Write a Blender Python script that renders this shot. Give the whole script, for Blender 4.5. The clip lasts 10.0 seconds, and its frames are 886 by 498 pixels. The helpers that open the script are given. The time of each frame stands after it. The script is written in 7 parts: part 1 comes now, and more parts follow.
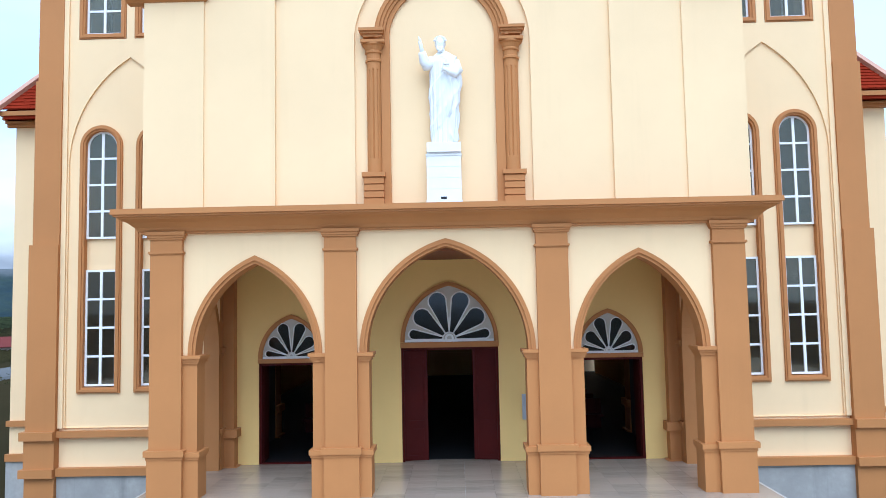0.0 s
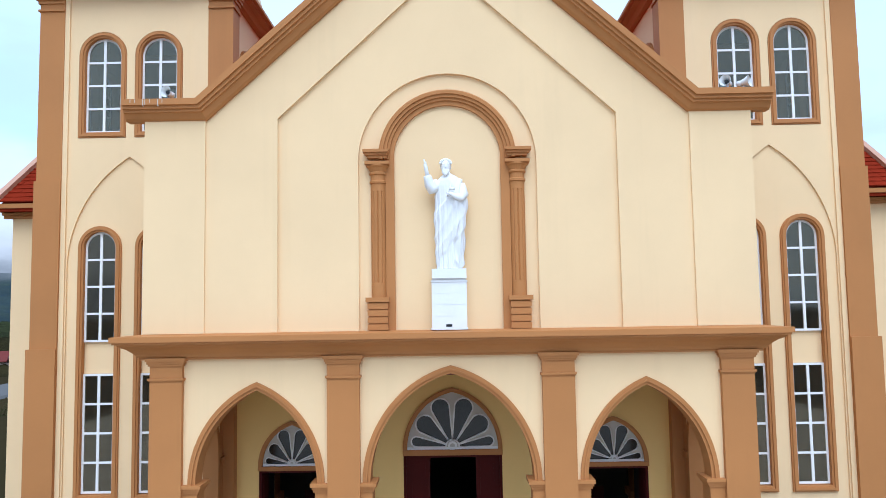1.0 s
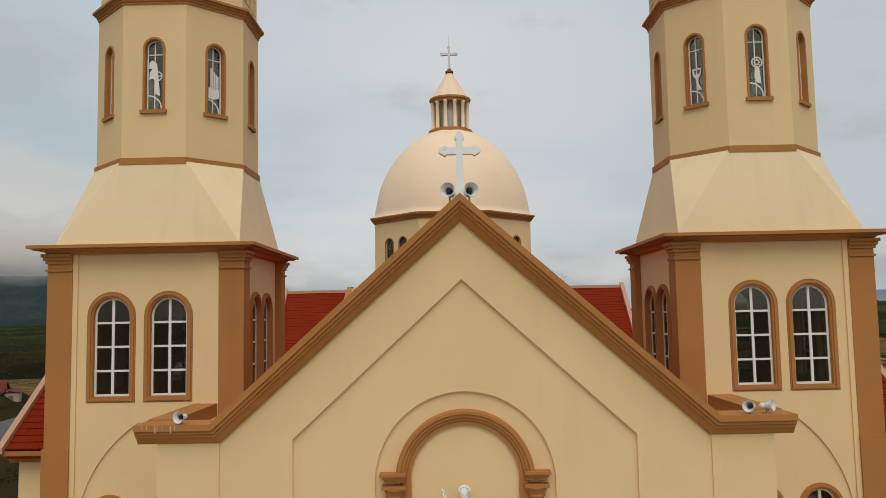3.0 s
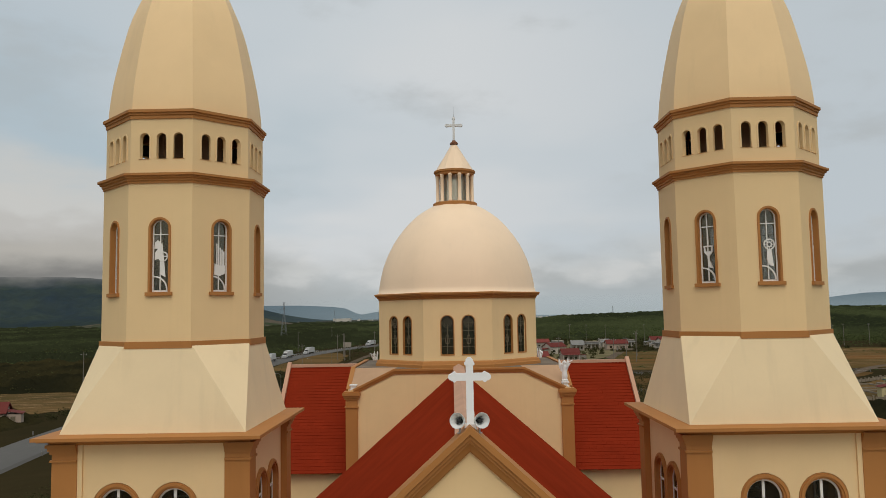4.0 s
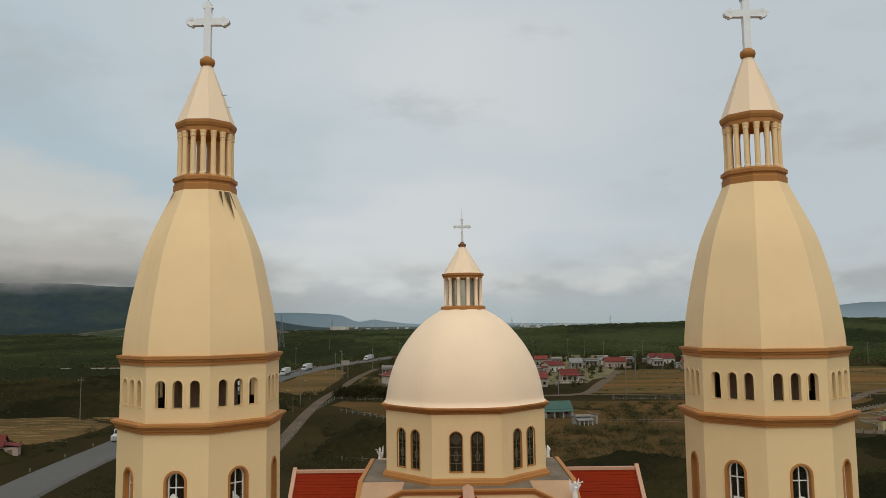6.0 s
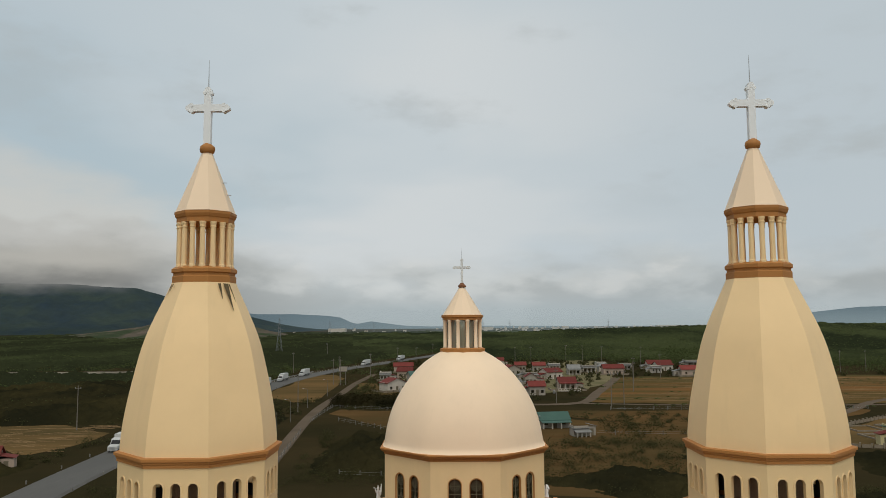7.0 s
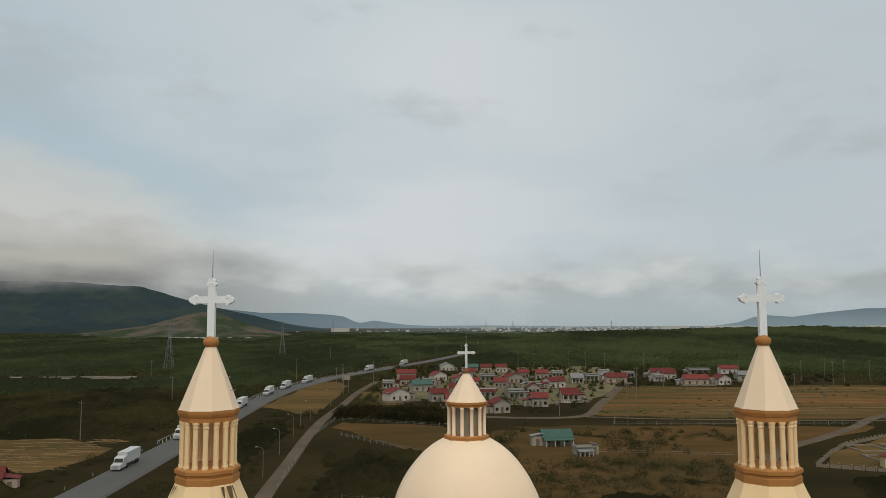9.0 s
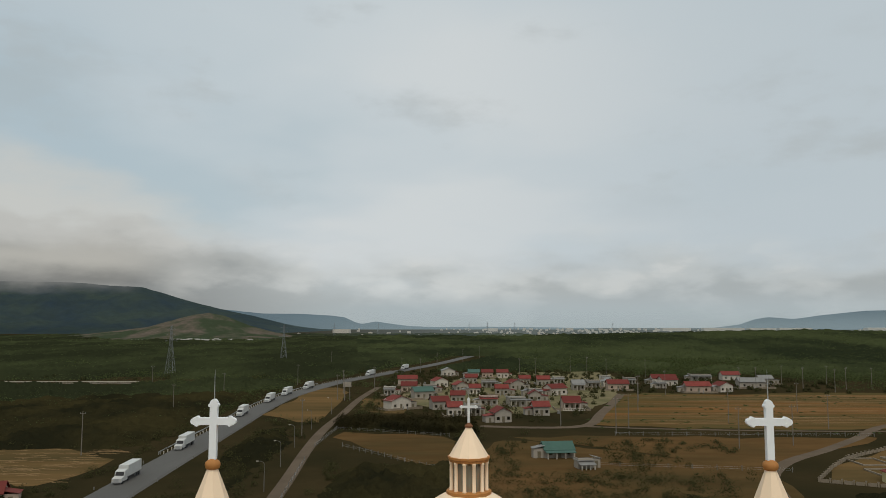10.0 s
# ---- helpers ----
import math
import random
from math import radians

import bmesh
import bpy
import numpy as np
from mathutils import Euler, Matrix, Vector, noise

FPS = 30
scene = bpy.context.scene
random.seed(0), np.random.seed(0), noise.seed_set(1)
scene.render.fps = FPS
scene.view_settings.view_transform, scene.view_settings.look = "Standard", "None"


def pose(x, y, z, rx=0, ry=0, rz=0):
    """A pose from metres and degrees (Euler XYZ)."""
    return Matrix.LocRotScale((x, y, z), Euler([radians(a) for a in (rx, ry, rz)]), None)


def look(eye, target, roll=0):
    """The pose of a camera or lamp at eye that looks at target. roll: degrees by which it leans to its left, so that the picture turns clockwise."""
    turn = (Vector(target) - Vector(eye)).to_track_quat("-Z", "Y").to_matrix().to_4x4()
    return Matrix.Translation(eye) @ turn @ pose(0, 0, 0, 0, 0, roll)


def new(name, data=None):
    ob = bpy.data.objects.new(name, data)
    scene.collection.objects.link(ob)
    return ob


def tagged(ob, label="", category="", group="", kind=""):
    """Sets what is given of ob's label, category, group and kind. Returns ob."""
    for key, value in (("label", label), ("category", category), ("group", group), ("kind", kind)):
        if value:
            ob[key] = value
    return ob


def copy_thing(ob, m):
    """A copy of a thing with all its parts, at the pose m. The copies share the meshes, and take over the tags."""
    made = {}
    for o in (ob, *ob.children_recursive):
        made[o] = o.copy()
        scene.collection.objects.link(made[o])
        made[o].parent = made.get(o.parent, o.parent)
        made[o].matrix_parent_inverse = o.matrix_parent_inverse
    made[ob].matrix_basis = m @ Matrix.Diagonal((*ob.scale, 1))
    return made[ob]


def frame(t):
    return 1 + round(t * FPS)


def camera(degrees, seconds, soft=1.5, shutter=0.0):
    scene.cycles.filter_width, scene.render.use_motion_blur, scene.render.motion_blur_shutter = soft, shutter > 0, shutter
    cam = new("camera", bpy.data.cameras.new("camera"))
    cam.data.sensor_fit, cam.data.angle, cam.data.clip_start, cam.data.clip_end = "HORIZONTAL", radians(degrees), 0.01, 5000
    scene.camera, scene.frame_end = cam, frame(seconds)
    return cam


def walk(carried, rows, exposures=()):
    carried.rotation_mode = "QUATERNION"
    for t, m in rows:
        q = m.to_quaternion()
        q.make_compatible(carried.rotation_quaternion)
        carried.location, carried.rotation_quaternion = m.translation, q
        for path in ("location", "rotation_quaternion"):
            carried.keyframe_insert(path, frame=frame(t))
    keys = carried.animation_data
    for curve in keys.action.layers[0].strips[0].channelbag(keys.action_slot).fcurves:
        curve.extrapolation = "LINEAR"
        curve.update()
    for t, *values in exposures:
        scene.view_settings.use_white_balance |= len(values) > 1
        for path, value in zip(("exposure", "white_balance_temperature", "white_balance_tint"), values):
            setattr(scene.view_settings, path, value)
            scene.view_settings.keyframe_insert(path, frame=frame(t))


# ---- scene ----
# ---- camera and its walk: seconds, x, y, z, pitch, roll, yaw ----
cam = camera(59.85, 10.0, soft=0.7)
ROWS = [
    (0.0, 0.221, -15.345, 4.895, 4.34, 1.10, 1.016),
    (0.5, 0.121, -15.345, 6.165, 4.50, 1.00, 0.767),
    (1.0, 0.074, -15.287, 7.337, 4.69, 0.95, 0.688),
    (1.5, 0.123, -15.354, 8.775, 4.60, 0.93, 0.582),
    (2.0, 0.120, -15.403, 10.300, 4.545, 1.06, 0.568),
    (3.5, -0.350, -15.605, 15.970, 4.820, 1.080, 0.450),
    (4.0, -0.310, -15.690, 18.430, 4.815, 0.990, 0.600),
    (4.5, -0.510, -15.790, 20.640, 4.905, 0.880, 0.580),
    (5.0, -0.700, -15.800, 22.101, 5.070, 0.780, 0.520),
    (5.5, -0.835, -15.760, 23.432, 5.240, 0.770, 0.440),
    (6.0, -0.880, -15.710, 24.615, 5.305, 0.740, 0.415),
    (7.5, -0.962, -15.780, 28.421, 5.475, 0.330, 0.285),
    (8.0, -0.920, -15.910, 29.716, 5.395, 0.320, 0.375),
    (8.5, -0.922, -15.930, 31.075, 5.270, 0.240, 0.480),
    (9.0, -0.992, -15.990, 32.620, 5.335, 0.150, 0.540),
    (9.5, -1.020, -16.030, 34.290, 5.390, 0.070, 0.600),
    (10.0, -1.064, -16.090, 35.990, 5.380, 0.000, 0.650),
]
walk(cam, [(t, pose(x, y, z, 90 + pitch, 0, yaw) @ pose(0, 0, 0, 0, 0, -roll)) for t, x, y, z, pitch, roll, yaw in ROWS],
     [(0.0, 1.32, 4750, 10), (0.5, 1.21, 4800, 10), (1.0, 1.06, 5000, 11), (1.5, 0.73, 5750, 11), (2.0, 0.42, 6600, 11), (3.4, 0.13, 6800, 11), (4.5, 0.13, 6750, 10), (10.0, 0.12, 6700, 8)])

# ---- world, sun ----
world = bpy.data.worlds.new("overcast_sky")
scene.world = world
world.use_nodes = True
SUN_EL, SUN_AZ = 55.0, 174.0


def build_world():
    nt = world.node_tree
    nt.nodes.clear()
    nd, ln = nt.nodes.new, nt.links.new
    out, bg = nd("ShaderNodeOutputWorld"), nd("ShaderNodeBackground")
    sky = nd("ShaderNodeTexSky")
    sky.sky_type, sky.sun_disc = "NISHITA", False
    sky.sun_elevation, sky.sun_rotation = radians(SUN_EL), radians(SUN_AZ)
    sky.air_density, sky.dust_density, sky.ozone_density = 1.0, 3.0, 1.0
    tc, sep = nd("ShaderNodeTexCoord"), nd("ShaderNodeSeparateXYZ")
    ln(tc.outputs["Generated"], sep.inputs[0])

    def m(op, a, b=0.0, c=0.0):
        n = nd("ShaderNodeMath")
        n.operation = op
        for i, v in enumerate((a, b, c)):
            if isinstance(v, (int, float)):
                n.inputs[i].default_value = v
            else:
                ln(v, n.inputs[i])
        return n.outputs[0]

    def ramp(fac, stops):
        n = nd("ShaderNodeValToRGB")
        n.color_ramp.interpolation = "EASE"
        els = n.color_ramp.elements
        while len(els) < len(stops):
            els.new(0.5)
        for e, (p, c) in zip(els, stops):
            e.position, e.color = p, (*c, 1)
        ln(fac, n.inputs[0])
        return n.outputs[0]

    def mix(fac, a, b):
        n = nd("ShaderNodeMix")
        n.data_type = "RGBA"
        for s, v in ((0, fac), (6, a), (7, b)):
            if isinstance(v, tuple):
                n.inputs[s].default_value = (*v, 1)
            elif isinstance(v, (int, float)):
                n.inputs[s].default_value = v
            else:
                ln(v, n.inputs[s])
        return n.outputs[2]

    def noise_tex(vec, scale, detail, rough, dist=0.0):
        n = nd("ShaderNodeTexNoise")
        n.inputs["Scale"].default_value, n.inputs["Detail"].default_value = scale, detail
        n.inputs["Roughness"].default_value, n.inputs["Distortion"].default_value = rough, dist
        ln(vec, n.inputs["Vector"])
        return n.outputs["Fac"]

    def mapping(vec, sc, loc=(0, 0, 0)):
        n = nd("ShaderNodeMapping")
        n.inputs["Scale"].default_value, n.inputs["Location"].default_value = sc, loc
        ln(vec, n.inputs["Vector"])
        return n.outputs[0]

    z = sep.outputs["Z"]
    # clouds on a level sheet overhead, and the low bank seen edge-on
    zz = m("ADD", m("MAXIMUM", z, 0.0), 0.16)
    comb = nd("ShaderNodeCombineXYZ")
    ln(m("DIVIDE", sep.outputs["X"], zz), comb.inputs[0])
    ln(m("DIVIDE", sep.outputs["Y"], zz), comb.inputs[1])
    high = noise_tex(mapping(comb.outputs[0], (0.6, 0.6, 1), CLOUD_AT), 1.1, 4, 0.45)
    low = noise_tex(mapping(tc.outputs["Generated"], (5.5, 5.5, 14.0), BANK_AT), 1.3, 5, 0.5)
    puff = noise_tex(mapping(tc.outputs["Generated"], (6.0, 6.0, 15.0), BANK_AT), 1.7, 6, 0.5)
    veil = ramp(high, [(0.36, (4.5, 5.25, 5.8)), (0.5, (5.1, 5.7, 6.2)), (0.64, (5.7, 6.1, 6.45))])
    veil = mix(ramp(m("MULTIPLY_ADD", sep.outputs["X"], 1.6, 0.1), [(0.0, (0, 0, 0)), (0.8, (0.85, 0.85, 0.85))]), veil, (4.5, 5.15, 5.7))
    clear = mix(0.3, (4.1, 5.2, 5.8), sky.outputs[0])
    # the veil thins to the west and overhead
    thin = ramp(m("MULTIPLY_ADD", sep.outputs["X"], -0.8, m("MULTIPLY", m("SUBTRACT", 0.56, high), 1.2)), [(0.10, (0, 0, 0)), (0.7, (0.6, 0.6, 0.6))])
    body = mix(thin, veil, clear)
    # a low bank of cloud, higher and darker to the west: lit tops, grey undersides
    west = m("MULTIPLY", m("MAXIMUM", m("SUBTRACT", m("MULTIPLY", sep.outputs["X"], -1.0), 0.16), 0.0), 0.36)
    crest = m("ADD", m("ADD", 0.07, west), m("MULTIPLY", m("SUBTRACT", low, 0.5), 0.13))
    under = m("SUBTRACT", crest, z)
    bank = ramp(m("ADD", m("MULTIPLY", under, 8.0), 0.5), [(0.2, (0, 0, 0)), (0.8, (0.92, 0.92, 0.92))])
    shade = ramp(m("ADD", m("MULTIPLY", m("SUBTRACT", 0.135, z), 7.0), m("MULTIPLY", m("SUBTRACT", 0.5, puff), 0.8)), [(0.0, (5.3, 5.4, 5.35)), (0.22, (4.7, 4.7, 4.6)), (0.5, (3.2, 3.2, 3.1)), (0.75, (1.6, 1.65, 1.65))])
    pale = ramp(m("MULTIPLY_ADD", sep.outputs["X"], 2.0, 0.95), [(0.05, (0, 0, 0)), (0.7, (0.72, 0.72, 0.72))])
    lumps = ramp(m("ADD", puff, m("MULTIPLY", m("SUBTRACT", 0.075, z), -2.2)), [(0.34, (4.25, 4.65, 4.85)), (0.5, (5.1, 5.5, 5.7)), (0.62, (6.1, 6.35, 6.45))])
    body = mix(bank, body, mix(pale, shade, lumps))
    # thin dark wisps adrift below the veil
    wisp = noise_tex(mapping(tc.outputs["Generated"], (5.0, 5.0, 12.0), (2.2, 0.4, 1.3)), 1.0, 6, 0.55)
    drift = noise_tex(mapping(tc.outputs["Generated"], (1.6, 1.6, 3.0), (5.1, 2.0, 0.2)), 1.0, 2, 0.5)
    torn = m("MULTIPLY", ramp(wisp, [(0.54, (0, 0, 0)), (0.72, (0.5, 0.5, 0.5))]), ramp(drift, [(0.4, (0, 0, 0)), (0.6, (1, 1, 1))]))
    body = mix(torn, body, (3.7, 4.0, 4.15))
    glow = ramp(m("ABSOLUTE", m("SUBTRACT", z, 0.012)), [(0.0, (0.5, 0.5, 0.5)), (0.035, (0, 0, 0))])
    east = ramp(m("MULTIPLY_ADD", sep.outputs["X"], 2.2, 0.75), [(0.2, (0, 0, 0)), (0.6, (1, 1, 1))])
    body = mix(m("MULTIPLY", glow, east), body, (4.0, 4.7, 5.2))
    gap = m("MULTIPLY", ramp(m("ABSOLUTE", m("SUBTRACT", z, 0.046)), [(0.0, (0.6, 0.6, 0.6)), (0.030, (0, 0, 0))]), ramp(m("ABSOLUTE", m("ADD", sep.outputs["X"], 0.06)), [(0.0, (1, 1, 1)), (0.34, (0, 0, 0))]))
    gap = m("MULTIPLY", gap, ramp(puff, [(0.36, (0.35, 0.35, 0.35)), (0.56, (1, 1, 1))]))
    body = mix(gap, body, (6.1, 6.35, 6.45))
    ln(body, bg.inputs[0])
    bg.inputs[1].default_value = SKY
    ln(bg.outputs[0], out.inputs[0])


SKY = 0.097
CLOUD_AT, BANK_AT = (3.1, 1.7, 0.0), (0.7, 2.6, 0.4)
build_world()
sun = new("sun", bpy.data.lights.new("sun", "SUN"))
sun.data.energy, sun.data.angle, sun.data.color = 1.2, radians(45), (1.0, 0.95, 0.88)
az, el = radians(SUN_AZ), radians(SUN_EL)
sun.matrix_world = look((math.sin(az) * math.cos(el) * 60, math.cos(az) * math.cos(el) * 60, math.sin(el) * 60), (0, 0, 0))

# ---- materials ----


def surface(name, col, rough=0.8, grain=14.0, blotch=0.6, vary=0.12, tint=None, bump=0.15, streak=0.0, island=0.0, piece=0.0, metal=0.0, gloss=0.35, dirt=None, stretch=(1, 1, 1), leaf=0.0, edge=(0.35, 0.68), depth=0.02):
    """A painted, plastered or earthen surface: fine grain, wide blotches and, if asked, run-down streaks."""
    mt = bpy.data.materials.new(name)
    mt.use_nodes = True
    nt = mt.node_tree
    nd, ln = nt.nodes.new, nt.links.new
    b = nt.nodes["Principled BSDF"]
    b.inputs["Roughness"].default_value, b.inputs["Metallic"].default_value = rough, metal
    b.inputs["Specular IOR Level"].default_value = gloss
    tc = nd("ShaderNodeTexCoord")

    def tex(scale, detail, sc=(1, 1, 1)):
        mp, n = nd("ShaderNodeMapping"), nd("ShaderNodeTexNoise")
        mp.inputs["Scale"].default_value = sc
        ln(tc.outputs["Object"], mp.inputs["Vector"])
        ln(mp.outputs[0], n.inputs["Vector"])
        n.inputs["Scale"].default_value, n.inputs["Detail"].default_value, n.inputs["Roughness"].default_value = scale, detail, 0.6
        return n.outputs["Fac"]

    def mixc(fac, a, bb, kind="MIX"):
        n = nd("ShaderNodeMix")
        n.data_type, n.blend_type = "RGBA", kind
        for s, v in ((0, fac), (6, a), (7, bb)):
            if isinstance(v, tuple):
                n.inputs[s].default_value = (*v, 1)
            elif isinstance(v, (int, float)):
                n.inputs[s].default_value = v
            else:
                ln(v, n.inputs[s])
        return n.outputs[2]

    def rng(v, lo, hi, a, bb):
        n = nd("ShaderNodeMapRange")
        for i, x in enumerate((lo, hi, a, bb)):
            n.inputs[1 + i].default_value = x
        ln(v, n.inputs[0])
        return n.outputs[0]

    dark = tuple(c * (1 - vary) for c in col) if tint is None else tint
    wide, fine = tex(blotch, 4, stretch), tex(grain, 5, stretch)
    c = mixc(rng(wide, edge[0], edge[1], 0, 1), col, dark)
    c = mixc(rng(fine, 0.3, 0.7, 0, 0.5 * min(1, vary * 4)), c, tuple(x * (1 - vary) for x in col))
    if streak:
        s = tex(2.2, 4, (1.0, 1.0, 0.06))
        c = mixc(rng(s, 0.56, 0.78, 0, streak), c, dirt or tuple(x * 0.55 for x in col))
    if island:
        g = nd("ShaderNodeNewGeometry")
        c = mixc(rng(g.outputs["Random Per Island"], 0, 1, 0, 1), c, tuple(x * (1 - island) for x in col))
    if piece:
        o = nd("ShaderNodeObjectInfo")
        c = mixc(rng(o.outputs["Random"], 0, 1, 0, 1), c, tuple(x * (1 - piece) for x in col))
    ln(c, b.inputs["Base Color"])
    if leaf:
        # leaves let part of the light through
        tl, ms = nd("ShaderNodeBsdfTranslucent"), nd("ShaderNodeMixShader")
        ln(c, tl.inputs[0])
        ms.inputs[0].default_value = leaf
        ln(b.outputs[0], ms.inputs[1])
        ln(tl.outputs[0], ms.inputs[2])
        ln(ms.outputs[0], nt.nodes["Material Output"].inputs[0])
    if bump:
        bp = nd("ShaderNodeBump")
        bp.inputs["Strength"].default_value, bp.inputs["Distance"].default_value = bump, depth
        ln(fine, bp.inputs["Height"])
        ln(bp.outputs[0], b.inputs["Normal"])
    return mt


def glazing(name, tint, rough=0.05, clear=0.5, passes=0.35, ior=1.5, film=(1, 1, 1)):
    """A window pane: light passes tinted, and the sky glints by Fresnel."""
    mt = bpy.data.materials.new(name)
    mt.use_nodes = True
    nt = mt.node_tree
    nt.nodes.clear()
    nd, ln = nt.nodes.new, nt.links.new
    out, mx, tr, gl, fr = (nd("ShaderNode" + k) for k in ("OutputMaterial", "MixShader", "BsdfTransparent", "BsdfGlossy", "Fresnel"))
    df, m2 = nd("ShaderNodeBsdfDiffuse"), nd("ShaderNodeMixShader")
    df.inputs[0].default_value = (*tint, 1)
    tr.inputs[0].default_value = (*(min(1, passes + t) for t in tint), 1)
    m2.inputs[0].default_value = clear
    ln(df.outputs[0], m2.inputs[1])
    ln(tr.outputs[0], m2.inputs[2])
    fr.inputs["IOR"].default_value = ior
    gl.inputs["Roughness"].default_value, gl.inputs["Color"].default_value = rough, (*film, 1)
    ln(fr.outputs[0], mx.inputs[0])
    ln(m2.outputs[0], mx.inputs[1])
    ln(gl.outputs[0], mx.inputs[2])
    ln(mx.outputs[0], out.inputs[0])
    return mt


CREAM = surface("cream_wall_paint", (0.86, 0.615, 0.322), 0.75, 22, 0.35, 0.07, bump=0.08, streak=0.10)
# cream made yellower: light bounced about the porch is in the colour
PORCH = surface("yellow_porch_plaster", (0.90, 0.60, 0.19), 0.75, 20, 0.4, 0.07, bump=0.08, streak=0.06)
CREAM_SPIRE = surface("cream_spire_paint", (0.95, 0.670, 0.355), 0.6, 18, 0.4, 0.08, bump=0.08, streak=0.12)
CREAM_SKIRT = surface("pale_skirt_coating", (0.90, 0.705, 0.43), 0.7, 14, 0.4, 0.08, bump=0.08, streak=0.16)
PEACH = surface("peach_dome_paint", (0.97, 0.73, 0.50), 0.55, 18, 0.3, 0.06, bump=0.06, streak=0.08)
BROWN = surface("ochre_trim_paint", (0.46, 0.194, 0.051), 0.7, 20, 0.5, 0.10, bump=0.08, streak=0.14)
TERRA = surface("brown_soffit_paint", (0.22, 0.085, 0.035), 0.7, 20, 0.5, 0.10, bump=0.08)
# white greyed in its colour for the fanlights' shade; drip stains share it
GREYWHITE = surface("weathered_white_cement", (0.58, 0.53, 0.43), 0.7, 20, 1.0, 0.12, bump=0.06, streak=0.1)
WHITE = surface("white_frame_paint", (0.86, 0.83, 0.77), 0.45, 30, 1.0, 0.06, bump=0.03)
MARBLE = surface("white_statue_stone", (0.84, 0.825, 0.79), 0.5, 25, 2.0, 0.06, bump=0.05, streak=0.10, dirt=(0.5, 0.48, 0.44))
STONE = surface("grey_cement_plinth", (0.44, 0.405, 0.345), 0.85, 9, 0.9, 0.3, bump=0.3, streak=0.5, dirt=(0.16, 0.16, 0.13))
TERRACE = surface("weathered_roof_cement", (0.24, 0.185, 0.13), 0.9, 5, 0.7, 0.45, bump=0.3)
FLOOR = surface("polished_porch_tiles", (0.43, 0.34, 0.245), 0.2, 5, 1.2, 0.5, bump=0.03, gloss=0.6, piece=0.1, stretch=(0.35, 1.6, 1))
# peach darkened in its colour, so up-facing slopes look less lit
SHOULDER = surface("dull_peach_coating", (0.56, 0.34, 0.195), 0.85, 9, 0.5, 0.15, bump=0.15, streak=0.15)
TILE = surface("red_roof_tiles", (0.27, 0.030, 0.011), 0.75, 6, 0.6, 0.25, bump=0.25, island=0.16, gloss=0.0)
ROOFRED = surface("red_roof_sheet_paint", (0.29, 0.034, 0.012), 0.8, 10, 0.5, 0.2, bump=0.1, streak=0.2, gloss=0.0)
RIDGE = surface("peach_ridge_cap", (0.60, 0.34, 0.22), 0.75, 9, 0.7, 0.15, bump=0.15, streak=0.1)
DOORWOOD = surface("dark_red_door_wood", (0.080, 0.008, 0.005), 0.6, 12, 1.0, 0.3, bump=0.1, gloss=0.12)
# the rooms' shade is put into this dark colour
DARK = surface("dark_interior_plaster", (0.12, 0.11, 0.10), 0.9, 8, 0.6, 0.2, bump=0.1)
METAL = surface("grey_metal", (0.48, 0.48, 0.47), 0.45, 20, 1.5, 0.15, bump=0.05, metal=0.6)
HORN = surface("pale_grey_loudspeaker_plastic", (0.80, 0.80, 0.76), 0.45, 20, 2.0, 0.12, bump=0.04)
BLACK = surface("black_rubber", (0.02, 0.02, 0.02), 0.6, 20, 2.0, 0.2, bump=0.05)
GLASS = glazing("dark_window_glass", (0.045, 0.047, 0.042), 0.04, 0.85, 0.66, 1.85, (0.86, 0.79, 0.58))
FANGLASS = glazing("dark_fanlight_glass", (0.02, 0.022, 0.02), 0.1, 0.3, 0.1)
STAINED = glazing("stained_window_glass", (0.026, 0.030, 0.017), 0.12, 0.15)
PALEGLASS = glazing("pale_lantern_glass", (0.50, 0.48, 0.37), 0.1, 0.6)
LEAD = surface("dull_lead_bars", (0.16, 0.13, 0.08), 0.6, 20, 2.0, 0.2, bump=0.05)
STAIN = surface("green_black_moss_stain", (0.15, 0.105, 0.05), 0.9, 8, 1.0, 0.4, bump=0.1)

ASPHALT = surface("worn_asphalt", (0.102, 0.094, 0.083), 0.85, 1.2, 0.05, 0.25, bump=0.1, stretch=(1, 0.25, 1))
TRACK = surface("pale_dirt_track", (0.150, 0.114, 0.082), 0.95, 0.8, 0.08, 0.3, bump=0.2, gloss=0.0)
SCRUBLAND = surface("dark_scrub_ground", (0.049, 0.036, 0.017), 0.95, 0.35, 0.018, 0.35, tint=(0.022, 0.021, 0.010), bump=0.3, gloss=0.0)
FIELD = surface("dry_brown_field", (0.195, 0.098, 0.037), 0.95, 0.22, 0.05, 0.5, tint=(0.085, 0.072, 0.030), bump=0.3, gloss=0.0, stretch=(0.1, 1, 1), edge=(0.42, 0.58))
FALLOW = surface("rust_brown_fallow_field", (0.135, 0.076, 0.031), 0.95, 0.16, 0.03, 0.5, tint=(0.062, 0.048, 0.021), bump=0.3, gloss=0.0, stretch=(0.4, 1, 1))
OCHRE = surface("ochre_stubble_field", (0.165, 0.100, 0.042), 0.95, 0.35, 0.06, 0.35, tint=(0.075, 0.058, 0.026), bump=0.3, gloss=0.0, stretch=(0.15, 1, 1))
SAND = surface("pale_sand_bank", (0.34, 0.29, 0.22), 0.9, 0.3, 0.03, 0.3, bump=0.1)
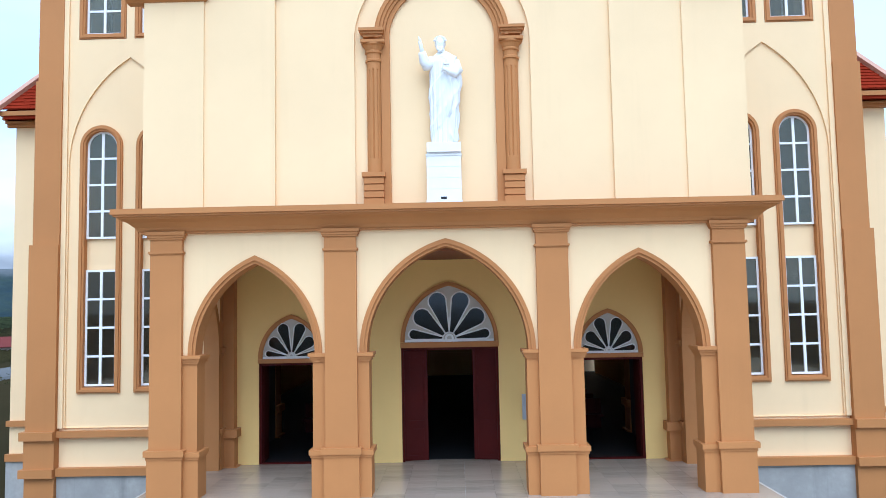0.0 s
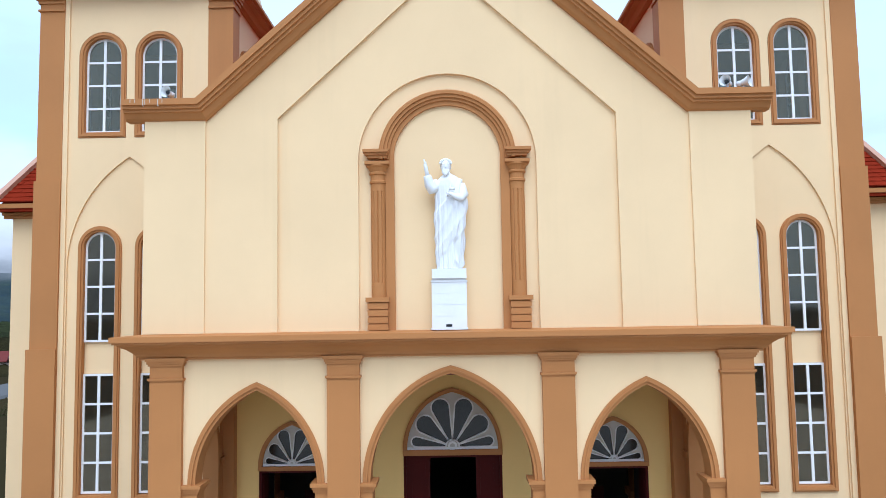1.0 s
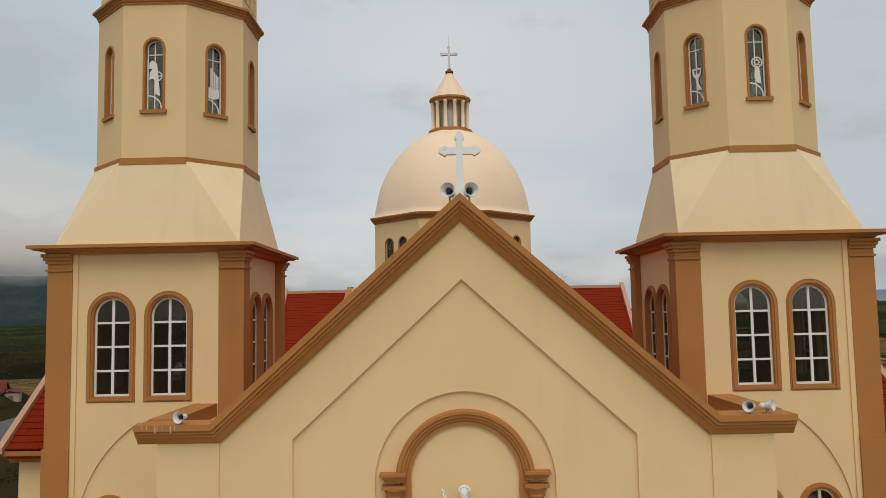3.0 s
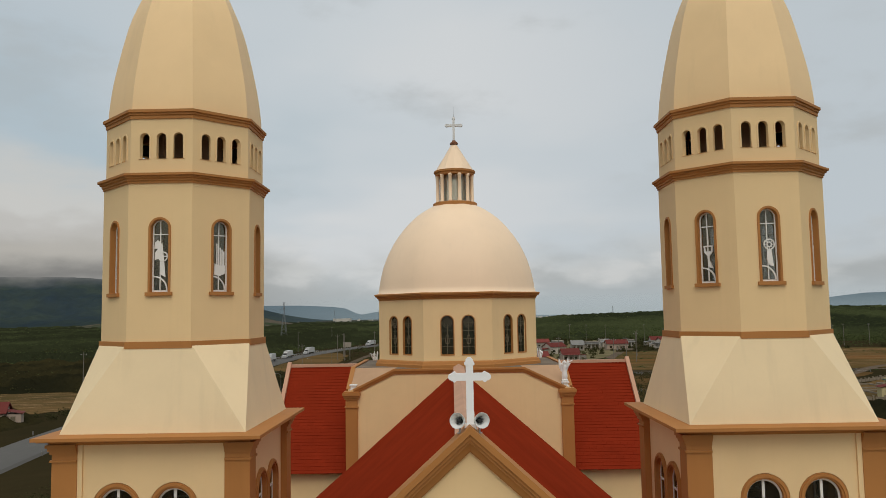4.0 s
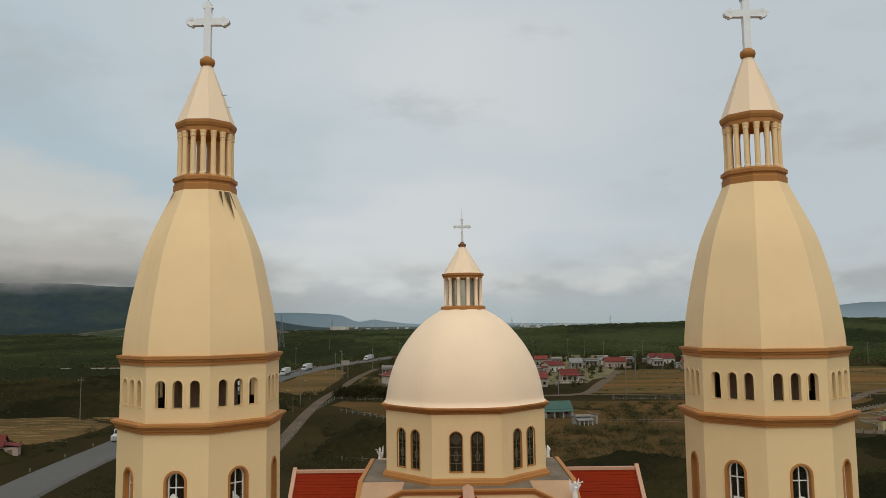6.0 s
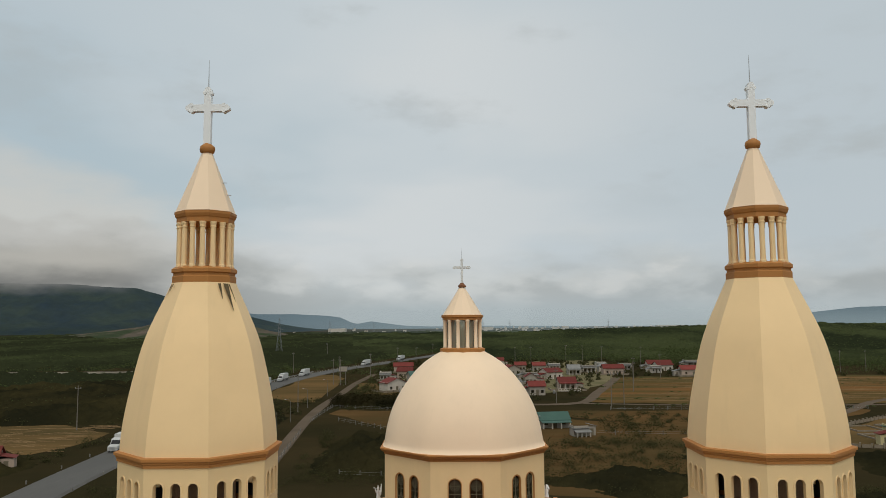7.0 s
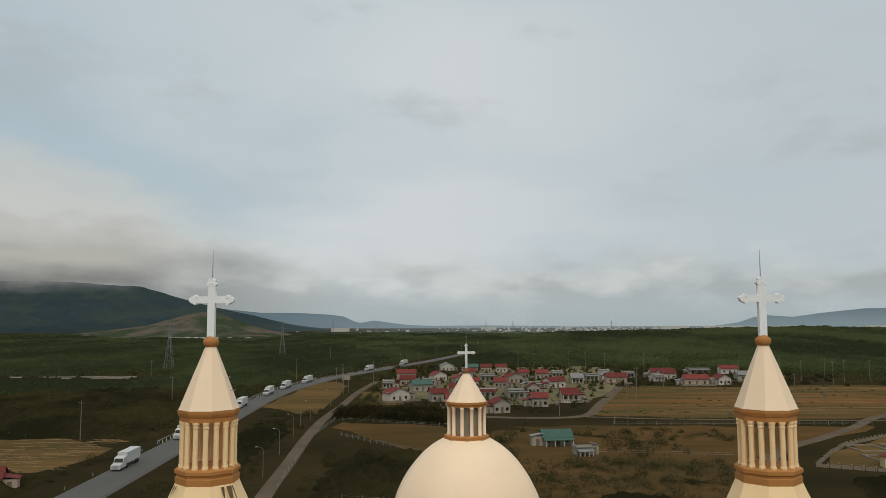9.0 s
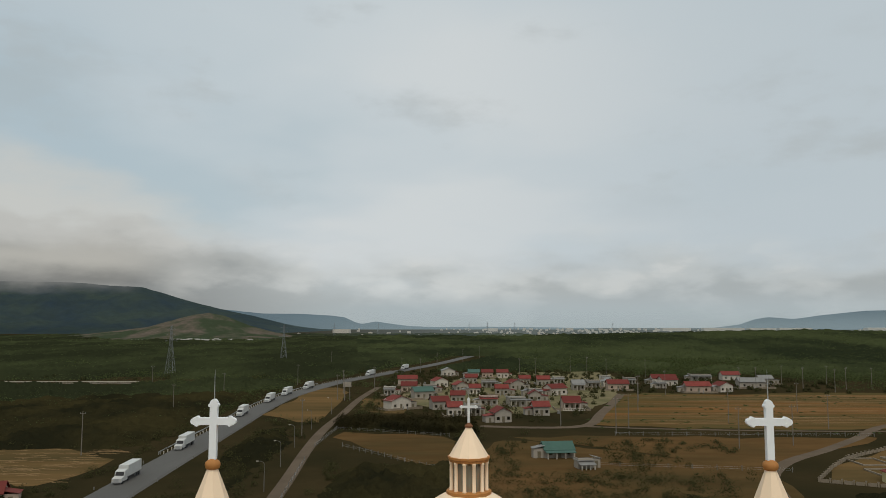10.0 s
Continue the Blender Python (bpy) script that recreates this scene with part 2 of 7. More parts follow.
LEAF_FAR = surface("far_wood_foliage", (0.057, 0.067, 0.028), 0.9, 0.30, 0.005, 0.5, tint=(0.020, 0.025, 0.013), bump=0.8, depth=2.0, gloss=0.0, stretch=(1, 0.4, 1), edge=(0.42, 0.56))
LEAF_DARK = surface("dark_wood_foliage", (0.048, 0.056, 0.024), 0.9, 0.34, 0.010, 0.45, tint=(0.023, 0.026, 0.013), bump=0.8, depth=1.6, gloss=0.0, stretch=(1, 0.4, 1), edge=(0.38, 0.56))
LEAF_SCRUB = surface("scrub_foliage", (0.041, 0.034, 0.014), 0.9, 0.75, 0.030, 0.5, tint=(0.015, 0.015, 0.008), bump=0.9, depth=0.8, gloss=0.0, stretch=(1, 0.5, 1), edge=(0.4, 0.58))
CONCRETE = surface("pale_concrete", (0.30, 0.29, 0.27), 0.85, 3, 0.4, 0.25, bump=0.15, streak=0.2)
HOUSEWHITE = surface("white_house_plaster", (0.56, 0.495, 0.41), 0.8, 3, 0.4, 0.15, bump=0.1, streak=0.25)
HOUSEGREY = surface("grey_house_cement", (0.36, 0.315, 0.255), 0.85, 3, 0.4, 0.2, bump=0.1, streak=0.3)
HOUSEPINK = surface("pinkish_house_plaster", (0.45, 0.34, 0.26), 0.8, 3, 0.4, 0.15, bump=0.1, streak=0.2)
HOUSEYELLOW = surface("yellow_house_plaster", (0.56, 0.47, 0.25), 0.8, 3, 0.4, 0.15, bump=0.1, streak=0.2)
ROOFHOUSE = surface("red_house_roofing", (0.25, 0.056, 0.044), 0.75, 1.2, 0.3, 0.35, bump=0.1, piece=0.5, gloss=0.1)
ROOFGREEN = surface("green_sheet_roofing", (0.045, 0.105, 0.078), 0.5, 2, 0.3, 0.2, bump=0.1)
ROOFGREY = surface("grey_sheet_roofing", (0.23, 0.22, 0.20), 0.6, 2, 0.3, 0.25, bump=0.1)
TRUCKWHITE = surface("white_truck_paint", (0.56, 0.55, 0.52), 0.4, 4, 0.5, 0.1, bump=0.02)
POLE = surface("pale_concrete_pole", (0.19, 0.165, 0.135), 0.8, 5, 0.5, 0.2, bump=0.1)
STEEL = surface("galvanised_pylon_steel", (0.20, 0.21, 0.215), 0.6, 5, 0.5, 0.15, bump=0.0, metal=0.2)
PLOTWALL = surface("stained_grey_brown_cement", (0.27, 0.215, 0.15), 0.9, 3, 0.4, 0.3, bump=0.15, streak=0.3)
BOUNCE_GROUND = surface("pale_concrete_paving", (0.54, 0.46, 0.36), 0.9, 2, 0.3, 0.25, bump=0.1)
POSTGREY = surface("weathered_concrete_post", (0.19, 0.175, 0.15), 0.9, 5, 0.5, 0.25, bump=0.1)
LEAF_BUSH = surface("bush_leaves", (0.076, 0.072, 0.030), 0.9, 0.25, 0.02, 0.3, tint=(0.045, 0.046, 0.019), bump=0.0, island=0.15, gloss=0.0, leaf=0.45)
LEAF_TREE = surface("tree_leaves", (0.095, 0.115, 0.043), 0.9, 0.12, 0.008, 0.3, tint=(0.058, 0.066, 0.028), bump=0.0, island=0.15, gloss=0.0, leaf=0.45)
SPOIL = surface("pale_quarry_spoil", (0.40, 0.37, 0.33), 0.9, 0.3, 0.05, 0.3, bump=0.1)
YARD = surface("trodden_grass_and_earth", (0.205, 0.168, 0.095), 0.95, 0.5, 0.06, 0.35, tint=(0.105, 0.104, 0.050), bump=0.3, gloss=0.0)
STRAW = surface("dry_straw", (0.29, 0.185, 0.092), 0.95, 0.8, 0.1, 0.3, bump=0.2, gloss=0.0)
# wood green; the bluer tint is haze mixed into the colour
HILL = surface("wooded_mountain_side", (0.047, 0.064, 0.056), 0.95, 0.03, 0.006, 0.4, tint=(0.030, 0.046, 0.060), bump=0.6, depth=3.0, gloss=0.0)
QUARRY = surface("scrubby_quarried_hill", (0.050, 0.064, 0.036), 0.95, 0.05, 0.012, 0.4, tint=(0.145, 0.112, 0.090), bump=0.6, depth=3.0, edge=(0.46, 0.62), gloss=0.0)
# the blue is distance haze put into the hills' colour
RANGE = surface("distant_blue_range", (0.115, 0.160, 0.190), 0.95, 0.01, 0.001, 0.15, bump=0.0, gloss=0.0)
CROSSWHITE = surface("bright_white_cross_paint", (0.92, 0.92, 0.90), 0.4, 30, 1.0, 0.05, bump=0.03)

# ---- mesh helpers ----
from mathutils.geometry import tessellate_polygon

WORLD_OF = {}


def mesh_from(bm, name, mat, smooth=False):
    bmesh.ops.recalc_face_normals(bm, faces=bm.faces)
    me = bpy.data.meshes.new(name)
    bm.to_mesh(me)
    bm.free()
    if mat:
        me.materials.append(mat)
    if smooth:
        me.polygons.foreach_set("use_smooth", [True] * len(me.polygons))
    return me


def thing(name, at, label, category, group="", kind=""):
    ob = new(name)
    ob.location = at
    ob.empty_display_size = 0.2
    WORLD_OF[ob] = Matrix.Translation(at)
    return tagged(ob, label, category, group, kind)


def part(name, bm, mat, parent, label="", m=None, smooth=False):
    me = bm if isinstance(bm, bpy.types.Mesh) else mesh_from(bm, name, mat, smooth)
    ob = new(name, me)
    ob.parent = parent
    ob.matrix_parent_inverse = WORLD_OF[parent].inverted()
    if m is not None:
        ob.matrix_basis = m
    WORLD_OF[ob] = m if m is not None else Matrix.Identity(4)
    return tagged(ob, label) if label else ob


def single(name, bm, mat, label, category, group="", kind="", m=None, smooth=False):
    me = bm if isinstance(bm, bpy.types.Mesh) else mesh_from(bm, name, mat, smooth)
    ob = new(name, me)
    if m is not None:
        ob.matrix_basis = m
    WORLD_OF[ob] = m if m is not None else Matrix.Identity(4)
    return tagged(ob, label, category, group, kind)


def box(bm, x0, x1, y0, y1, z0, z1, m=None):
    vs = [bm.verts.new(Vector(p) if m is None else m @ Vector(p)) for p in
          ((x0, y0, z0), (x1, y0, z0), (x1, y1, z0), (x0, y1, z0), (x0, y0, z1), (x1, y0, z1), (x1, y1, z1), (x0, y1, z1))]
    for f in ((0, 3, 2, 1), (4, 5, 6, 7), (0, 1, 5, 4), (1, 2, 6, 5), (2, 3, 7, 6), (3, 0, 4, 7)):
        bm.faces.new([vs[i] for i in f])
    return bm


def boxes(*rows):
    bm = bmesh.new()
    for r in rows:
        box(bm, *r)
    return bm


def slab(bm, outer, holes, a, b, place):
    """A sheet of thickness a to b with outline and holes in (u, v); place(u, v, w) gives the point."""
    loops = [outer, *holes]
    tris = tessellate_polygon([[Vector((u, v, 0)) for u, v in lp] for lp in loops])
    flat = [p for lp in loops for p in lp]
    va = [bm.verts.new(place(u, v, a)) for u, v in flat]
    vb = [bm.verts.new(place(u, v, b)) for u, v in flat]
    for t in tris:
        try:
            bm.faces.new([va[i] for i in t])
            bm.faces.new([vb[i] for i in reversed(t)])
        except ValueError:
            pass
    o = 0
    for lp in loops:
        n = len(lp)
        for i in range(n):
            j = (i + 1) % n
            try:
                bm.faces.new((va[o + i], va[o + j], vb[o + j], vb[o + i]))
            except ValueError:
                pass
        o += n
    return bm


def facing_front(u, v, w):
    return Vector((u, w, v))


def sweep(bm, path, profile, place, closed=False):
    """Carry a profile of (out, w) along a flat path, mitred; out is to the path's right."""
    n = len(path)
    rows = []
    for i in range(n):
        p = Vector(path[i])
        q0 = Vector(path[i - 1]) if (closed or i > 0) else None
        q1 = Vector(path[(i + 1) % n]) if (closed or i < n - 1) else None
        d0 = (p - q0).normalized() if q0 is not None else (q1 - p).normalized()
        d1 = (q1 - p).normalized() if q1 is not None else d0
        n0, n1 = Vector((d0.y, -d0.x)), Vector((d1.y, -d1.x))
        nn = (n0 + n1)
        nn = nn / max(0.25, nn.dot(n0)) if nn.length > 1e-6 else n0
        rows.append([bm.verts.new(place(*(p + nn * a), w)) for a, w in profile])
    k = len(profile)
    for i in range(n if closed else n - 1):
        r0, r1 = rows[i], rows[(i + 1) % n]
        for j in range(k):
            bm.faces.new((r0[j], r0[(j + 1) % k], r1[(j + 1) % k], r1[j]))
    if not closed:
        bm.faces.new(rows[0])
        bm.faces.new(list(reversed(rows[-1])))
    return bm


def level(u, v, w):
    return Vector((u, v, w))


def octagon(r, turn=22.5, cx=0.0, cy=0.0, n=8):
    return [(cx + r * math.sin(radians(turn + i * 360 / n)), cy - r * math.cos(radians(turn + i * 360 / n))) for i in range(n)]


def loft(bm, rings, cap=True):
    """Join rings of equal count, each a list of points, from the bottom up."""
    vs = [[bm.verts.new(p) for p in r] for r in rings]
    n = len(vs[0])
    for a, b in zip(vs, vs[1:]):
        for i in range(n):
            bm.faces.new((a[i], a[(i + 1) % n], b[(i + 1) % n], b[i]))
    if cap:
        bm.faces.new(list(reversed(vs[0])))
        bm.faces.new(vs[-1])
    return bm


def turned(bm, cx, cy, prof, n=16, turn=0.0, cap=True):
    """Turned shape from (radius, z) rows."""
    return loft(bm, [[Vector((x, y, z)) for x, y in octagon(max(r, 0.002), turn, cx, cy, n)] for r, z in prof], cap)


def arch(cx, hw, z0, spring, rise=None, n=14):
    """Outline of an opening: round when no rise is given, pointed otherwise. Runs clockwise from the lower left."""
    pts = [(cx - hw, z0)]
    if rise is None:
        pts += [(cx - hw * math.cos(math.pi * i / n), spring + hw * math.sin(math.pi * i / n)) for i in range(n + 1)]
    else:
        r = (hw * hw + rise * rise) / (2 * hw)
        top = math.atan2(rise, r - hw)
        left = [(cx - hw + r - r * math.cos(top * i / n), spring + r * math.sin(top * i / n)) for i in range(n + 1)]
        pts += left + [(2 * cx - x, z) for x, z in reversed(left[:-1])]
    return pts + [(cx + hw, z0)]


def cross_bm(bm, cx, cy, z0, z1, arm_z, half, w, d, lobes=True):
    """A Latin cross with trefoil ends."""
    box(bm, cx - w / 2, cx + w / 2, cy - d / 2, cy + d / 2, z0, z1 - w * 0.5)
    box(bm, cx - half + w * 0.5, cx - w / 2, cy - d / 2 + 0.002, cy + d / 2 - 0.002, arm_z - w / 2, arm_z + w / 2)
    box(bm, cx + w / 2, cx + half - w * 0.5, cy - d / 2 + 0.002, cy + d / 2 - 0.002, arm_z - w / 2, arm_z + w / 2)
    if lobes:
        r = w * 0.40
        k = w * 0.43
        for ex, ez, dx, dz in ((cx, z1 - w, 0, 1), (cx - half + w, arm_z, -1, 0), (cx + half - w, arm_z, 1, 0)):
            for i, (ox, oz) in enumerate(((dx * k, dz * k), (dz * k, dx * k), (-dz * k, -dx * k))):
                e = 0.004 * (i + 1)
                rr = r * 1.08 if i == 0 else r * 0.7
                pts = [(ex + ox + rr * math.cos(a * math.pi / 6), ez + oz + rr * math.sin(a * math.pi / 6)) for a in range(12)]
                slab(bm, pts, [], cy - d / 2 - e, cy + d / 2 + e, facing_front)
    return bm


def spline(pts, step):
    """Smooth line through points, at about even steps."""
    out = []
    p = [Vector(q) for q in pts]
    p = [2 * p[0] - p[1], *p, 2 * p[-1] - p[-2]]
    for i in range(1, len(p) - 2):
        n = max(1, int((p[i + 1] - p[i]).length / step))
        for k in range(n):
            t = k / n
            out.append(0.5 * (2 * p[i] + (p[i + 1] - p[i - 1]) * t + (2 * p[i - 1] - 5 * p[i] + 4 * p[i + 1] - p[i + 2]) * t * t + (3 * p[i] - p[i - 1] - 3 * p[i + 1] + p[i + 2]) * t ** 3))
    out.append(p[-2])
    return out


def shell(bm, cx, cy, ctrl, ease=0.0):
    """An eight-sided shell from a smooth profile of (radius, z), with clear arrises, or rounded ones if ease is given."""
    line = spline(ctrl, 0.16)
    if ease:
        rings = []
        for p in line:
            ring = []
            for i in range(8):
                c, q0, q1 = (Vector((math.sin(radians(22.5 + 45 * k)), -math.cos(radians(22.5 + 45 * k)))) * p.x for k in (i, i - 1, i + 1))
                for f in (c.lerp(q0, ease), c.lerp(q0, ease / 3).lerp(c.lerp(q1, ease / 3), 0.5) * 1.0, c.lerp(q1, ease)):
                    ring.append(Vector((cx + f.x, cy + f.y, p.y)))
            rings.append(ring)
        return loft(bm, rings, False)
    loft(bm, [[Vector((x, y, p.y)) for x, y in octagon(p.x, 22.5, cx, cy)] for p in line], False)
    for e in bm.edges:
        e.smooth = abs(e.verts[0].co.z - e.verts[1].co.z) < 1e-4
    return bm


def stepped(bm, rows, rect):
    """One upright body whose square plan changes in steps: rows of (z0, z1, e); rect(e) gives x0, x1, y0, y1."""
    rings = []
    for z0, z1, e in rows:
        x0, x1, y0, y1 = rect(e)
        for z in (z0, z1):
            rings.append([Vector(p) for p in ((x0, y0, z), (x1, y0, z), (x1, y1, z), (x0, y1, z))])
    return loft(bm, rings)


MESHES = {}


def window(parent, m, hw, z0, top, rows, sashes=None, round_top=True, rim=0.12, deep=0.06, bars=True, glass=None, name="window"):
    """An arched window in a wall whose outer face is y = 0 in m: surround, white frame, bars and panes.
    sashes: (bottom, top, arched) rows inside the surround."""
    key = (hw, z0, top, rows, str(sashes), rim, deep, bars)
    glass = glass or GLASS
    if key not in MESHES:
        bm = bmesh.new()
        ho = hw + rim
        outer, inner = arch(0, ho, z0 - rim, top - hw), arch(0, hw, z0, top - hw)
        slab(bm, outer, [inner], -0.055, 0.0, facing_front)
        got = {"surround": mesh_from(bm, name, BROWN)}
        bm = slab(bmesh.new(), arch(0, ho - 0.035, z0 - rim + 0.035, top - hw), [arch(0, hw + 0.03, z0 - 0.03, top - hw)], -0.085, -0.055, facing_front)
        got["raised_rim"] = mesh_from(bm, "raised_rim", BROWN)
        bm = slab(bmesh.new(), arch(0, hw, z0, top - hw), [arch(0, hw - 0.018, z0 + 0.018, top - hw)], -0.05, deep + 0.05, facing_front)
        got["reveal"] = mesh_from(bm, "reveal", BROWN)
        sets = []
        for s0, s1, arched in sashes or [(z0 + 0.02, top - 0.02, True)]:
            w = hw - 0.02
            bm = bmesh.new()
            out = arch(0, w, s0, s1 - w) if arched else [(-w, s0), (-w, s1), (w, s1), (w, s0)]
            t = 0.05
            inn = arch(0, w - t, s0 + t, s1 - w) if arched else [(-w + t, s0 + t), (-w + t, s1 - t), (w - t, s1 - t), (w - t, s0 + t)]
            slab(bm, out, [inn], deep, deep + 0.05, facing_front)
            fr = mesh_from(bm, "frame", WHITE)
            step = (s1 - s0 - t) / rows
            bl, pl = [], []
            bm = bmesh.new()
            box(bm, -0.032, 0.032, deep - 0.006, deep + 0.045, s0 + t * 0.5, s1 - t * 0.5)
            bl.append(mesh_from(bm, "mullion", WHITE))
            for r in range(1, rows):
                zz = s0 + t / 2 + step * r
                x1 = w - t * 0.5
                if arched and zz > s1 - w:
                    x1 = math.sqrt(max(0.01, (w - t * 0.5) ** 2 - (zz - s1 + w) ** 2))
                bm = bmesh.new()
                box(bm, -x1, x1, deep - 0.002, deep + 0.04, zz - 0.026, zz + 0.026)
                bl.append(mesh_from(bm, "glazing_bar", WHITE))
            for r in range(rows):
                for sx in (-1, 1):
                    a, b2 = s0 + t / 2 + step * r, s0 + t / 2 + step * (r + 1)
                    bm = bmesh.new()
                    if arched and b2 > s1 - w + 0.02:
                        cz = s1 - w
                        rad = w - t * 0.4
                        arc = [(sx * rad * math.cos(k * math.pi / 16), cz + rad * math.sin(k * math.pi / 16)) for k in range(9)]
                        arc = [(x, z) for x, z in arc if z >= a - 1e-4 and abs(x) > 0.001] + [(sx * 0.002, cz + rad)]
                        pts = [(sx * 0.002, a), (sx * rad if a <= cz else arc[0][0], a)] + arc
                        clean = [p for i, p in enumerate(pts) if i == 0 or math.dist(p, pts[i - 1]) > 1e-3]
                    else:
                        clean = [(sx * 0.002, a), (sx * (w - t * 0.4), a), (sx * (w - t * 0.4), b2), (sx * 0.002, b2)]
                    slab(bm, clean, [], deep + 0.016, deep + 0.022, facing_front)
                    pl.append(mesh_from(bm, "pane", glass))
            sets.append((fr, bl, pl))
        got["sets"] = sets
        MESHES[key] = got
    got = MESHES[key]
    wob = part("window", got["surround"], None, parent, m=m)
    for nm in ("raised_rim", "reveal"):
        part(nm, got[nm], None, wob, m=m)
    for fr, bl, pl in got["sets"]:
        part("frame", fr, None, wob, "white window frame", m=m)
        for b in bl:
            part(b.name.split(".")[0], b, None, wob, m=m)
        for p in pl:
            part("pane", p, None, wob, m=m).visible_shadow = False
    return wob

# ---- the church: entrance front with its porch ----
front = thing("church_front", (0, 1.5, 0), "cream gabled church front with ochre mouldings and a three-arched porch", "church facade", kind="structure")
COL_X, COL_W = (-5.63, -2.12, 2.12, 5.63), 0.64
ARCHES = ((-3.86, 1.18, 1.80), (0.0, 1.59, 2.08), (3.86, 1.18, 1.80))
SPRING, FLOOR_Z = 4.03, 1.20

# porch wall with its three pointed openings
bm = bmesh.new()
slab(bm, [(-5.75, FLOOR_Z - 0.08), (-5.75, 6.6), (5.75, 6.6), (5.75, FLOOR_Z - 0.08)], [arch(c, w + 0.06, FLOOR_Z - 0.04, SPRING, h + 0.06, 20) for c, w, h in ARCHES], 0.12, 0.52, facing_front)
part("porch_wall", bm, CREAM, front)
# side walls of the porch, each with one arch
for s in (-1, 1):
    bm = bmesh.new()
    slab(bm, [(0.52, FLOOR_Z - 0.08), (0.52, 6.6), (3.42, 6.6), (3.42, FLOOR_Z - 0.08)], [arch(1.80, 1.13, FLOOR_Z - 0.04, SPRING, 1.65)], 5.45, 5.75, lambda u, v, w, s=s: Vector((s * w, u, v)))
    part("porch_side_wall", bm, CREAM, front)
    bm = bmesh.new()
    sweep(bm, arch(1.80, 1.13, FLOOR_Z, SPRING, 1.65), [(-0.02, 5.42), (-0.02, 5.78), (0.14, 5.78), (0.14, 5.42)], lambda u, v, w, s=s: Vector((s * w, u, v)))
    part("side_arch_moulding", bm, BROWN, front)
    bm = stepped(bmesh.new(), ((FLOOR_Z, 1.98, 0.03), (1.98, 2.04, 0.05), (2.04, 2.14, 0.07), (2.14, 3.84, 0.0), (3.84, 3.92, 0.03), (3.92, 4.03, 0.06), (4.03, 6.06, 0.0)), lambda e: (min(s * (5.44 - e), s * 5.78), max(s * (5.44 - e), s * 5.78), 2.95 - e, 3.475))
    part("rear_pilaster", bm, BROWN, front)
    part("back_wall_strip", boxes((min(s * 5.36, s * 5.46), max(s * 5.36, s * 5.46), 3.42, 3.47, FLOOR_Z, 6.06)), BROWN, front)

# arch mouldings in two steps, with the slim jamb pilasters that carry them
for c, w, h in ARCHES:
    bm = bmesh.new()
    path = arch(c, w, SPRING - 0.02, SPRING, h, 22)
    sweep(bm, path, [(-0.02, 0.54), (-0.02, 0.10), (-0.08, 0.10), (-0.08, 0.06), (-0.11, 0.06), (-0.11, 0.085), (-0.17, 0.085), (-0.17, 0.54)], facing_front)
    part("arch_moulding", bm, BROWN, front)
    for s in (-1, 1):
        xa, xb = sorted((c + s * (w - 0.02), c + s * (w + 0.3)))
        bm = boxes((xa, xb, 0.105, 0.56, FLOOR_Z, SPRING - 0.17))
        xe = c + s * (w - 0.02)
        for z0, z1, e in ((3.86, 3.91, 0.03), (3.91, 3.96, 0.055), (3.96, SPRING, 0.085), (1.98, 2.03, 0.05), (2.03, 2.13, 0.075), (FLOOR_Z, 1.98, 0.03)):
            xa, xb = sorted((xe - s * e, c + s * (w + 0.3)))
            box(bm, xa, xb, 0.105 - e, 0.56 + e, z0 + 0.001, z1)
        part("jamb_pilaster", bm, BROWN, front)

# the four square columns
for x in COL_X:
    h = COL_W / 2
    bm = stepped(bmesh.new(), ((0.0, 2.00, 0.03), (2.00, 2.06, 0.045), (2.06, 2.18, 0.08), (2.18, 6.06, 0.0), (6.06, 6.08, 0.02), (6.08, 6.12, 0.035), (6.12, 6.36, 0.0), (6.36, 6.40, 0.03), (6.40, 6.45, 0.05), (6.45, 6.52, 0.075)), lambda e: (x - h - e, x + h + e, -e, 0.66))
    part("column", bm, BROWN, front)

# big cornice over the porch
CORN = [(-0.30, 6.48), (0.06, 6.48), (0.06, 6.53), (0.10, 6.53), (0.14, 6.60), (0.26, 6.70), (0.38, 6.76), (0.40, 6.80), (0.46, 6.80), (0.46, 6.84), (0.50, 6.84), (0.50, 6.95), (0.0, 6.99), (-0.30, 6.99)]
bm = bmesh.new()
sweep(bm, [(-6.1, 3.44), (-6.1, 0.09), (6.1, 0.09), (6.1, 3.44)][::-1], [(-a, z) for a, z in CORN], level)
part("cornice", bm, BROWN, front)

# gable wall: backing, stepped layers, corner strips
GABLE = [(-6.1, 6.55), (-6.1, 11.55), (-5.15, 11.55), (0, 16.05), (5.15, 11.55), (6.1, 11.55), (6.1, 6.55)]
PANEL = [(-3.44, 6.98), (-3.44, 11.33), (0, 14.48), (3.44, 11.33), (3.44, 6.98)]
bm = bmesh.new()
slab(bm, GABLE, [], 0.235, 0.52, facing_front)
part("gable_wall", bm, CREAM, front)
bm = bmesh.new()
slab(bm, PANEL, [arch(0, 1.81, 6.981, 10.41, None, 30)], 0.165, 0.235, facing_front)
part("gable_panel", bm, CREAM, front)
bm = bmesh.new()
slab(bm, GABLE, [[(x, z) for x, z in PANEL]], 0.09, 0.235, facing_front)
part("gable_face", bm, CREAM, front)
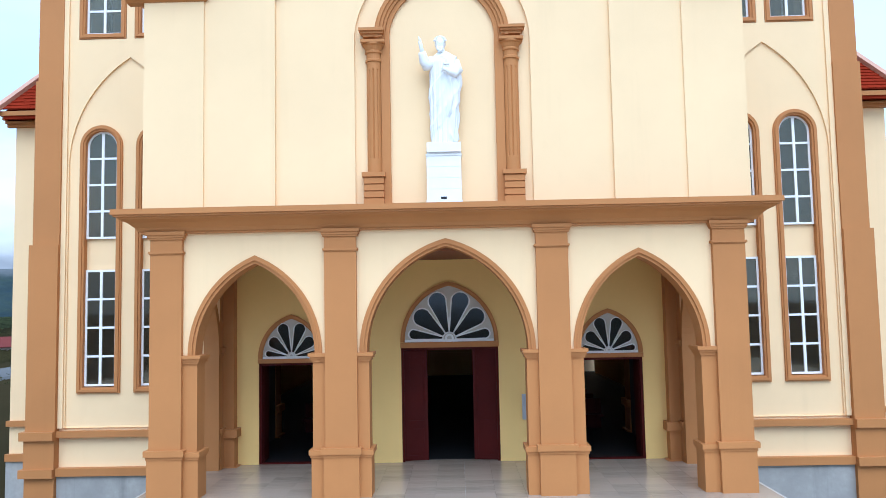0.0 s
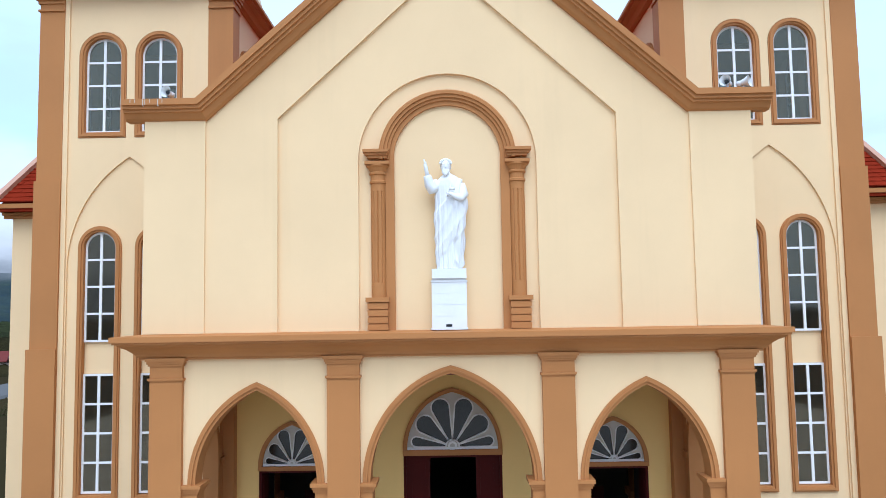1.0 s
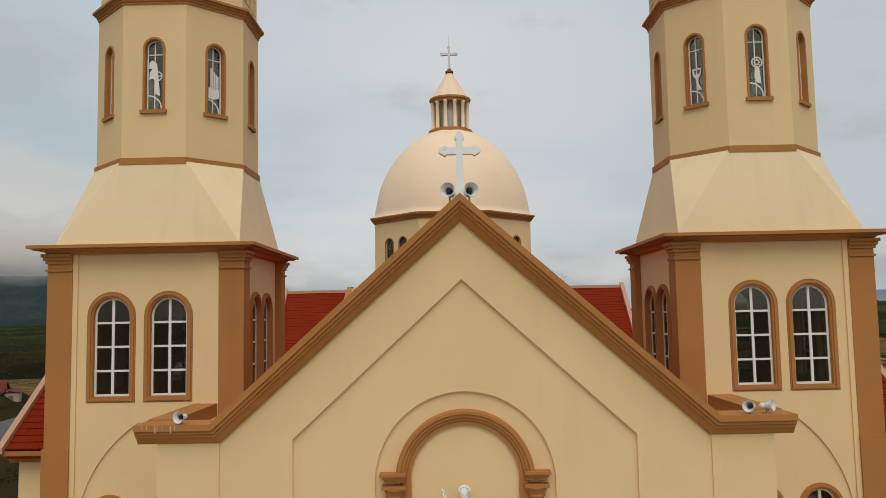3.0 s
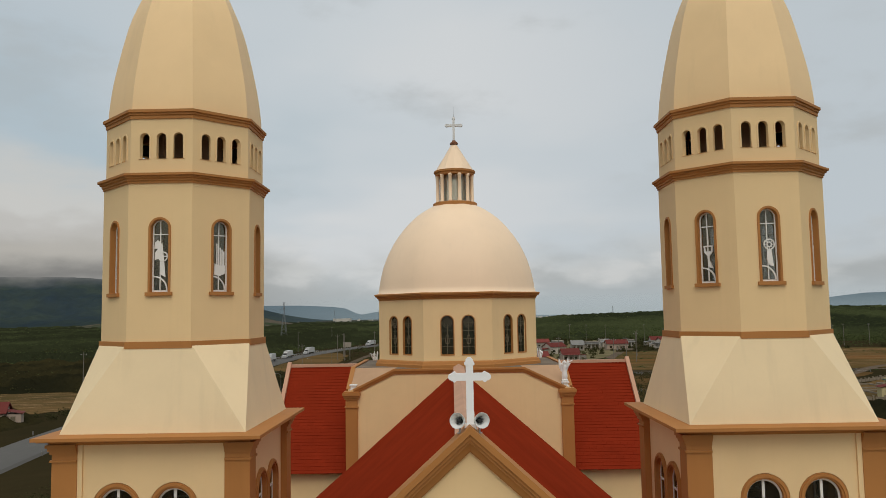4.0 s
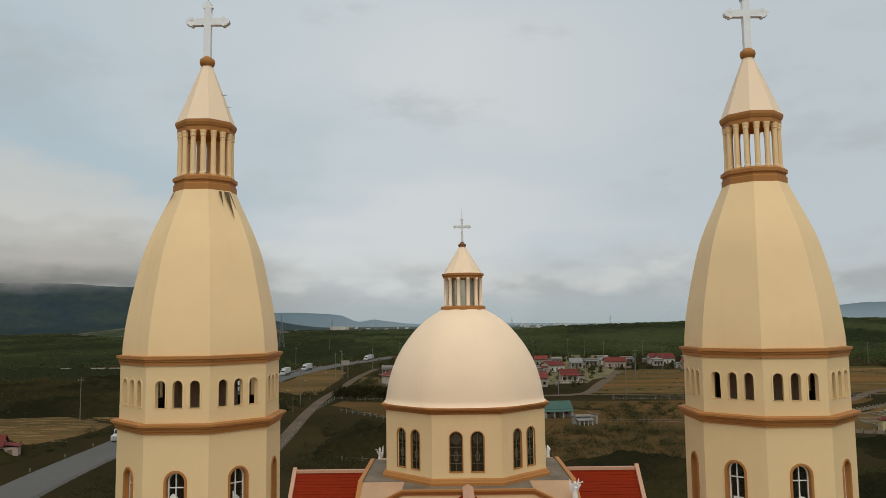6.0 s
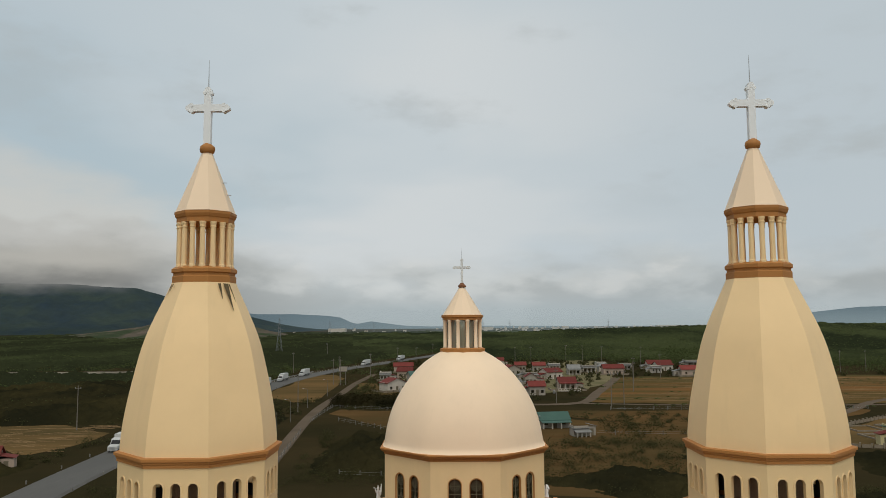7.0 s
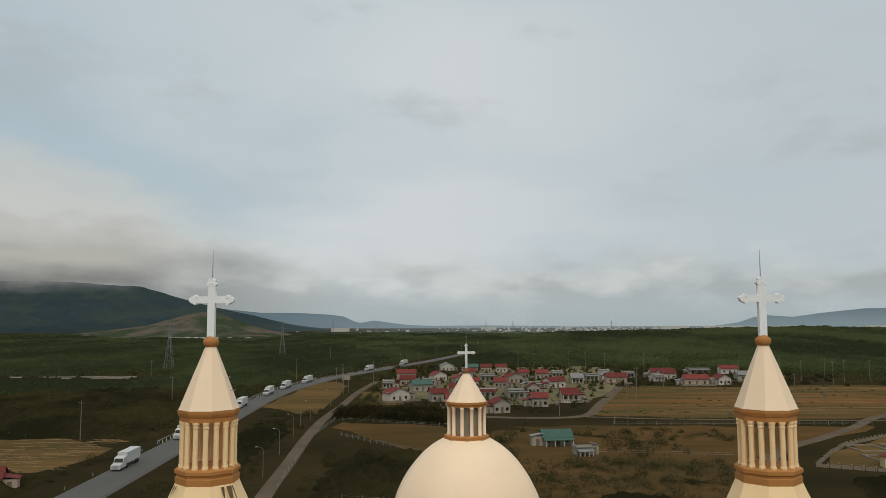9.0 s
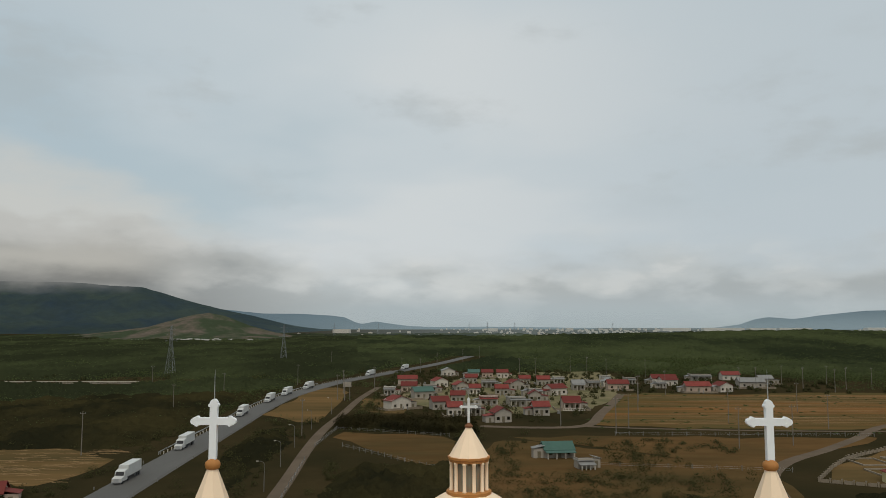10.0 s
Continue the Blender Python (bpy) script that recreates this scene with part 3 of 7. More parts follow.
for s in (-1, 1):
    bm = boxes((min(s * 4.9, s * 6.14), max(s * 4.9, s * 6.14), 0.045, 0.09, 6.99, 11.4))
    box(bm, min(s * 6.1, s * 6.14), max(s * 6.1, s * 6.14), 0.09, 3.44, 6.99, 11.4)
    part("corner_strip", bm, CREAM, front)
    bm = boxes((min(s * 5.75, s * 6.1), max(s * 5.75, s * 6.1), 0.52, 3.42, 6.55, 11.4))
    part("side_wall", bm, CREAM, front)
    # small flat roof behind the eave return, with its parapet
    bm = boxes((min(s * 3.6, s * 6.1), max(s * 3.6, s * 6.1), 0.53, 3.42, 11.2, 11.32))
    part("flat_roof", bm, TERRACE, front)
    bm = bmesh.new()
    prof = [(-0.22, 11.30), (0.06, 11.30), (0.10, 11.36), (0.30, 11.48), (0.33, 11.53), (0.36, 11.53), (0.36, 11.72), (-0.22, 11.72)]
    sweep(bm, [(s * 6.15, 0.52), (s * 6.15, 3.42)], [(a * s, z) for a, z in prof], level)
    part("parapet", bm, BROWN, front)
# raking cornice, eave returns included
RAKE = [(-6.51, 11.70), (-5.03, 11.70), (0, 16.20), (5.03, 11.70), (6.51, 11.70)]
bm = bmesh.new()
sweep(bm, RAKE, [(0.40, 0.235), (0.40, 0.03), (0.36, -0.02), (0.26, -0.08), (0.25, -0.13), (0.20, -0.13), (0.19, -0.18), (0.13, -0.18), (0.12, -0.23), (0.0, -0.23), (0.0, 0.5), (0.2, 0.5)], facing_front)
part("raking_cornice", bm, BROWN, front)

# white drips where water runs off the eave return
rnd = random.Random(4)
for k in range(7):
    x, h = -6.32 + 0.1 * k + rnd.uniform(-0.04, 0.04), rnd.uniform(0.06, 0.16)
    part("drip_stain", boxes((x, x + rnd.uniform(0.008, 0.02), -0.232, -0.2, 11.69 - h, 11.69)), GREYWHITE, front, "pale drip stains on the eave")

# niche surround: moulded round arch, two fluted half columns on banded pedestals
NZ = 10.47
bm = bmesh.new()
arc = [(-1.24 * math.cos(math.pi * i / 40), NZ + 1.24 * math.sin(math.pi * i / 40)) for i in range(41)]
sweep(bm, [(-1.24, 10.45)] + arc[1:-1] + [(1.24, 10.45)], [(-0.155, 0.24), (-0.155, 0.10), (-0.125, 0.055), (-0.065, 0.055), (-0.055, 0.09), (0.0, 0.09), (0.01, 0.13), (0.06, 0.13), (0.07, 0.17), (0.155, 0.17), (0.155, 0.24)], facing_front)
part("niche_arch", bm, BROWN, front)
for s in (-1, 1):
    def bx(bm, a, b, y0, z0, z1):
        box(bm, min(s * a, s * b), max(s * a, s * b), y0, 0.238, z0, z1)
    bm = bmesh.new()
    bx(bm, 1.08, 1.26, 0.15, 6.99, 10.45)
    part("niche_jamb", bm, BROWN, front)
    rings = []
    for z, flute in ((7.64, 0), (7.93, 0), (7.95, 1), (9.78, 1), (9.80, 0), (9.96, 0)):
        ring = []
        for q in range(48):
            a = 2 * math.pi * q / 48
            off = min(abs(math.degrees(a) - 180 - g) for g in (-38, 0, 38))
            r = 0.15 - (0.022 if flute and off < 6.5 else 0.0)
            ring.append(Vector((s * 1.41 + r * math.sin(a), 0.20 + r * math.cos(a), z)))
        rings.append(ring)
    part("half_column", loft(bmesh.new(), rings), BROWN, front)
    bm = turned(bmesh.new(), s * 1.41, 0.20, [(0.15, 9.95), (0.175, 9.96), (0.175, 10.0), (0.152, 10.02), (0.152, 10.12), (0.18, 10.14), (0.18, 10.17), (0.165, 10.19), (0.20, 10.27), (0.235, 10.30), (0.235, 10.33)], 24)
    bx(bm, 1.17, 1.66, -0.03, 10.331, 10.39)
    part("capital", bm, BROWN, front)
    bm = bmesh.new()
    for a, b, y0, z0, z1 in ((1.22, 1.62, 0.06, 10.47, 10.53), (1.20, 1.66, 0.02, 10.53, 10.58), (1.18, 1.70, -0.02, 10.58, 10.64)):
        bx(bm, a, b, y0, z0, z1)
    part("impost", bm, BROWN, front)
    bm = bmesh.new()
    bx(bm, 1.24, 1.61, 0.06, 6.99, 7.56)
    for i in range(4):
        bx(bm, 1.22, 1.63, 0.03, 7.0 + i * 0.14, 7.115 + i * 0.14)
    bx(bm, 1.19, 1.665, 0.0, 7.56, 7.65)
    part("niche_pedestal", bm, BROWN, front)

# back wall of the porch with its three doorways: centre, half width, lintel, fanlight's base, its top, its half width
DOORS = ((-3.85, 0.80, 3.62, 3.73, 4.69, 0.71), (0.0, 1.18, 3.93, 4.07, 5.42, 1.09), (3.85, 0.80, 3.62, 3.73, 4.69, 0.71))
bm = bmesh.new()
holes = []
for c, w, zt, zb, za, wt in DOORS:
    holes.append([(c - w, FLOOR_Z - 0.04), (c - w, zt + 0.02)] + arch(c, wt + 0.03, zt + 0.021, zb, za - zb + 0.03) + [(c + w, zt + 0.02), (c + w, FLOOR_Z - 0.04)])
slab(bm, [(-6.1, FLOOR_Z - 0.08), (-6.1, 6.6), (6.1, 6.6), (6.1, FLOOR_Z - 0.08)], holes, 3.46, 3.80, facing_front)
part("porch_back_wall", bm, PORCH, front)
# brown ceiling, its colour darkened for the shade under there
bm = boxes((-5.45, 5.45, 0.52, 3.46, 6.06, 6.2))
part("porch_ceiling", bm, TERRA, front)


def fanlight(parent, c, w, zt, zb, za, wt):
    """A white tympanum pierced by six petals round a hub, in an ochre pointed frame."""
    rise = za - zb
    bm = bmesh.new()
    sweep(bm, arch(c, wt, zb - 0.002, zb, rise, 18), [(0.0, 3.52), (0.0, 3.43), (-0.03, 3.405), (-0.10, 3.405), (-0.10, 3.52)], facing_front)
    fan = part("fanlight", bm, BROWN, parent)
    part("lintel", boxes((c - w - 0.012, c + w + 0.012, 3.40, 3.53, zt, zb - 0.01)), BROWN, fan)
    hub, rad = zb + 0.055 * wt, 0.10 * wt
    petals = []
    for i, deg in enumerate((8, 39, 73, 107, 141, 172)):
        a = radians(deg)
        d = Vector((math.cos(a), math.sin(a)))
        nn = Vector((-d.y, d.x))
        k = min(i, 5 - i)
        lim, wid = (0.90 * wt, 0.098 * wt) if k == 0 else ((0.96 * wt, 0.19 * wt) if k == 1 else (0.865 * rise, 0.19 * wt))
        body = lim - wid - rad * 1.6
        pts = [(q / 6, wid * (0.18 + 0.82 * q / 6)) for q in range(7)]
        lo = [Vector((c, hub)) + d * (rad * 1.6 + body * t) - nn * h for t, h in pts]
        hi = [Vector((c, hub)) + d * (rad * 1.6 + body * t) + nn * h for t, h in pts]
        cap = [Vector((c, hub)) + d * (rad * 1.6 + body) + (d * math.cos(q) + nn * math.sin(q)) * wid for q in [radians(-90 + 180 * n / 8) for n in range(1, 8)]]
        petals.append([(v.x, v.y) for v in lo + cap + hi[::-1]])
    bm = bmesh.new()
    slab(bm, arch(c, wt - 0.002, zb - 0.008, zb, rise - 0.002, 18), petals, 3.47, 3.52, facing_front)
    part("tympanum", bm, GREYWHITE, fan, "white pierced petal tympanum")
    part("sill", boxes((c - wt + 0.01, c + wt - 0.01, 3.44, 3.47, zb - 0.006, zb + 0.05)), WHITE, fan)
    for p in petals:
        bm = bmesh.new()
        sweep(bm, p, [(g * wt, y) for g, y in ((0.0, 3.472), (0.0, 3.445), (0.008, 3.436), (0.022, 3.436), (0.03, 3.445), (0.03, 3.472))], facing_front, True)
        part("petal_rim", bm, WHITE, fan)
        bm = bmesh.new()
        slab(bm, p, [], 3.50, 3.505, facing_front)
        part("pane", bm, FANGLASS, fan)
    bm = bmesh.new()
    slab(bm, [(c + rad * math.cos(k * 0.5236), hub + 0.02 + rad * math.sin(k * 0.5236)) for k in range(12)], [[(c + rad * 0.55 * math.cos(k * 0.5236), hub + 0.02 + rad * 0.55 * math.sin(k * 0.5236)) for k in range(12)]], 3.425, 3.47, facing_front)
    part("hub", bm, WHITE, fan)


for c, w, zt, zb, za, wt in DOORS:
    fanlight(front, c, w, zt, zb, za, wt)
    # dark red door frame
    bm = boxes((c - w, c - w + 0.06, 3.49, 3.62, FLOOR_Z, zt), (c + w - 0.06, c + w, 3.49, 3.62, FLOOR_Z, zt), (c - w + 0.06, c + w - 0.06, 3.49, 3.62, zt - 0.06, zt))
    part("door_frame", bm, DOORWOOD, front, "dark red wooden door frame")


def door_leaf(x0, x1, y, zt, turn, hinge):
    """One panelled leaf hung at hinge, turned inwards by turn degrees."""
    m = Matrix.Translation((hinge, y, 0)) @ Matrix.Rotation(radians(turn), 4, "Z") @ Matrix.Translation((-hinge, 0, 0))
    bm = bmesh.new()
    z0 = FLOOR_Z + 0.01
    panels = [[(x0 + 0.1, z0 + 0.12), (x0 + 0.1, z0 + 0.8), (x1 - 0.1, z0 + 0.8), (x1 - 0.1, z0 + 0.12)], [(x0 + 0.1, z0 + 0.95), (x0 + 0.1, zt - 0.12), (x1 - 0.1, zt - 0.12), (x1 - 0.1, z0 + 0.95)]]
    slab(bm, [(x0, z0), (x0, zt), (x1, zt), (x1, z0)], panels, 0.0, 0.05, facing_front)
    leaf = part("door_leaf", bm, DOORWOOD, front, "dark red panelled door leaf standing open", m=m)
    for p in panels:
        (a, b), (c, d) = p[0], p[2]
        bm = boxes((a, c, 0.015, 0.035, b, d))
        box(bm, a + 0.04, c - 0.04, 0.006, 0.015, b + 0.05, d - 0.05)
        part("panel", bm, DOORWOOD, leaf, m=m)


door_leaf(-1.12, -0.55, 3.60, 3.86, 8, -1.12)
door_leaf(0.55, 1.12, 3.60, 3.86, -8, 1.12)
for c in (-3.85, 3.85):
    for k in (-1, 1):
        m = Matrix.Translation((c + k * 0.73, 3.62, 0)) @ Matrix.Rotation(radians(-k * 93), 4, "Z") @ Matrix.Translation((-c - k * 0.73, 0, 0))
        bm = boxes((min(c + k * 0.02, c + k * 0.73), max(c + k * 0.02, c + k * 0.73), 0, 0.05, FLOOR_Z + 0.01, 3.55))
        part("door_leaf", bm, DOORWOOD, front, "dark red door leaf standing wide open", m=m)
    part("threshold", boxes((c - 0.73, c + 0.73, 3.47, 3.62, FLOOR_Z, FLOOR_Z + 0.03)), DOORWOOD, front)
bm = boxes((1.72, 1.88, 3.38, 3.455, 2.18, 2.78))
box(bm, 1.745, 1.855, 3.37, 3.38, 2.22, 2.74)
single("meter_box", bm, METAL, "pale grey metal box fixed to the porch wall beside the door", "wall box")

# ---- statue on its pedestal ----
bm = boxes((-0.345, 0.345, -0.10, 0.228, 7.0, 7.93), (-0.36, 0.36, -0.12, 0.228, 7.93, 7.965), (-0.335, 0.335, -0.10, 0.22, 7.965, 8.0), (-0.335, 0.345, -0.16, 0.2, 8.0, 8.19))
box(bm, -0.36, 0.36, -0.115, 0.23, 6.992, 7.03)
plinth = single("statue_pedestal", bm, MARBLE, "white tiled square pedestal under the statue", "pedestal")
for r in range(4):
    bm = bmesh.new()
    for c in range(2):
        o = 0.09 if r % 2 else -0.02
        xa, xb = (-0.34, o) if c == 0 else (o + 0.008, 0.34)
        box(bm, xa, xb, -0.106, -0.10, 7.035 + r * 0.225, 7.252 + r * 0.225)
    part("tile", bm, MARBLE, plinth)
bm = boxes((-0.07, 0.05, -0.112, -0.1, 7.05, 7.10))
part("floodlight_slot", bm, BLACK, plinth, "small dark vent")


def statue():
    """A robed standing figure, right arm raised, as one plain mesh."""
    bm = bmesh.new()
    n = 120

    def sig(v):
        return 1 / (1 + math.exp(max(-40, min(40, -v / 0.012))))

    shape = ((8.19, -0.265, 0.29, 0.17), (8.5, -0.265, 0.30, 0.165), (8.9, -0.265, 0.32, 0.165), (9.3, -0.275, 0.345, 0.17), (9.62, -0.285, 0.355, 0.18), (9.86, -0.27, 0.325, 0.175), (9.98, -0.225, 0.285, 0.155), (10.06, -0.14, 0.19, 0.12), (10.11, -0.085, 0.075, 0.09), (10.16, -0.07, 0.055, 0.085))
    zs, xl, xr, dp = zip(*shape)
    rings = []
    for k in range(111):
        z = 8.19 + 1.97 * k / 110
        x0, x1, b = (float(np.interp(z, zs, v)) * 0.9 for v in (xl, xr, dp))
        cx, a = (x0 + x1) / 2, (x1 - x0) / 2
        ring = []
        for i in range(n):
            t = 2 * math.pi * i / n
            ux, uy = math.cos(t), math.sin(t)
            x = cx + a * ux
            low = min(1, max(0, (9.9 - z) * 2))
            d = 0.030 * low * (0.35 - abs(math.sin(8 * t + 0.35 * math.sin(z * 2.5))) ** 0.6) + 0.006 * low * math.sin(31 * t + z)
            if uy < 0.2:
                # cloak over the tunic: its hem, its upper edge and its hanging folds
                hem, lap = 8.62 + 1.25 * x + 0.03 * math.sin(x * 30), 9.60 + 1.05 * min(x, 0.05)
                over = sig(z - hem) * sig(lap - z)
                d += 0.034 * over + 0.020 * over * (0.4 - abs(math.sin(17 * (0.85 * x - 0.52 * z) + 0.5 * math.sin(z * 4))) ** 0.7)
                fall = sig(x - 0.13 - 0.030 * math.sin(z * 9.0)) * sig(z - 8.30 - 0.1 * math.sin(x * 22)) * sig(10.0 - z)
                d += 0.05 * fall + 0.018 * fall * math.sin(x * 62 + 2 * math.sin(z * 6))
                d -= 0.008 * sig(z - 9.62) * sig(9.95 - z) * math.sin(28 * abs(x + 0.02) + 9 * z)
            ring.append(Vector((x + d * ux, 0.03 + (b + d) * uy, z)))
        rings.append(ring)
    loft(bm, rings)

    def tube(pts):
        rr = []
        for i, (x, y, z, r) in enumerate(pts):
            p = Vector((x, y, z))
            q0, q1 = Vector(pts[max(0, i - 1)][:3]), Vector(pts[min(len(pts) - 1, i + 1)][:3])
            d = (q1 - q0).normalized()
            u = d.cross(Vector((0, 1, 0.01))).normalized()
            v = d.cross(u)
            rr.append([p + (u * math.cos(k * math.pi / 6) + v * math.sin(k * math.pi / 6)) * r * (1 + 0.05 * math.sin(k * 2.1 + i)) for k in range(12)])
        loft(bm, rr)

    def ball(x, y, z, rx, ry, rz):
        rr = []
        for i in range(9):
            a = math.pi * (i + 0.4) / 9.8 - math.pi / 2
            rr.append([Vector((x + rx * math.cos(a) * math.cos(k * math.pi / 7), y + ry * math.cos(a) * math.sin(k * math.pi / 7), z + rz * math.sin(a))) for k in range(14)])
        loft(bm, rr)

    # head with short hair and beard
    ball(-0.03, -0.01, 10.25, 0.098, 0.115, 0.15)
    ball(-0.03, 0.025, 10.27, 0.116, 0.115, 0.14)
    ball(-0.032, -0.075, 10.145, 0.078, 0.06, 0.085)
    ball(-0.032, -0.122, 10.235, 0.018, 0.02, 0.035)
    ball(-0.07, -0.100, 10.282, 0.022, 0.016, 0.009)
    ball(0.006, -0.100, 10.282, 0.022, 0.016, 0.009)
    ball(-0.032, -0.120, 10.19, 0.038, 0.016, 0.011)
    for k in range(9):
        a = math.pi * (k + 0.5) / 9
        ball(-0.03 + 0.105 * math.cos(a), -0.045, 10.30 + 0.085 * math.sin(a), 0.032, 0.04, 0.03)
    for k in range(5):
        ball(-0.084 + k * 0.026, -0.115, 10.125 - 0.022 * (2 - abs(k - 2)), 0.018, 0.022, 0.045)
    # raised right arm with its wide sleeve; left hand at the chest
    tube([(-0.18, 0.03, 9.93, 0.12), (-0.25, 0.0, 9.82, 0.125), (-0.315, -0.04, 9.79, 0.11), (-0.36, -0.07, 9.88, 0.10), (-0.385, -0.085, 10.0, 0.088), (-0.40, -0.095, 10.06, 0.08)])
    tube([(-0.39, -0.09, 10.03, 0.048), (-0.415, -0.10, 10.16, 0.036), (-0.425, -0.105, 10.22, 0.04), (-0.44, -0.11, 10.29, 0.03)])
    tube([(-0.437, -0.11, 10.26, 0.017), (-0.462, -0.115, 10.385, 0.011)])
    tube([(-0.42, -0.125, 10.26, 0.014), (-0.425, -0.13, 10.34, 0.010)])
    tube([(0.25, 0.0, 9.86, 0.11), (0.315, -0.06, 9.66, 0.105), (0.25, -0.15, 9.58, 0.085), (0.14, -0.2, 9.62, 0.062), (0.1, -0.215, 9.65, 0.045), (0.02, -0.215, 9.68, 0.036), (-0.02, -0.21, 9.70, 0.02)])
    tube([(0.0, -0.225, 9.60, 0.016), (0.03, -0.235, 9.72, 0.018), (0.06, -0.24, 9.86, 0.016)])
    box(bm, 0.03, 0.15, -0.255, -0.225, 9.74, 9.79)
    return bm


single("statue", statue(), MARBLE, "white stone robed statue with raised arm on a pedestal", "statue", smooth=True)


def loudspeaker(x, y, z, turn, tilt=-8, size=0.64):
    """A horn loudspeaker on a short bracket, its mouth forward."""
    m = Matrix.Translation((x, y, z)) @ Matrix.Rotation(radians(turn), 4, "Z") @ Matrix.Rotation(radians(90 + tilt), 4, "X") @ Matrix.Scale(size, 4)
    t = thing("horn_loudspeaker", (x, y, z), "pale grey horn loudspeaker fixed on the gable cornice", "loudspeaker", "horn loudspeakers")
    bm = turned(bmesh.new(), 0, 0, [(0.19, 0.20), (0.2, 0.205), (0.17, 0.17), (0.11, 0.06), (0.075, -0.08)], 20, cap=False)
    turned(bm, 0, 0, [(0.20, 0.206), (0.185, 0.19), (0.12, 0.05), (0.085, -0.08)], 20, cap=False)
    part("horn", bm, HORN, t, m=m, smooth=True)
    bm = turned(bmesh.new(), 0, 0, [(0.03, 0.12), (0.06, 0.09), (0.07, 0.0), (0.06, -0.07)], 14)
    part("cone", bm, BLACK, t, "dark inner cone", m=m, smooth=True)
    bm = turned(bmesh.new(), 0, 0, [(0.095, -0.07), (0.1, -0.1), (0.1, -0.2), (0.06, -0.23)], 14)
    part("driver", bm, HORN, t, m=m, smooth=True)
    bm = boxes((-0.02, 0.02, -0.03, 0.03, -0.24, 0.0), (-0.05, 0.05, -0.05, 0.05, -0.25, -0.235))
    part("bracket", bm, METAL, t, m=Matrix.Translation((x, y, z)))
    return t


loudspeaker(-5.60, -0.10, 11.84, -14, -4, 0.6)
loudspeaker(5.66, -0.06, 11.85, -40, size=0.6)
loudspeaker(6.0, -0.02, 11.85, 50, size=0.6)
loudspeaker(-0.20, 0.10, 16.27, -18, size=0.80)
loudspeaker(0.20, 0.10, 16.27, 18, size=0.80)
gc = cross_bm(bmesh.new(), 0.02, 0.22, 16.1, 17.56, 17.14, 0.46, 0.15, 0.14)
box(gc, -0.10, 0.14, 0.12, 0.32, 16.05, 16.2)
single("gable_cross", gc, CROSSWHITE, "white trefoil cross standing on the gable peak", "cross")

# porch floor, steps and cement plinth
floor = single("porch_floor", boxes((-6.4, 6.4, -0.86, 3.78, 0.0, FLOOR_Z - 0.03)), STONE, "cement porch platform under polished brown tiles", "floor", kind="structure")
tile_me = mesh_from(boxes((0.0015, 0.5985, 0.0015, 0.5985, -0.026, 0.0)), "floor_tile", FLOOR)
for i in range(21):
    for j in range(8):
        part("floor_tile", tile_me, None, floor, m=Matrix.Translation((-6.3 + 0.6 * i, -0.88 + 0.58 * j, FLOOR_Z)) @ Matrix.Diagonal((1, 0.966, 1, 1)))
bm = bmesh.new()
for k in range(5):
    box(bm, -5.25, 5.25, -0.86 - 0.34 * (k + 1), -0.86 - 0.34 * k, 0, FLOOR_Z - 0.2 * (k + 1))
single("porch_steps", bm, STONE, "grey cement steps up to the porch", "steps", kind="structure")

# ---- bell towers ----
AX, AY = 7.70, 5.65


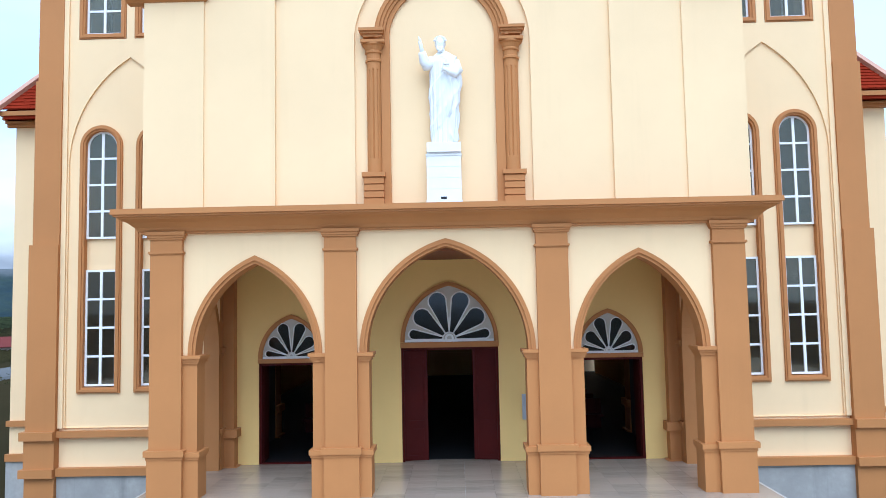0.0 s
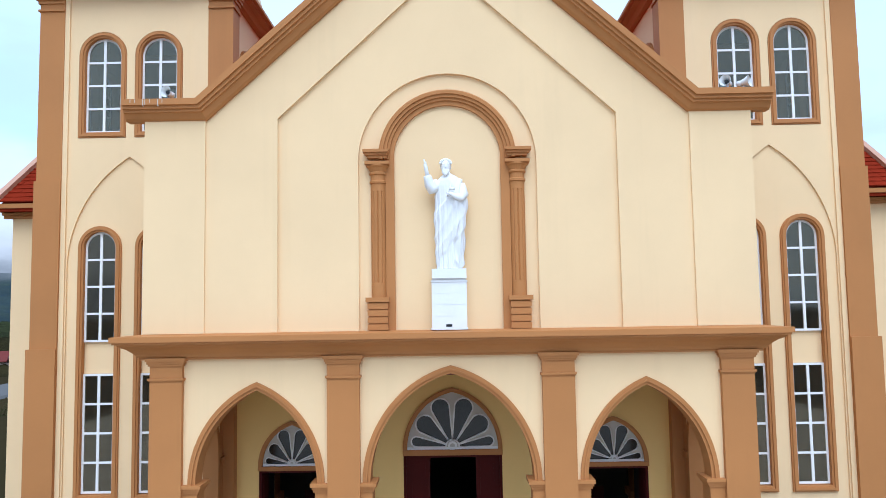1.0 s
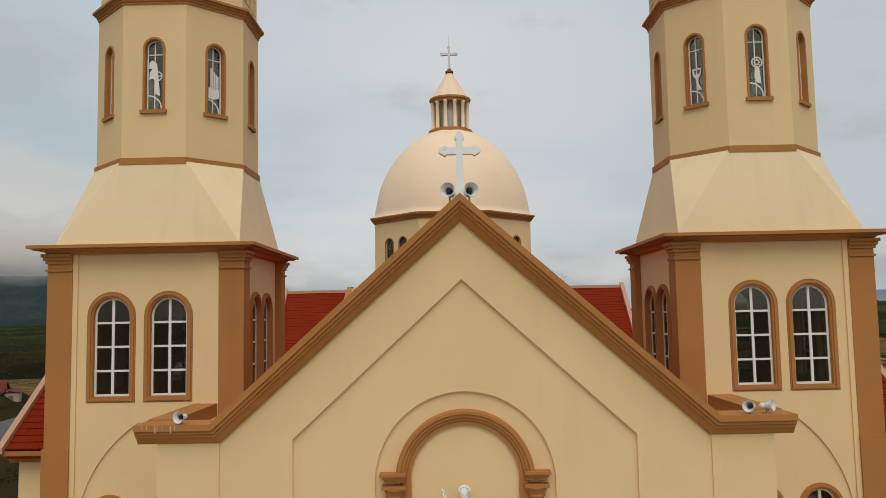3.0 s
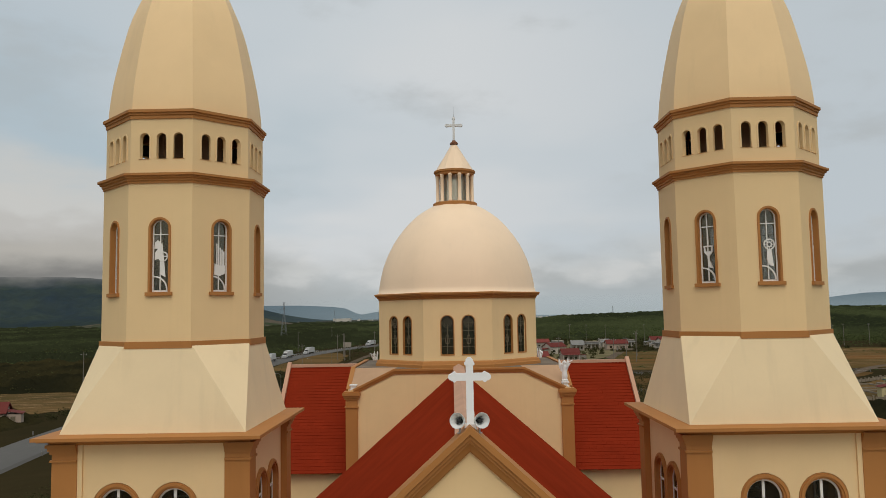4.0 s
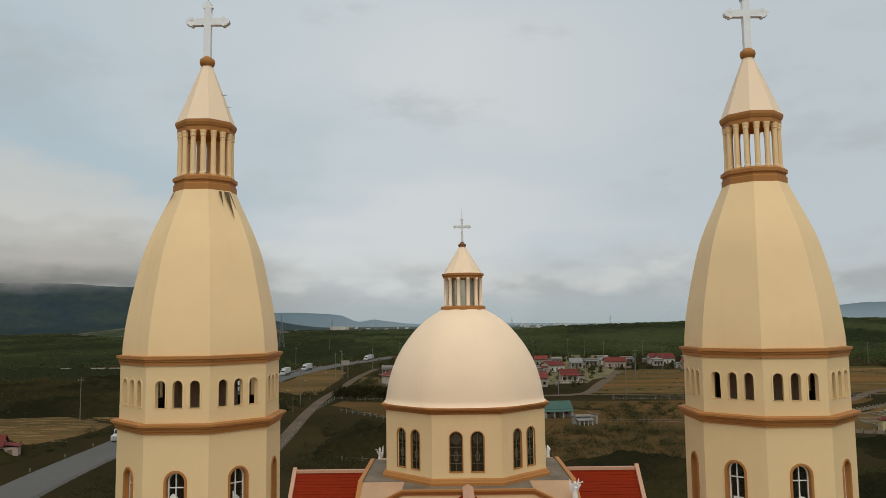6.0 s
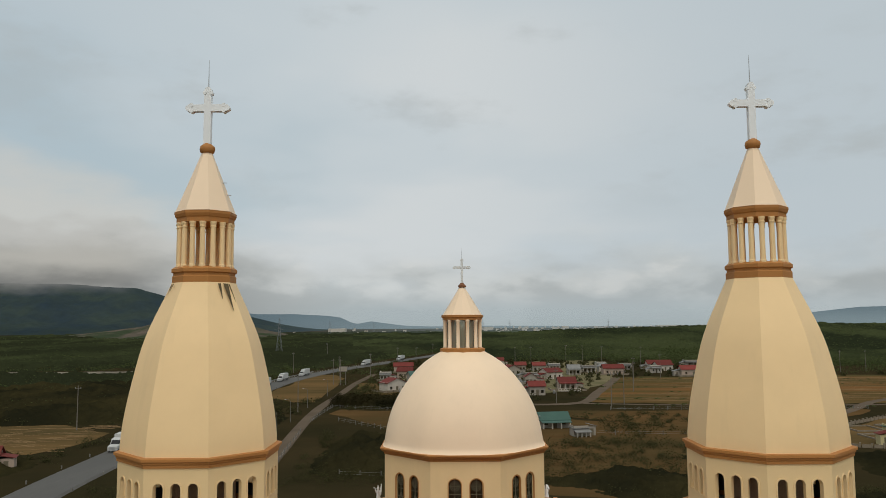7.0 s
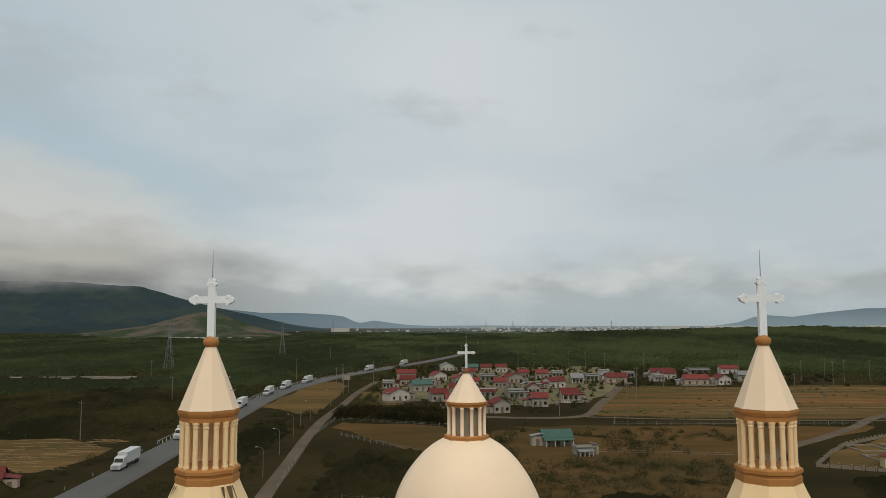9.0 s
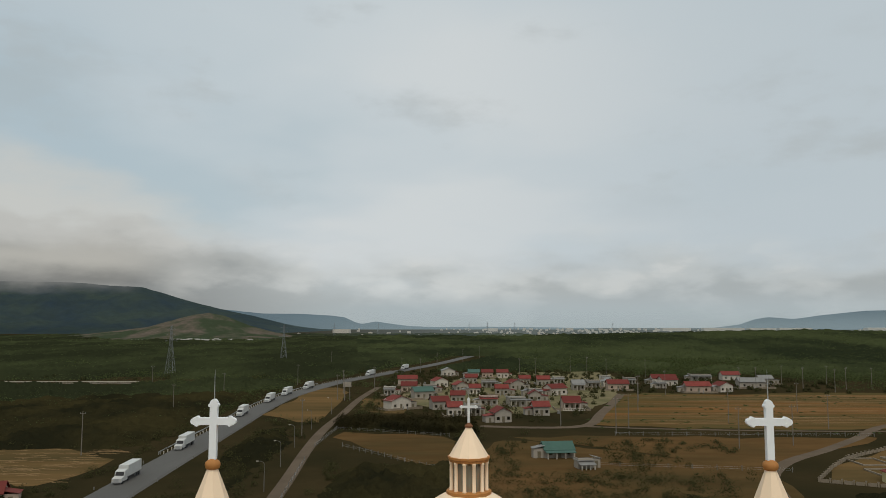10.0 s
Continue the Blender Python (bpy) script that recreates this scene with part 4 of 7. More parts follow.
def tower(s):
    cx = s * AX
    t = thing("bell_tower", (cx, AY, 0), "cream church tower with ochre trim, octagonal drum and bulbous spire", "church tower", "twin bell towers")
    h = 2.30

    def face_place(k):
        """Outer faces: 0 front, 1 towards the gable, 2 back, 3 outer side."""
        a = (0, s * -1, 2, s)[k] * 90
        return Matrix.Translation((cx, AY, 0)) @ Matrix.Rotation(radians(-a if k != 2 else 180), 4, "Z") @ Matrix.Translation((0, -h + 0.06, 0))

    off = 0.15 * s
    # square shaft: one wall per side with its openings
    for k in range(4):
        m = face_place(k)
        holes = [arch(x, 0.47, 11.90, 14.34 - 0.47) for x in (off - 0.70, off + 0.70)] if k == 0 else [arch(x, 0.47, 11.90, 14.34 - 0.47) for x in (-0.62, 0.62)]
        if k == 0:
            holes += [arch(x, 0.41, 3.10, 9.46 - 0.41) for x in (off - 0.70, off + 0.70)]
        bm = bmesh.new()
        e = 0.0 if k in (0, 2) else 0.32
        slab(bm, [(-h + 0.06 + e, 0.0), (-h + 0.06 + e, 15.5), (h - 0.06 - e, 15.5), (h - 0.06 - e, 0.0)], holes, 0.0, 0.3, facing_front)
        part("wall", bm, CREAM, t, m=m)
        for x in ((off - 0.70, off + 0.70) if k == 0 else (-0.62, 0.62)):
            window(t, m @ Matrix.Translation((x, 0, 0)), 0.47, 11.90, 14.34, 4)
        # raised field with a pointed recess below it
        if k == 0:
            bm = bmesh.new()
            slab(bm, [(-1.95, 2.16), (-1.95, 15.41), (1.95, 15.41), (1.95, 2.16)],
                 [arch(off, 1.50, 2.161, 8.55, 2.74, 24)] + [arch(x, 0.60, 11.77, 14.34 - 0.47) for x in (off - 0.70, off + 0.70)], -0.05, 0.0, facing_front)
            part("raised_field", bm, CREAM, t, m=m)
            for x0, x1 in ((-1.95, off - 1.53), (off + 1.53, 1.95)):
                part("edge_strip", boxes((x0, x1, -0.10, -0.05, 2.16, 15.41)), CREAM, t, m=m)
            for x in (off - 0.70, off + 0.70):
                window(t, m @ Matrix.Translation((x, 0, 0)), 0.41, 3.10, 9.46, 4, sashes=[(3.14, 5.98, False), (6.75, 9.44, True)])
                part("spandrel_panel", boxes((-0.40, 0.40, 0.13, 0.24, 5.98, 6.75)), CREAM, t, m=m @ Matrix.Translation((x, 0, 0)))
    # inner floors keep the rooms apart
    for z in (10.4, 15.3):
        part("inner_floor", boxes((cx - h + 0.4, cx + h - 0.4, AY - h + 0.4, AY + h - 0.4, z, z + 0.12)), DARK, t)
    # corner pilasters, stepped in width
    for sx in (-1, 1):
        for sy in (-1, 1):
            def rect(e, sx=sx, sy=sy):
                a, b = sorted((cx + sx * (h - 0.50), cx + sx * (h + 0.12 + e)))
                c, d = sorted((AY + sy * (h - 0.50), AY + sy * (h + 0.06 + e)))
                return a, b, c, d
            bm = stepped(bmesh.new(), ((0.0, 1.02, 0.10), (1.02, 1.22, 0.20), (1.22, 1.90, 0.12), (1.90, 2.10, 0.20), (2.10, 6.60, 0.10), (6.60, 10.70, 0.04), (10.70, 14.99, 0.0), (14.99, 15.04, 0.04), (15.04, 15.18, 0.0), (15.18, 15.26, 0.04), (15.26, 15.34, 0.08), (15.34, 15.42, 0.12)), rect)
            part("pilaster", bm, BROWN, t)
    # string courses on the front
    for z0, z1, e in ((1.03, 1.22, 0.12), (1.94, 2.09, 0.10)):
        part("string_course", boxes((cx - 1.9, cx + 1.9, AY - h + 0.06 - e - 0.05, AY - h + 0.06, z0, z1)), BROWN, t)
    part("plinth", boxes((cx - 1.9, cx + 1.9, AY - h - 0.04, AY - h + 0.06, 0.0, 1.03)), STONE, t, "stained grey cement plinth")
    # main cornice
    bm = bmesh.new()
    sq = [(cx - h, AY - h), (cx + h, AY - h), (cx + h, AY + h), (cx - h, AY + h)]
    sweep(bm, sq, [(-0.3, 15.40), (0.10, 15.40), (0.14, 15.44), (0.20, 15.49), (0.36, 15.50), (0.36, 15.535), (0.46, 15.535), (0.46, 15.615), (-0.05, 15.64), (-0.3, 15.64)], level, True)
    part("cornice", bm, BROWN, t)
    # skirt from the square to the octagon
    R = 2.135
    o8 = [Vector((x, y, 17.80)) for x, y in octagon(R + 0.02, 22.5, cx, AY)]
    bm = bmesh.new()
    ov = [bm.verts.new(p) for p in o8]
    hs = 2.29
    c4 = [bm.verts.new((cx + a * hs, AY + b * hs, 15.63)) for a, b in ((1, -1), (1, 1), (-1, 1), (-1, -1))]
    # octagon corners run from the front right one, anticlockwise seen from above
    for i in range(4):
        bm.faces.new((ov[2 * i], ov[2 * i + 1], c4[i]))
        bm.faces.new((ov[2 * i + 1], ov[(2 * i + 2) % 8], c4[(i + 1) % 4], c4[i]))
    part("skirt_roof", bm, CREAM_SKIRT, t)
    # drum of eight walls, each with a figured window
    ap = R * math.cos(math.pi / 8)
    side = R * math.sin(math.pi / 8)

    def oct_face(i, a):
        return Matrix.Translation((cx, AY, 0)) @ Matrix.Rotation(radians(45 * i), 4, "Z") @ Matrix.Translation((0, -a, 0))

    for i in range(8):
        m = oct_face(i, ap)
        bm = bmesh.new()
        slab(bm, [(-side, 17.70), (-side, 21.85), (side, 21.85), (side, 17.70)], [arch(0, 0.24, 19.04, 20.93 - 0.24)], 0.0, 0.22, lambda u, v, w: Vector((u * (1 - w / ap), w, v)))
        part("drum_wall", bm, CREAM, t, m=m)
        figured_window(t, m, (i + (0 if s < 0 else 3)) % 4)
        bm = bmesh.new()
        r2 = 2.09
        ap2, side2 = r2 * math.cos(math.pi / 8), r2 * math.sin(math.pi / 8)
        slab(bm, [(-side2, 22.05), (-side2, 23.60), (side2, 23.60), (side2, 22.05)], [arch(x, 0.125, 22.49, 23.17 - 0.125, None, 8) for x in (-0.435, 0.0, 0.435)], 0.0, 0.11, lambda u, v, w: Vector((u * (1 - w / ap2), w, v)))
        part("gallery_wall", bm, CREAM, t, m=oct_face(i, ap2))
        # dark sheet behind the openings: the inside's shade as a colour
        bm = slab(bmesh.new(), [(-side2 + 0.1, 22.06), (-side2 + 0.1, 23.5), (side2 - 0.1, 23.5), (side2 - 0.1, 22.06)], [arch(x, 0.15, 22.465, 23.195 - 0.15, None, 8) for x in (-0.435, 0.0, 0.435)], 0.113, 0.14, facing_front)
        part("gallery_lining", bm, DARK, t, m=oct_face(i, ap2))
        bm = bmesh.new()
        for x in (-0.435, 0.0, 0.435):
            slab(bm, arch(x, 0.165, 22.492, 23.21 - 0.165, None, 8), [arch(x, 0.125, 22.49, 23.17 - 0.125, None, 8)], -0.018, 0.0, facing_front)
        part("gallery_trim", bm, CREAM, t, m=oct_face(i, ap2))
    for nm, prof, r in (("drum_band", [(-0.1, 17.69), (0.05, 17.69), (0.05, 17.86), (-0.1, 17.86)], R),
                        ("lower_ring_cornice", [(-0.2, 21.85), (0.03, 21.85), (0.03, 21.90), (0.06, 21.92), (0.06, 21.96), (0.11, 21.99), (0.11, 22.03), (0.16, 22.04), (0.16, 22.10), (-0.2, 22.13)], R),
                        ("upper_ring_cornice", [(-0.2, 23.54), (0.03, 23.54), (0.03, 23.62), (0.06, 23.64), (0.06, 23.69), (0.10, 23.70), (0.10, 23.77), (-0.2, 23.80)], 2.09)):
        bm = bmesh.new()
        sweep(bm, octagon(r, 22.5, cx, AY), [(a / math.cos(math.pi / 8) * 0.93, z) for a, z in prof], level, True)
        part(nm, bm, BROWN, t)
    bm = bmesh.new()
    slab(bm, octagon(1.9, 22.5, cx, AY), [], 21.9, 22.0, level)
    part("drum_floor", bm, DARK, t)
    # added core: its darkened peach stands in for the shaded far wall
    part("gallery_core", turned(bmesh.new(), cx, AY, [(0.95, 22.0), (0.95, 23.7)], 8, 22.5), SHOULDER, t, "darkened peach core added to close the view through the gallery")
    # bulbous eight-sided spire
    ctrl = [(2.055, 23.78), (2.05, 24.0), (1.985, 24.6), (1.87, 25.25), (1.665, 26.17), (1.53, 26.65), (1.36, 27.1), (1.10, 27.68), (0.90, 28.12), (0.86, 28.22)]
    part("bulb_spire", shell(bmesh.new(), cx, AY, ctrl), CREAM_SPIRE, t, smooth=True)
    for a, ln2, w2 in ((44, 0.42, 0.045), (57, 0.75, 0.085), (66, 0.5, 0.04), (-62, 0.35, 0.04), (-50, 0.22, 0.03)) if s < 0 else ():
        bm = bmesh.new()
        rows = []
        for z, wd in ((28.13, w2), (28.13 - ln2 * 0.25, w2 * 0.8), (28.13 - ln2 * 0.6, w2 * 0.4), (28.13 - ln2, 0.006)):
            r = 0.895 + (28.13 - z) * 0.46 - 0.03
            rows.append([bm.verts.new((cx + r * math.sin(radians(a)) + sg * wd * math.cos(radians(a)), AY - r * math.cos(radians(a)) + sg * wd * math.sin(radians(a)), z)) for sg in (-1, 1)])
        for p, q in zip(rows, rows[1:]):
            bm.faces.new((p[0], p[1], q[1], q[0]))
        part("moss_streak", bm, STAIN, t, "dark moss streak below the lantern")
    # lantern: ring, columns, ring, cone, ball, cross
    bm = turned(bmesh.new(), cx, AY, [(0.80, 28.06), (0.86, 28.06), (0.86, 28.33), (0.83, 28.36), (0.83, 28.42), (0.88, 28.45), (0.88, 28.54), (0.80, 28.60)], 8, 22.5)
    part("lantern_base", bm, BROWN, t)
    for i in range(16):
        a = 2 * math.pi * (i + 0.5) / 16
        x, y = cx + 0.70 * math.sin(a), AY - 0.70 * math.cos(a)
        bm = turned(bmesh.new(), 0, 0, [(0.088, 0), (0.088, 0.05), (0.088, 0.06), (0.074, 0.08), (0.072, 0.085), (0.068, 1.06), (0.068, 1.07), (0.084, 1.09), (0.084, 1.12), (0.072, 1.13), (0.088, 1.19), (0.092, 1.195), (0.092, 1.24)], 10) if i == 0 and s < 0 else None
        if bm:
            MESHES["lantern_column"] = mesh_from(bm, "lantern_column", CREAM_SPIRE)
        part("lantern_column", MESHES["lantern_column"], None, t, m=Matrix.Translation((x, y, 28.58)))
    bm = turned(bmesh.new(), cx, AY, [(0.70, 29.80), (0.78, 29.82), (0.78, 29.94), (0.81, 29.97), (0.84, 30.05), (0.84, 30.12), (0.7, 30.14)], 8, 22.5)
    part("lantern_ring", bm, BROWN, t)
    bm = turned(bmesh.new(), cx, AY, [(0.82, 30.13), (0.80, 30.17), (0.14, 31.86)], 8, 22.5)
    part("spire_cone", bm, PEACH, t)
    bm = turned(bmesh.new(), cx, AY, [(0.12, 31.82), (0.19, 31.86), (0.215, 31.95), (0.20, 32.03), (0.12, 32.09), (0.09, 32.12)], 18)
    part("ball", bm, BROWN, t, smooth=True)
    part("cross", cross_bm(bmesh.new(), cx, AY, 32.1, 33.78, 33.14, 0.66, 0.20, 0.16), CROSSWHITE, t, "white trefoil cross")
    bm = turned(bmesh.new(), cx, AY, [(0.018, 33.7), (0.012, 34.1), (0.004, 34.56)], 8)
    part("lightning_rod", bm, METAL, t)
    for z, r in ((30.62, 0.60), (30.98, 0.46)):
        part("cone_hook", boxes((cx + r - 0.05, cx + r + 0.10, AY - 0.01, AY + 0.01, z, z + 0.02)), METAL, t)
    # the drum and all above it stand a little higher on the skirt
    for ob in t.children_recursive:
        if ob.parent is t and max(v.co.z for v in ob.data.vertices) > 18.0 and min(v.co.z for v in ob.data.vertices) > 17.6 or ob.name.startswith("lantern_column"):
            for one in (ob, *ob.children):
                one.matrix_basis = Matrix.Translation((0, 0, 0.085 if ob.name.startswith("lantern_column") or ob.data.vertices[0].co.z > 27.5 else 0.03)) @ one.matrix_basis
    return t


def figured_window(t, m, kind):
    """Narrow arched window with an ochre surround and sill, white bars and a white figure."""
    if "fig_surround" not in MESHES:
        bm = bmesh.new()
        slab(bm, arch(0, 0.285, 18.98, 20.93 - 0.24), [arch(0, 0.235, 19.05, 20.93 - 0.24)], -0.03, 0.02, facing_front)
        slab(bm, arch(0, 0.245, 19.03, 20.93 - 0.24), [arch(0, 0.225, 19.06, 20.93 - 0.24)], -0.02, 0.16, facing_front)
        MESHES["fig_surround"] = mesh_from(bm, "window", BROWN)
        MESHES["fig_sill"] = mesh_from(boxes((-0.34, 0.34, -0.07, 0.12, 18.95, 19.04)), "sill", BROWN)
        bm = bmesh.new()
        slab(bm, arch(0, 0.22, 19.05, 20.91 - 0.24), [arch(0, 0.185, 19.09, 20.91 - 0.24)], 0.11, 0.14, facing_front)
        MESHES["fig_frame"] = mesh_from(bm, "frame", WHITE)
        bm = boxes((-0.03, -0.005, 0.10, 0.135, 19.1, 20.86), (-0.19, 0.19, 0.10, 0.13, 20.50, 20.525))
        MESHES["fig_bar"] = mesh_from(bm, "glazing_bar", WHITE)
        bm = bmesh.new()
        slab(bm, arch(0, 0.2, 19.08, 20.9 - 0.24), [], 0.125, 0.13, facing_front)
        MESHES["fig_pane"] = mesh_from(bm, "pane", GLASS)
        for k in range(4):
            bm = bmesh.new()
            q = [(-0.185 + 0.36 * math.sin(a * math.pi / 16), 19.10 + 0.36 * math.cos(a * math.pi / 16)) for a in range(9)]
            sweep(bm, q, [(0.0, 0.095), (0.0, 0.125), (0.035, 0.125), (0.035, 0.095)], facing_front)

            def ringed(x, z, r, w):
                pts = [(x + r * math.cos(a * math.pi / 8), z + r * math.sin(a * math.pi / 8)) for a in range(16)]
                inn = [(x + (r - w) * math.cos(a * math.pi / 8), z + (r - w) * math.sin(a * math.pi / 8)) for a in range(16)]
                slab(bm, pts, [inn], 0.09, 0.12, facing_front)

            if k == 0:
                ringed(0.05, 19.95, 0.13, 0.03)
                box(bm, -0.06, 0.15, 0.092, 0.118, 19.94, 19.965)
                slab(bm, [(-0.02, 19.5), (0.12, 19.42), (0.10, 19.66), (0.03, 20.3), (-0.15, 20.05), (-0.16, 19.86), (-0.03, 19.9)], [], 0.094, 0.114, facing_front)
                slab(bm, [(-0.17, 20.15), (0.02, 20.15), (0.0, 20.30), (-0.09, 20.37), (-0.16, 20.30)], [], 0.09, 0.12, facing_front)
            elif k == 1:
                for j in range(5):
                    box(bm, -0.09 + j * 0.05, -0.057 + j * 0.05, 0.094, 0.12, 19.7, 20.3 - 0.05 * j)
                slab(bm, [(-0.15, 19.48), (0.02, 19.46), (0.16, 19.52), (0.16, 19.74), (0.03, 19.72), (-0.14, 19.78)], [], 0.09, 0.12, facing_front)
            elif k == 2:
                slab(bm, [(-0.13, 20.02), (0.13, 20.02), (0.11, 19.84), (0.03, 19.74), (0.03, 19.62), (0.12, 19.42), (-0.02, 19.46), (-0.03, 19.74), (-0.11, 19.84)], [[(-0.09, 19.98), (0.09, 19.98), (0.07, 19.87), (-0.07, 19.87)]], 0.09, 0.12, facing_front)
                box(bm, -0.02, 0.01, 0.09, 0.12, 20.02, 20.45)
            else:
                ringed(0.03, 19.98, 0.145, 0.03)
                ringed(0.03, 19.98, 0.07, 0.025)
                slab(bm, [(-0.02, 19.85), (0.08, 19.85), (0.12, 19.42), (0.02, 19.45), (-0.05, 19.6)], [], 0.094, 0.118, facing_front)
                for a in range(8):
                    c2, s2 = math.cos(a * math.pi / 4), math.sin(a * math.pi / 4)
                    slab(bm, [(0.03 + c2 * 0.06 - s2 * 0.012, 19.98 + s2 * 0.06 + c2 * 0.012), (0.03 + c2 * 0.06 + s2 * 0.012, 19.98 + s2 * 0.06 - c2 * 0.012), (0.03 + c2 * 0.13, 19.98 + s2 * 0.13)], [], 0.096, 0.116, facing_front)
            MESHES["fig%d" % k] = mesh_from(bm, "window_figure", WHITE)
    w = part("window", MESHES["fig_surround"], None, t, m=m)
    part("sill", MESHES["fig_sill"], None, w, m=m)
    part("frame", MESHES["fig_frame"], None, w, m=m)
    part("glazing_bar", MESHES["fig_bar"], None, w, m=m)
    part("window_figure", MESHES["fig%d" % kind], None, w, "white cut-out figure in the window", m=m)
    part("pane", MESHES["fig_pane"], None, w, m=m).visible_shadow = False


tower(-1)
tower(1)

# ---- low side wings outside the towers, with tiled roofs ----


def tile_course_roof(bm, x0, x1, ya, za, yb, zb, course, wide, seed, lift=0.03):
    """Overlapping tiles in courses from the eave (ya, za) up to (yb, zb), each tile a thin wedge."""
    rnd = random.Random(seed)
    ln2 = math.hypot(yb - ya, zb - za)
    uy, uz = (yb - ya) / ln2, (zb - za) / ln2
    ny, nz = -uz, uy
    if nz < 0:
        ny, nz = -ny, -nz
    n = max(1, int(ln2 / course))
    for i in range(n):
        s0, s1 = i * ln2 / n, (i + 1.08) * ln2 / n
        k = max(1, int((x1 - x0) / wide))
        shift = (i % 2) * 0.5 * wide
        for j in range(k + 1):
            a = max(x0, x0 + j * wide - shift)
            b = min(x1, x0 + (j + 1) * wide - shift) - 0.006
            if b - a < 0.02:
                continue
            up = lift * rnd.uniform(0.8, 1.25)
            vs = []
            for xx in (a, b):
                for sd, h1 in ((s0, up), (s1, 0.005), (s0, -0.01)):
                    vs.append(bm.verts.new((xx, ya + uy * sd + ny * h1, za + uz * sd + nz * h1)))
            bm.faces.new((vs[0], vs[3], vs[4], vs[1]))
            bm.faces.new((vs[0], vs[2], vs[5], vs[3]))
            bm.faces.new((vs[0], vs[1], vs[2]))
            bm.faces.new((vs[3], vs[5], vs[4]))


for s in (-1, 1):
    w = thing("side_wing", (s * 11, 8, 0), "low cream side wing with a red tiled roof beside the tower", "church wing", "side wings")
    xa, xb = sorted((s * 10.0, s * 11.85))
    part("wall", boxes((xa, xb, 5.35, 10.4, 0, 10.2)), CREAM, w)
    bm = bmesh.new()
    tile_course_roof(bm, min(s * 9.9, s * 12.0), max(s * 9.9, s * 12.0), 4.85, 10.45, 7.9, 12.62, 0.24, 0.19, 5 + s)
    part("roof_tiles", bm, TILE, w, "red clay roof tiles")
    bm = bmesh.new()
    slab(bm, [(4.9, 10.38), (7.9, 12.55), (10.9, 10.38), (10.9, 10.2), (4.9, 10.2)], [], min(s * 9.9, s * 11.95), max(s * 9.9, s * 11.95), lambda u, v, q: Vector((q, u, v)))
    part("roof_body", bm, ROOFRED, w)
    bm = bmesh.new()
    slab(bm, [(4.72, 10.36), (4.72, 10.52), (7.9, 12.80), (7.9, 12.5)], [], min(s * 11.95, s * 12.12), max(s * 11.95, s * 12.12), lambda u, v, q: Vector((q, u, v)))
    part("verge", bm, RIDGE, w)
    bm = bmesh.new()
    x0, x1 = sorted((s * 10.0, s * 12.05))
    for k, (e, z0, z1) in enumerate(((0.10, 10.05, 10.13), (0.20, 10.13, 10.20), (0.34, 10.20, 10.28), (0.5, 10.28, 10.40))):
        box(bm, x0, x1 - 0.01 * k if s > 0 else x1, 5.35 - e, 5.36, z0, z1)
    part("eave_cornice", bm, BROWN, w)
    part("string_course", boxes((min(s * 10, s * 11.9), max(s * 10, s * 11.9), 5.25, 5.35, 1.94, 2.09), (min(s * 10, s * 11.9), max(s * 10, s * 11.9), 5.23, 5.35, 1.03, 1.22)), BROWN, w)
    part("plinth", boxes((min(s * 10, s * 11.9), max(s * 10, s * 11.9), 5.29, 5.35, 0, 1.03)), STONE, w)

# ---- nave ----
nave = thing("nave", (0, 16, 0), "long cream nave with a red pitched roof", "church nave", kind="structure")
NR, SL = 15.42, 0.87
for s in (-1, 1):
    bm = bmesh.new()
    for reach, ya, yb in ((4.9, 0.5, 8.2), (8.4, 8.2, 27.7)):
        slab(bm, [(0, NR), (s * reach, NR - SL * reach), (s * reach, NR - SL * reach - 0.2), (0, NR - 0.2)], [], ya, yb, facing_front)
    part("roof_slope", bm, ROOFRED, nave, "smooth dark red roof slope")
    part("side_wall", boxes((min(s * 7.7, s * 8.0), max(s * 7.7, s * 8.0), 8.0, 27.7, 0, NR - SL * 7.9 - 0.1)), CREAM, nave)
bm = bmesh.new()
slab(bm, [(-0.3, NR - 0.12), (-0.3, NR + 0.05), (0, NR + 0.22), (0.3, NR + 0.05), (0.3, NR - 0.12), (0, NR + 0.0)], [], 0.5, 27.7, facing_front)
part("ridge_cap", bm, RIDGE, nave)
# floor made black: the darkness beyond the doors is in its colour
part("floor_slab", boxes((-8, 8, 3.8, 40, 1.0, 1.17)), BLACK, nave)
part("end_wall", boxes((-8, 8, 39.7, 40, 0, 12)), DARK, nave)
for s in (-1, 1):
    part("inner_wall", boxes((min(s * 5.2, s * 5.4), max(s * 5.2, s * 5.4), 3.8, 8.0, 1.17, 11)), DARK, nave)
for i in range(6):
    for s in (-1, 1):
        bm = boxes((min(s * 0.9, s * 4.5), max(s * 0.9, s * 4.5), 8 + i * 1.3, 8.4 + i * 1.3, 1.55, 1.62), (min(s * 0.9, s * 4.5), max(s * 0.9, s * 4.5), 8.4 + i * 1.3, 8.46 + i * 1.3, 1.17, 2.05))
        single("pew", bm, DOORWOOD, "dark wooden pew inside the nave", "pew", "pews in the nave")

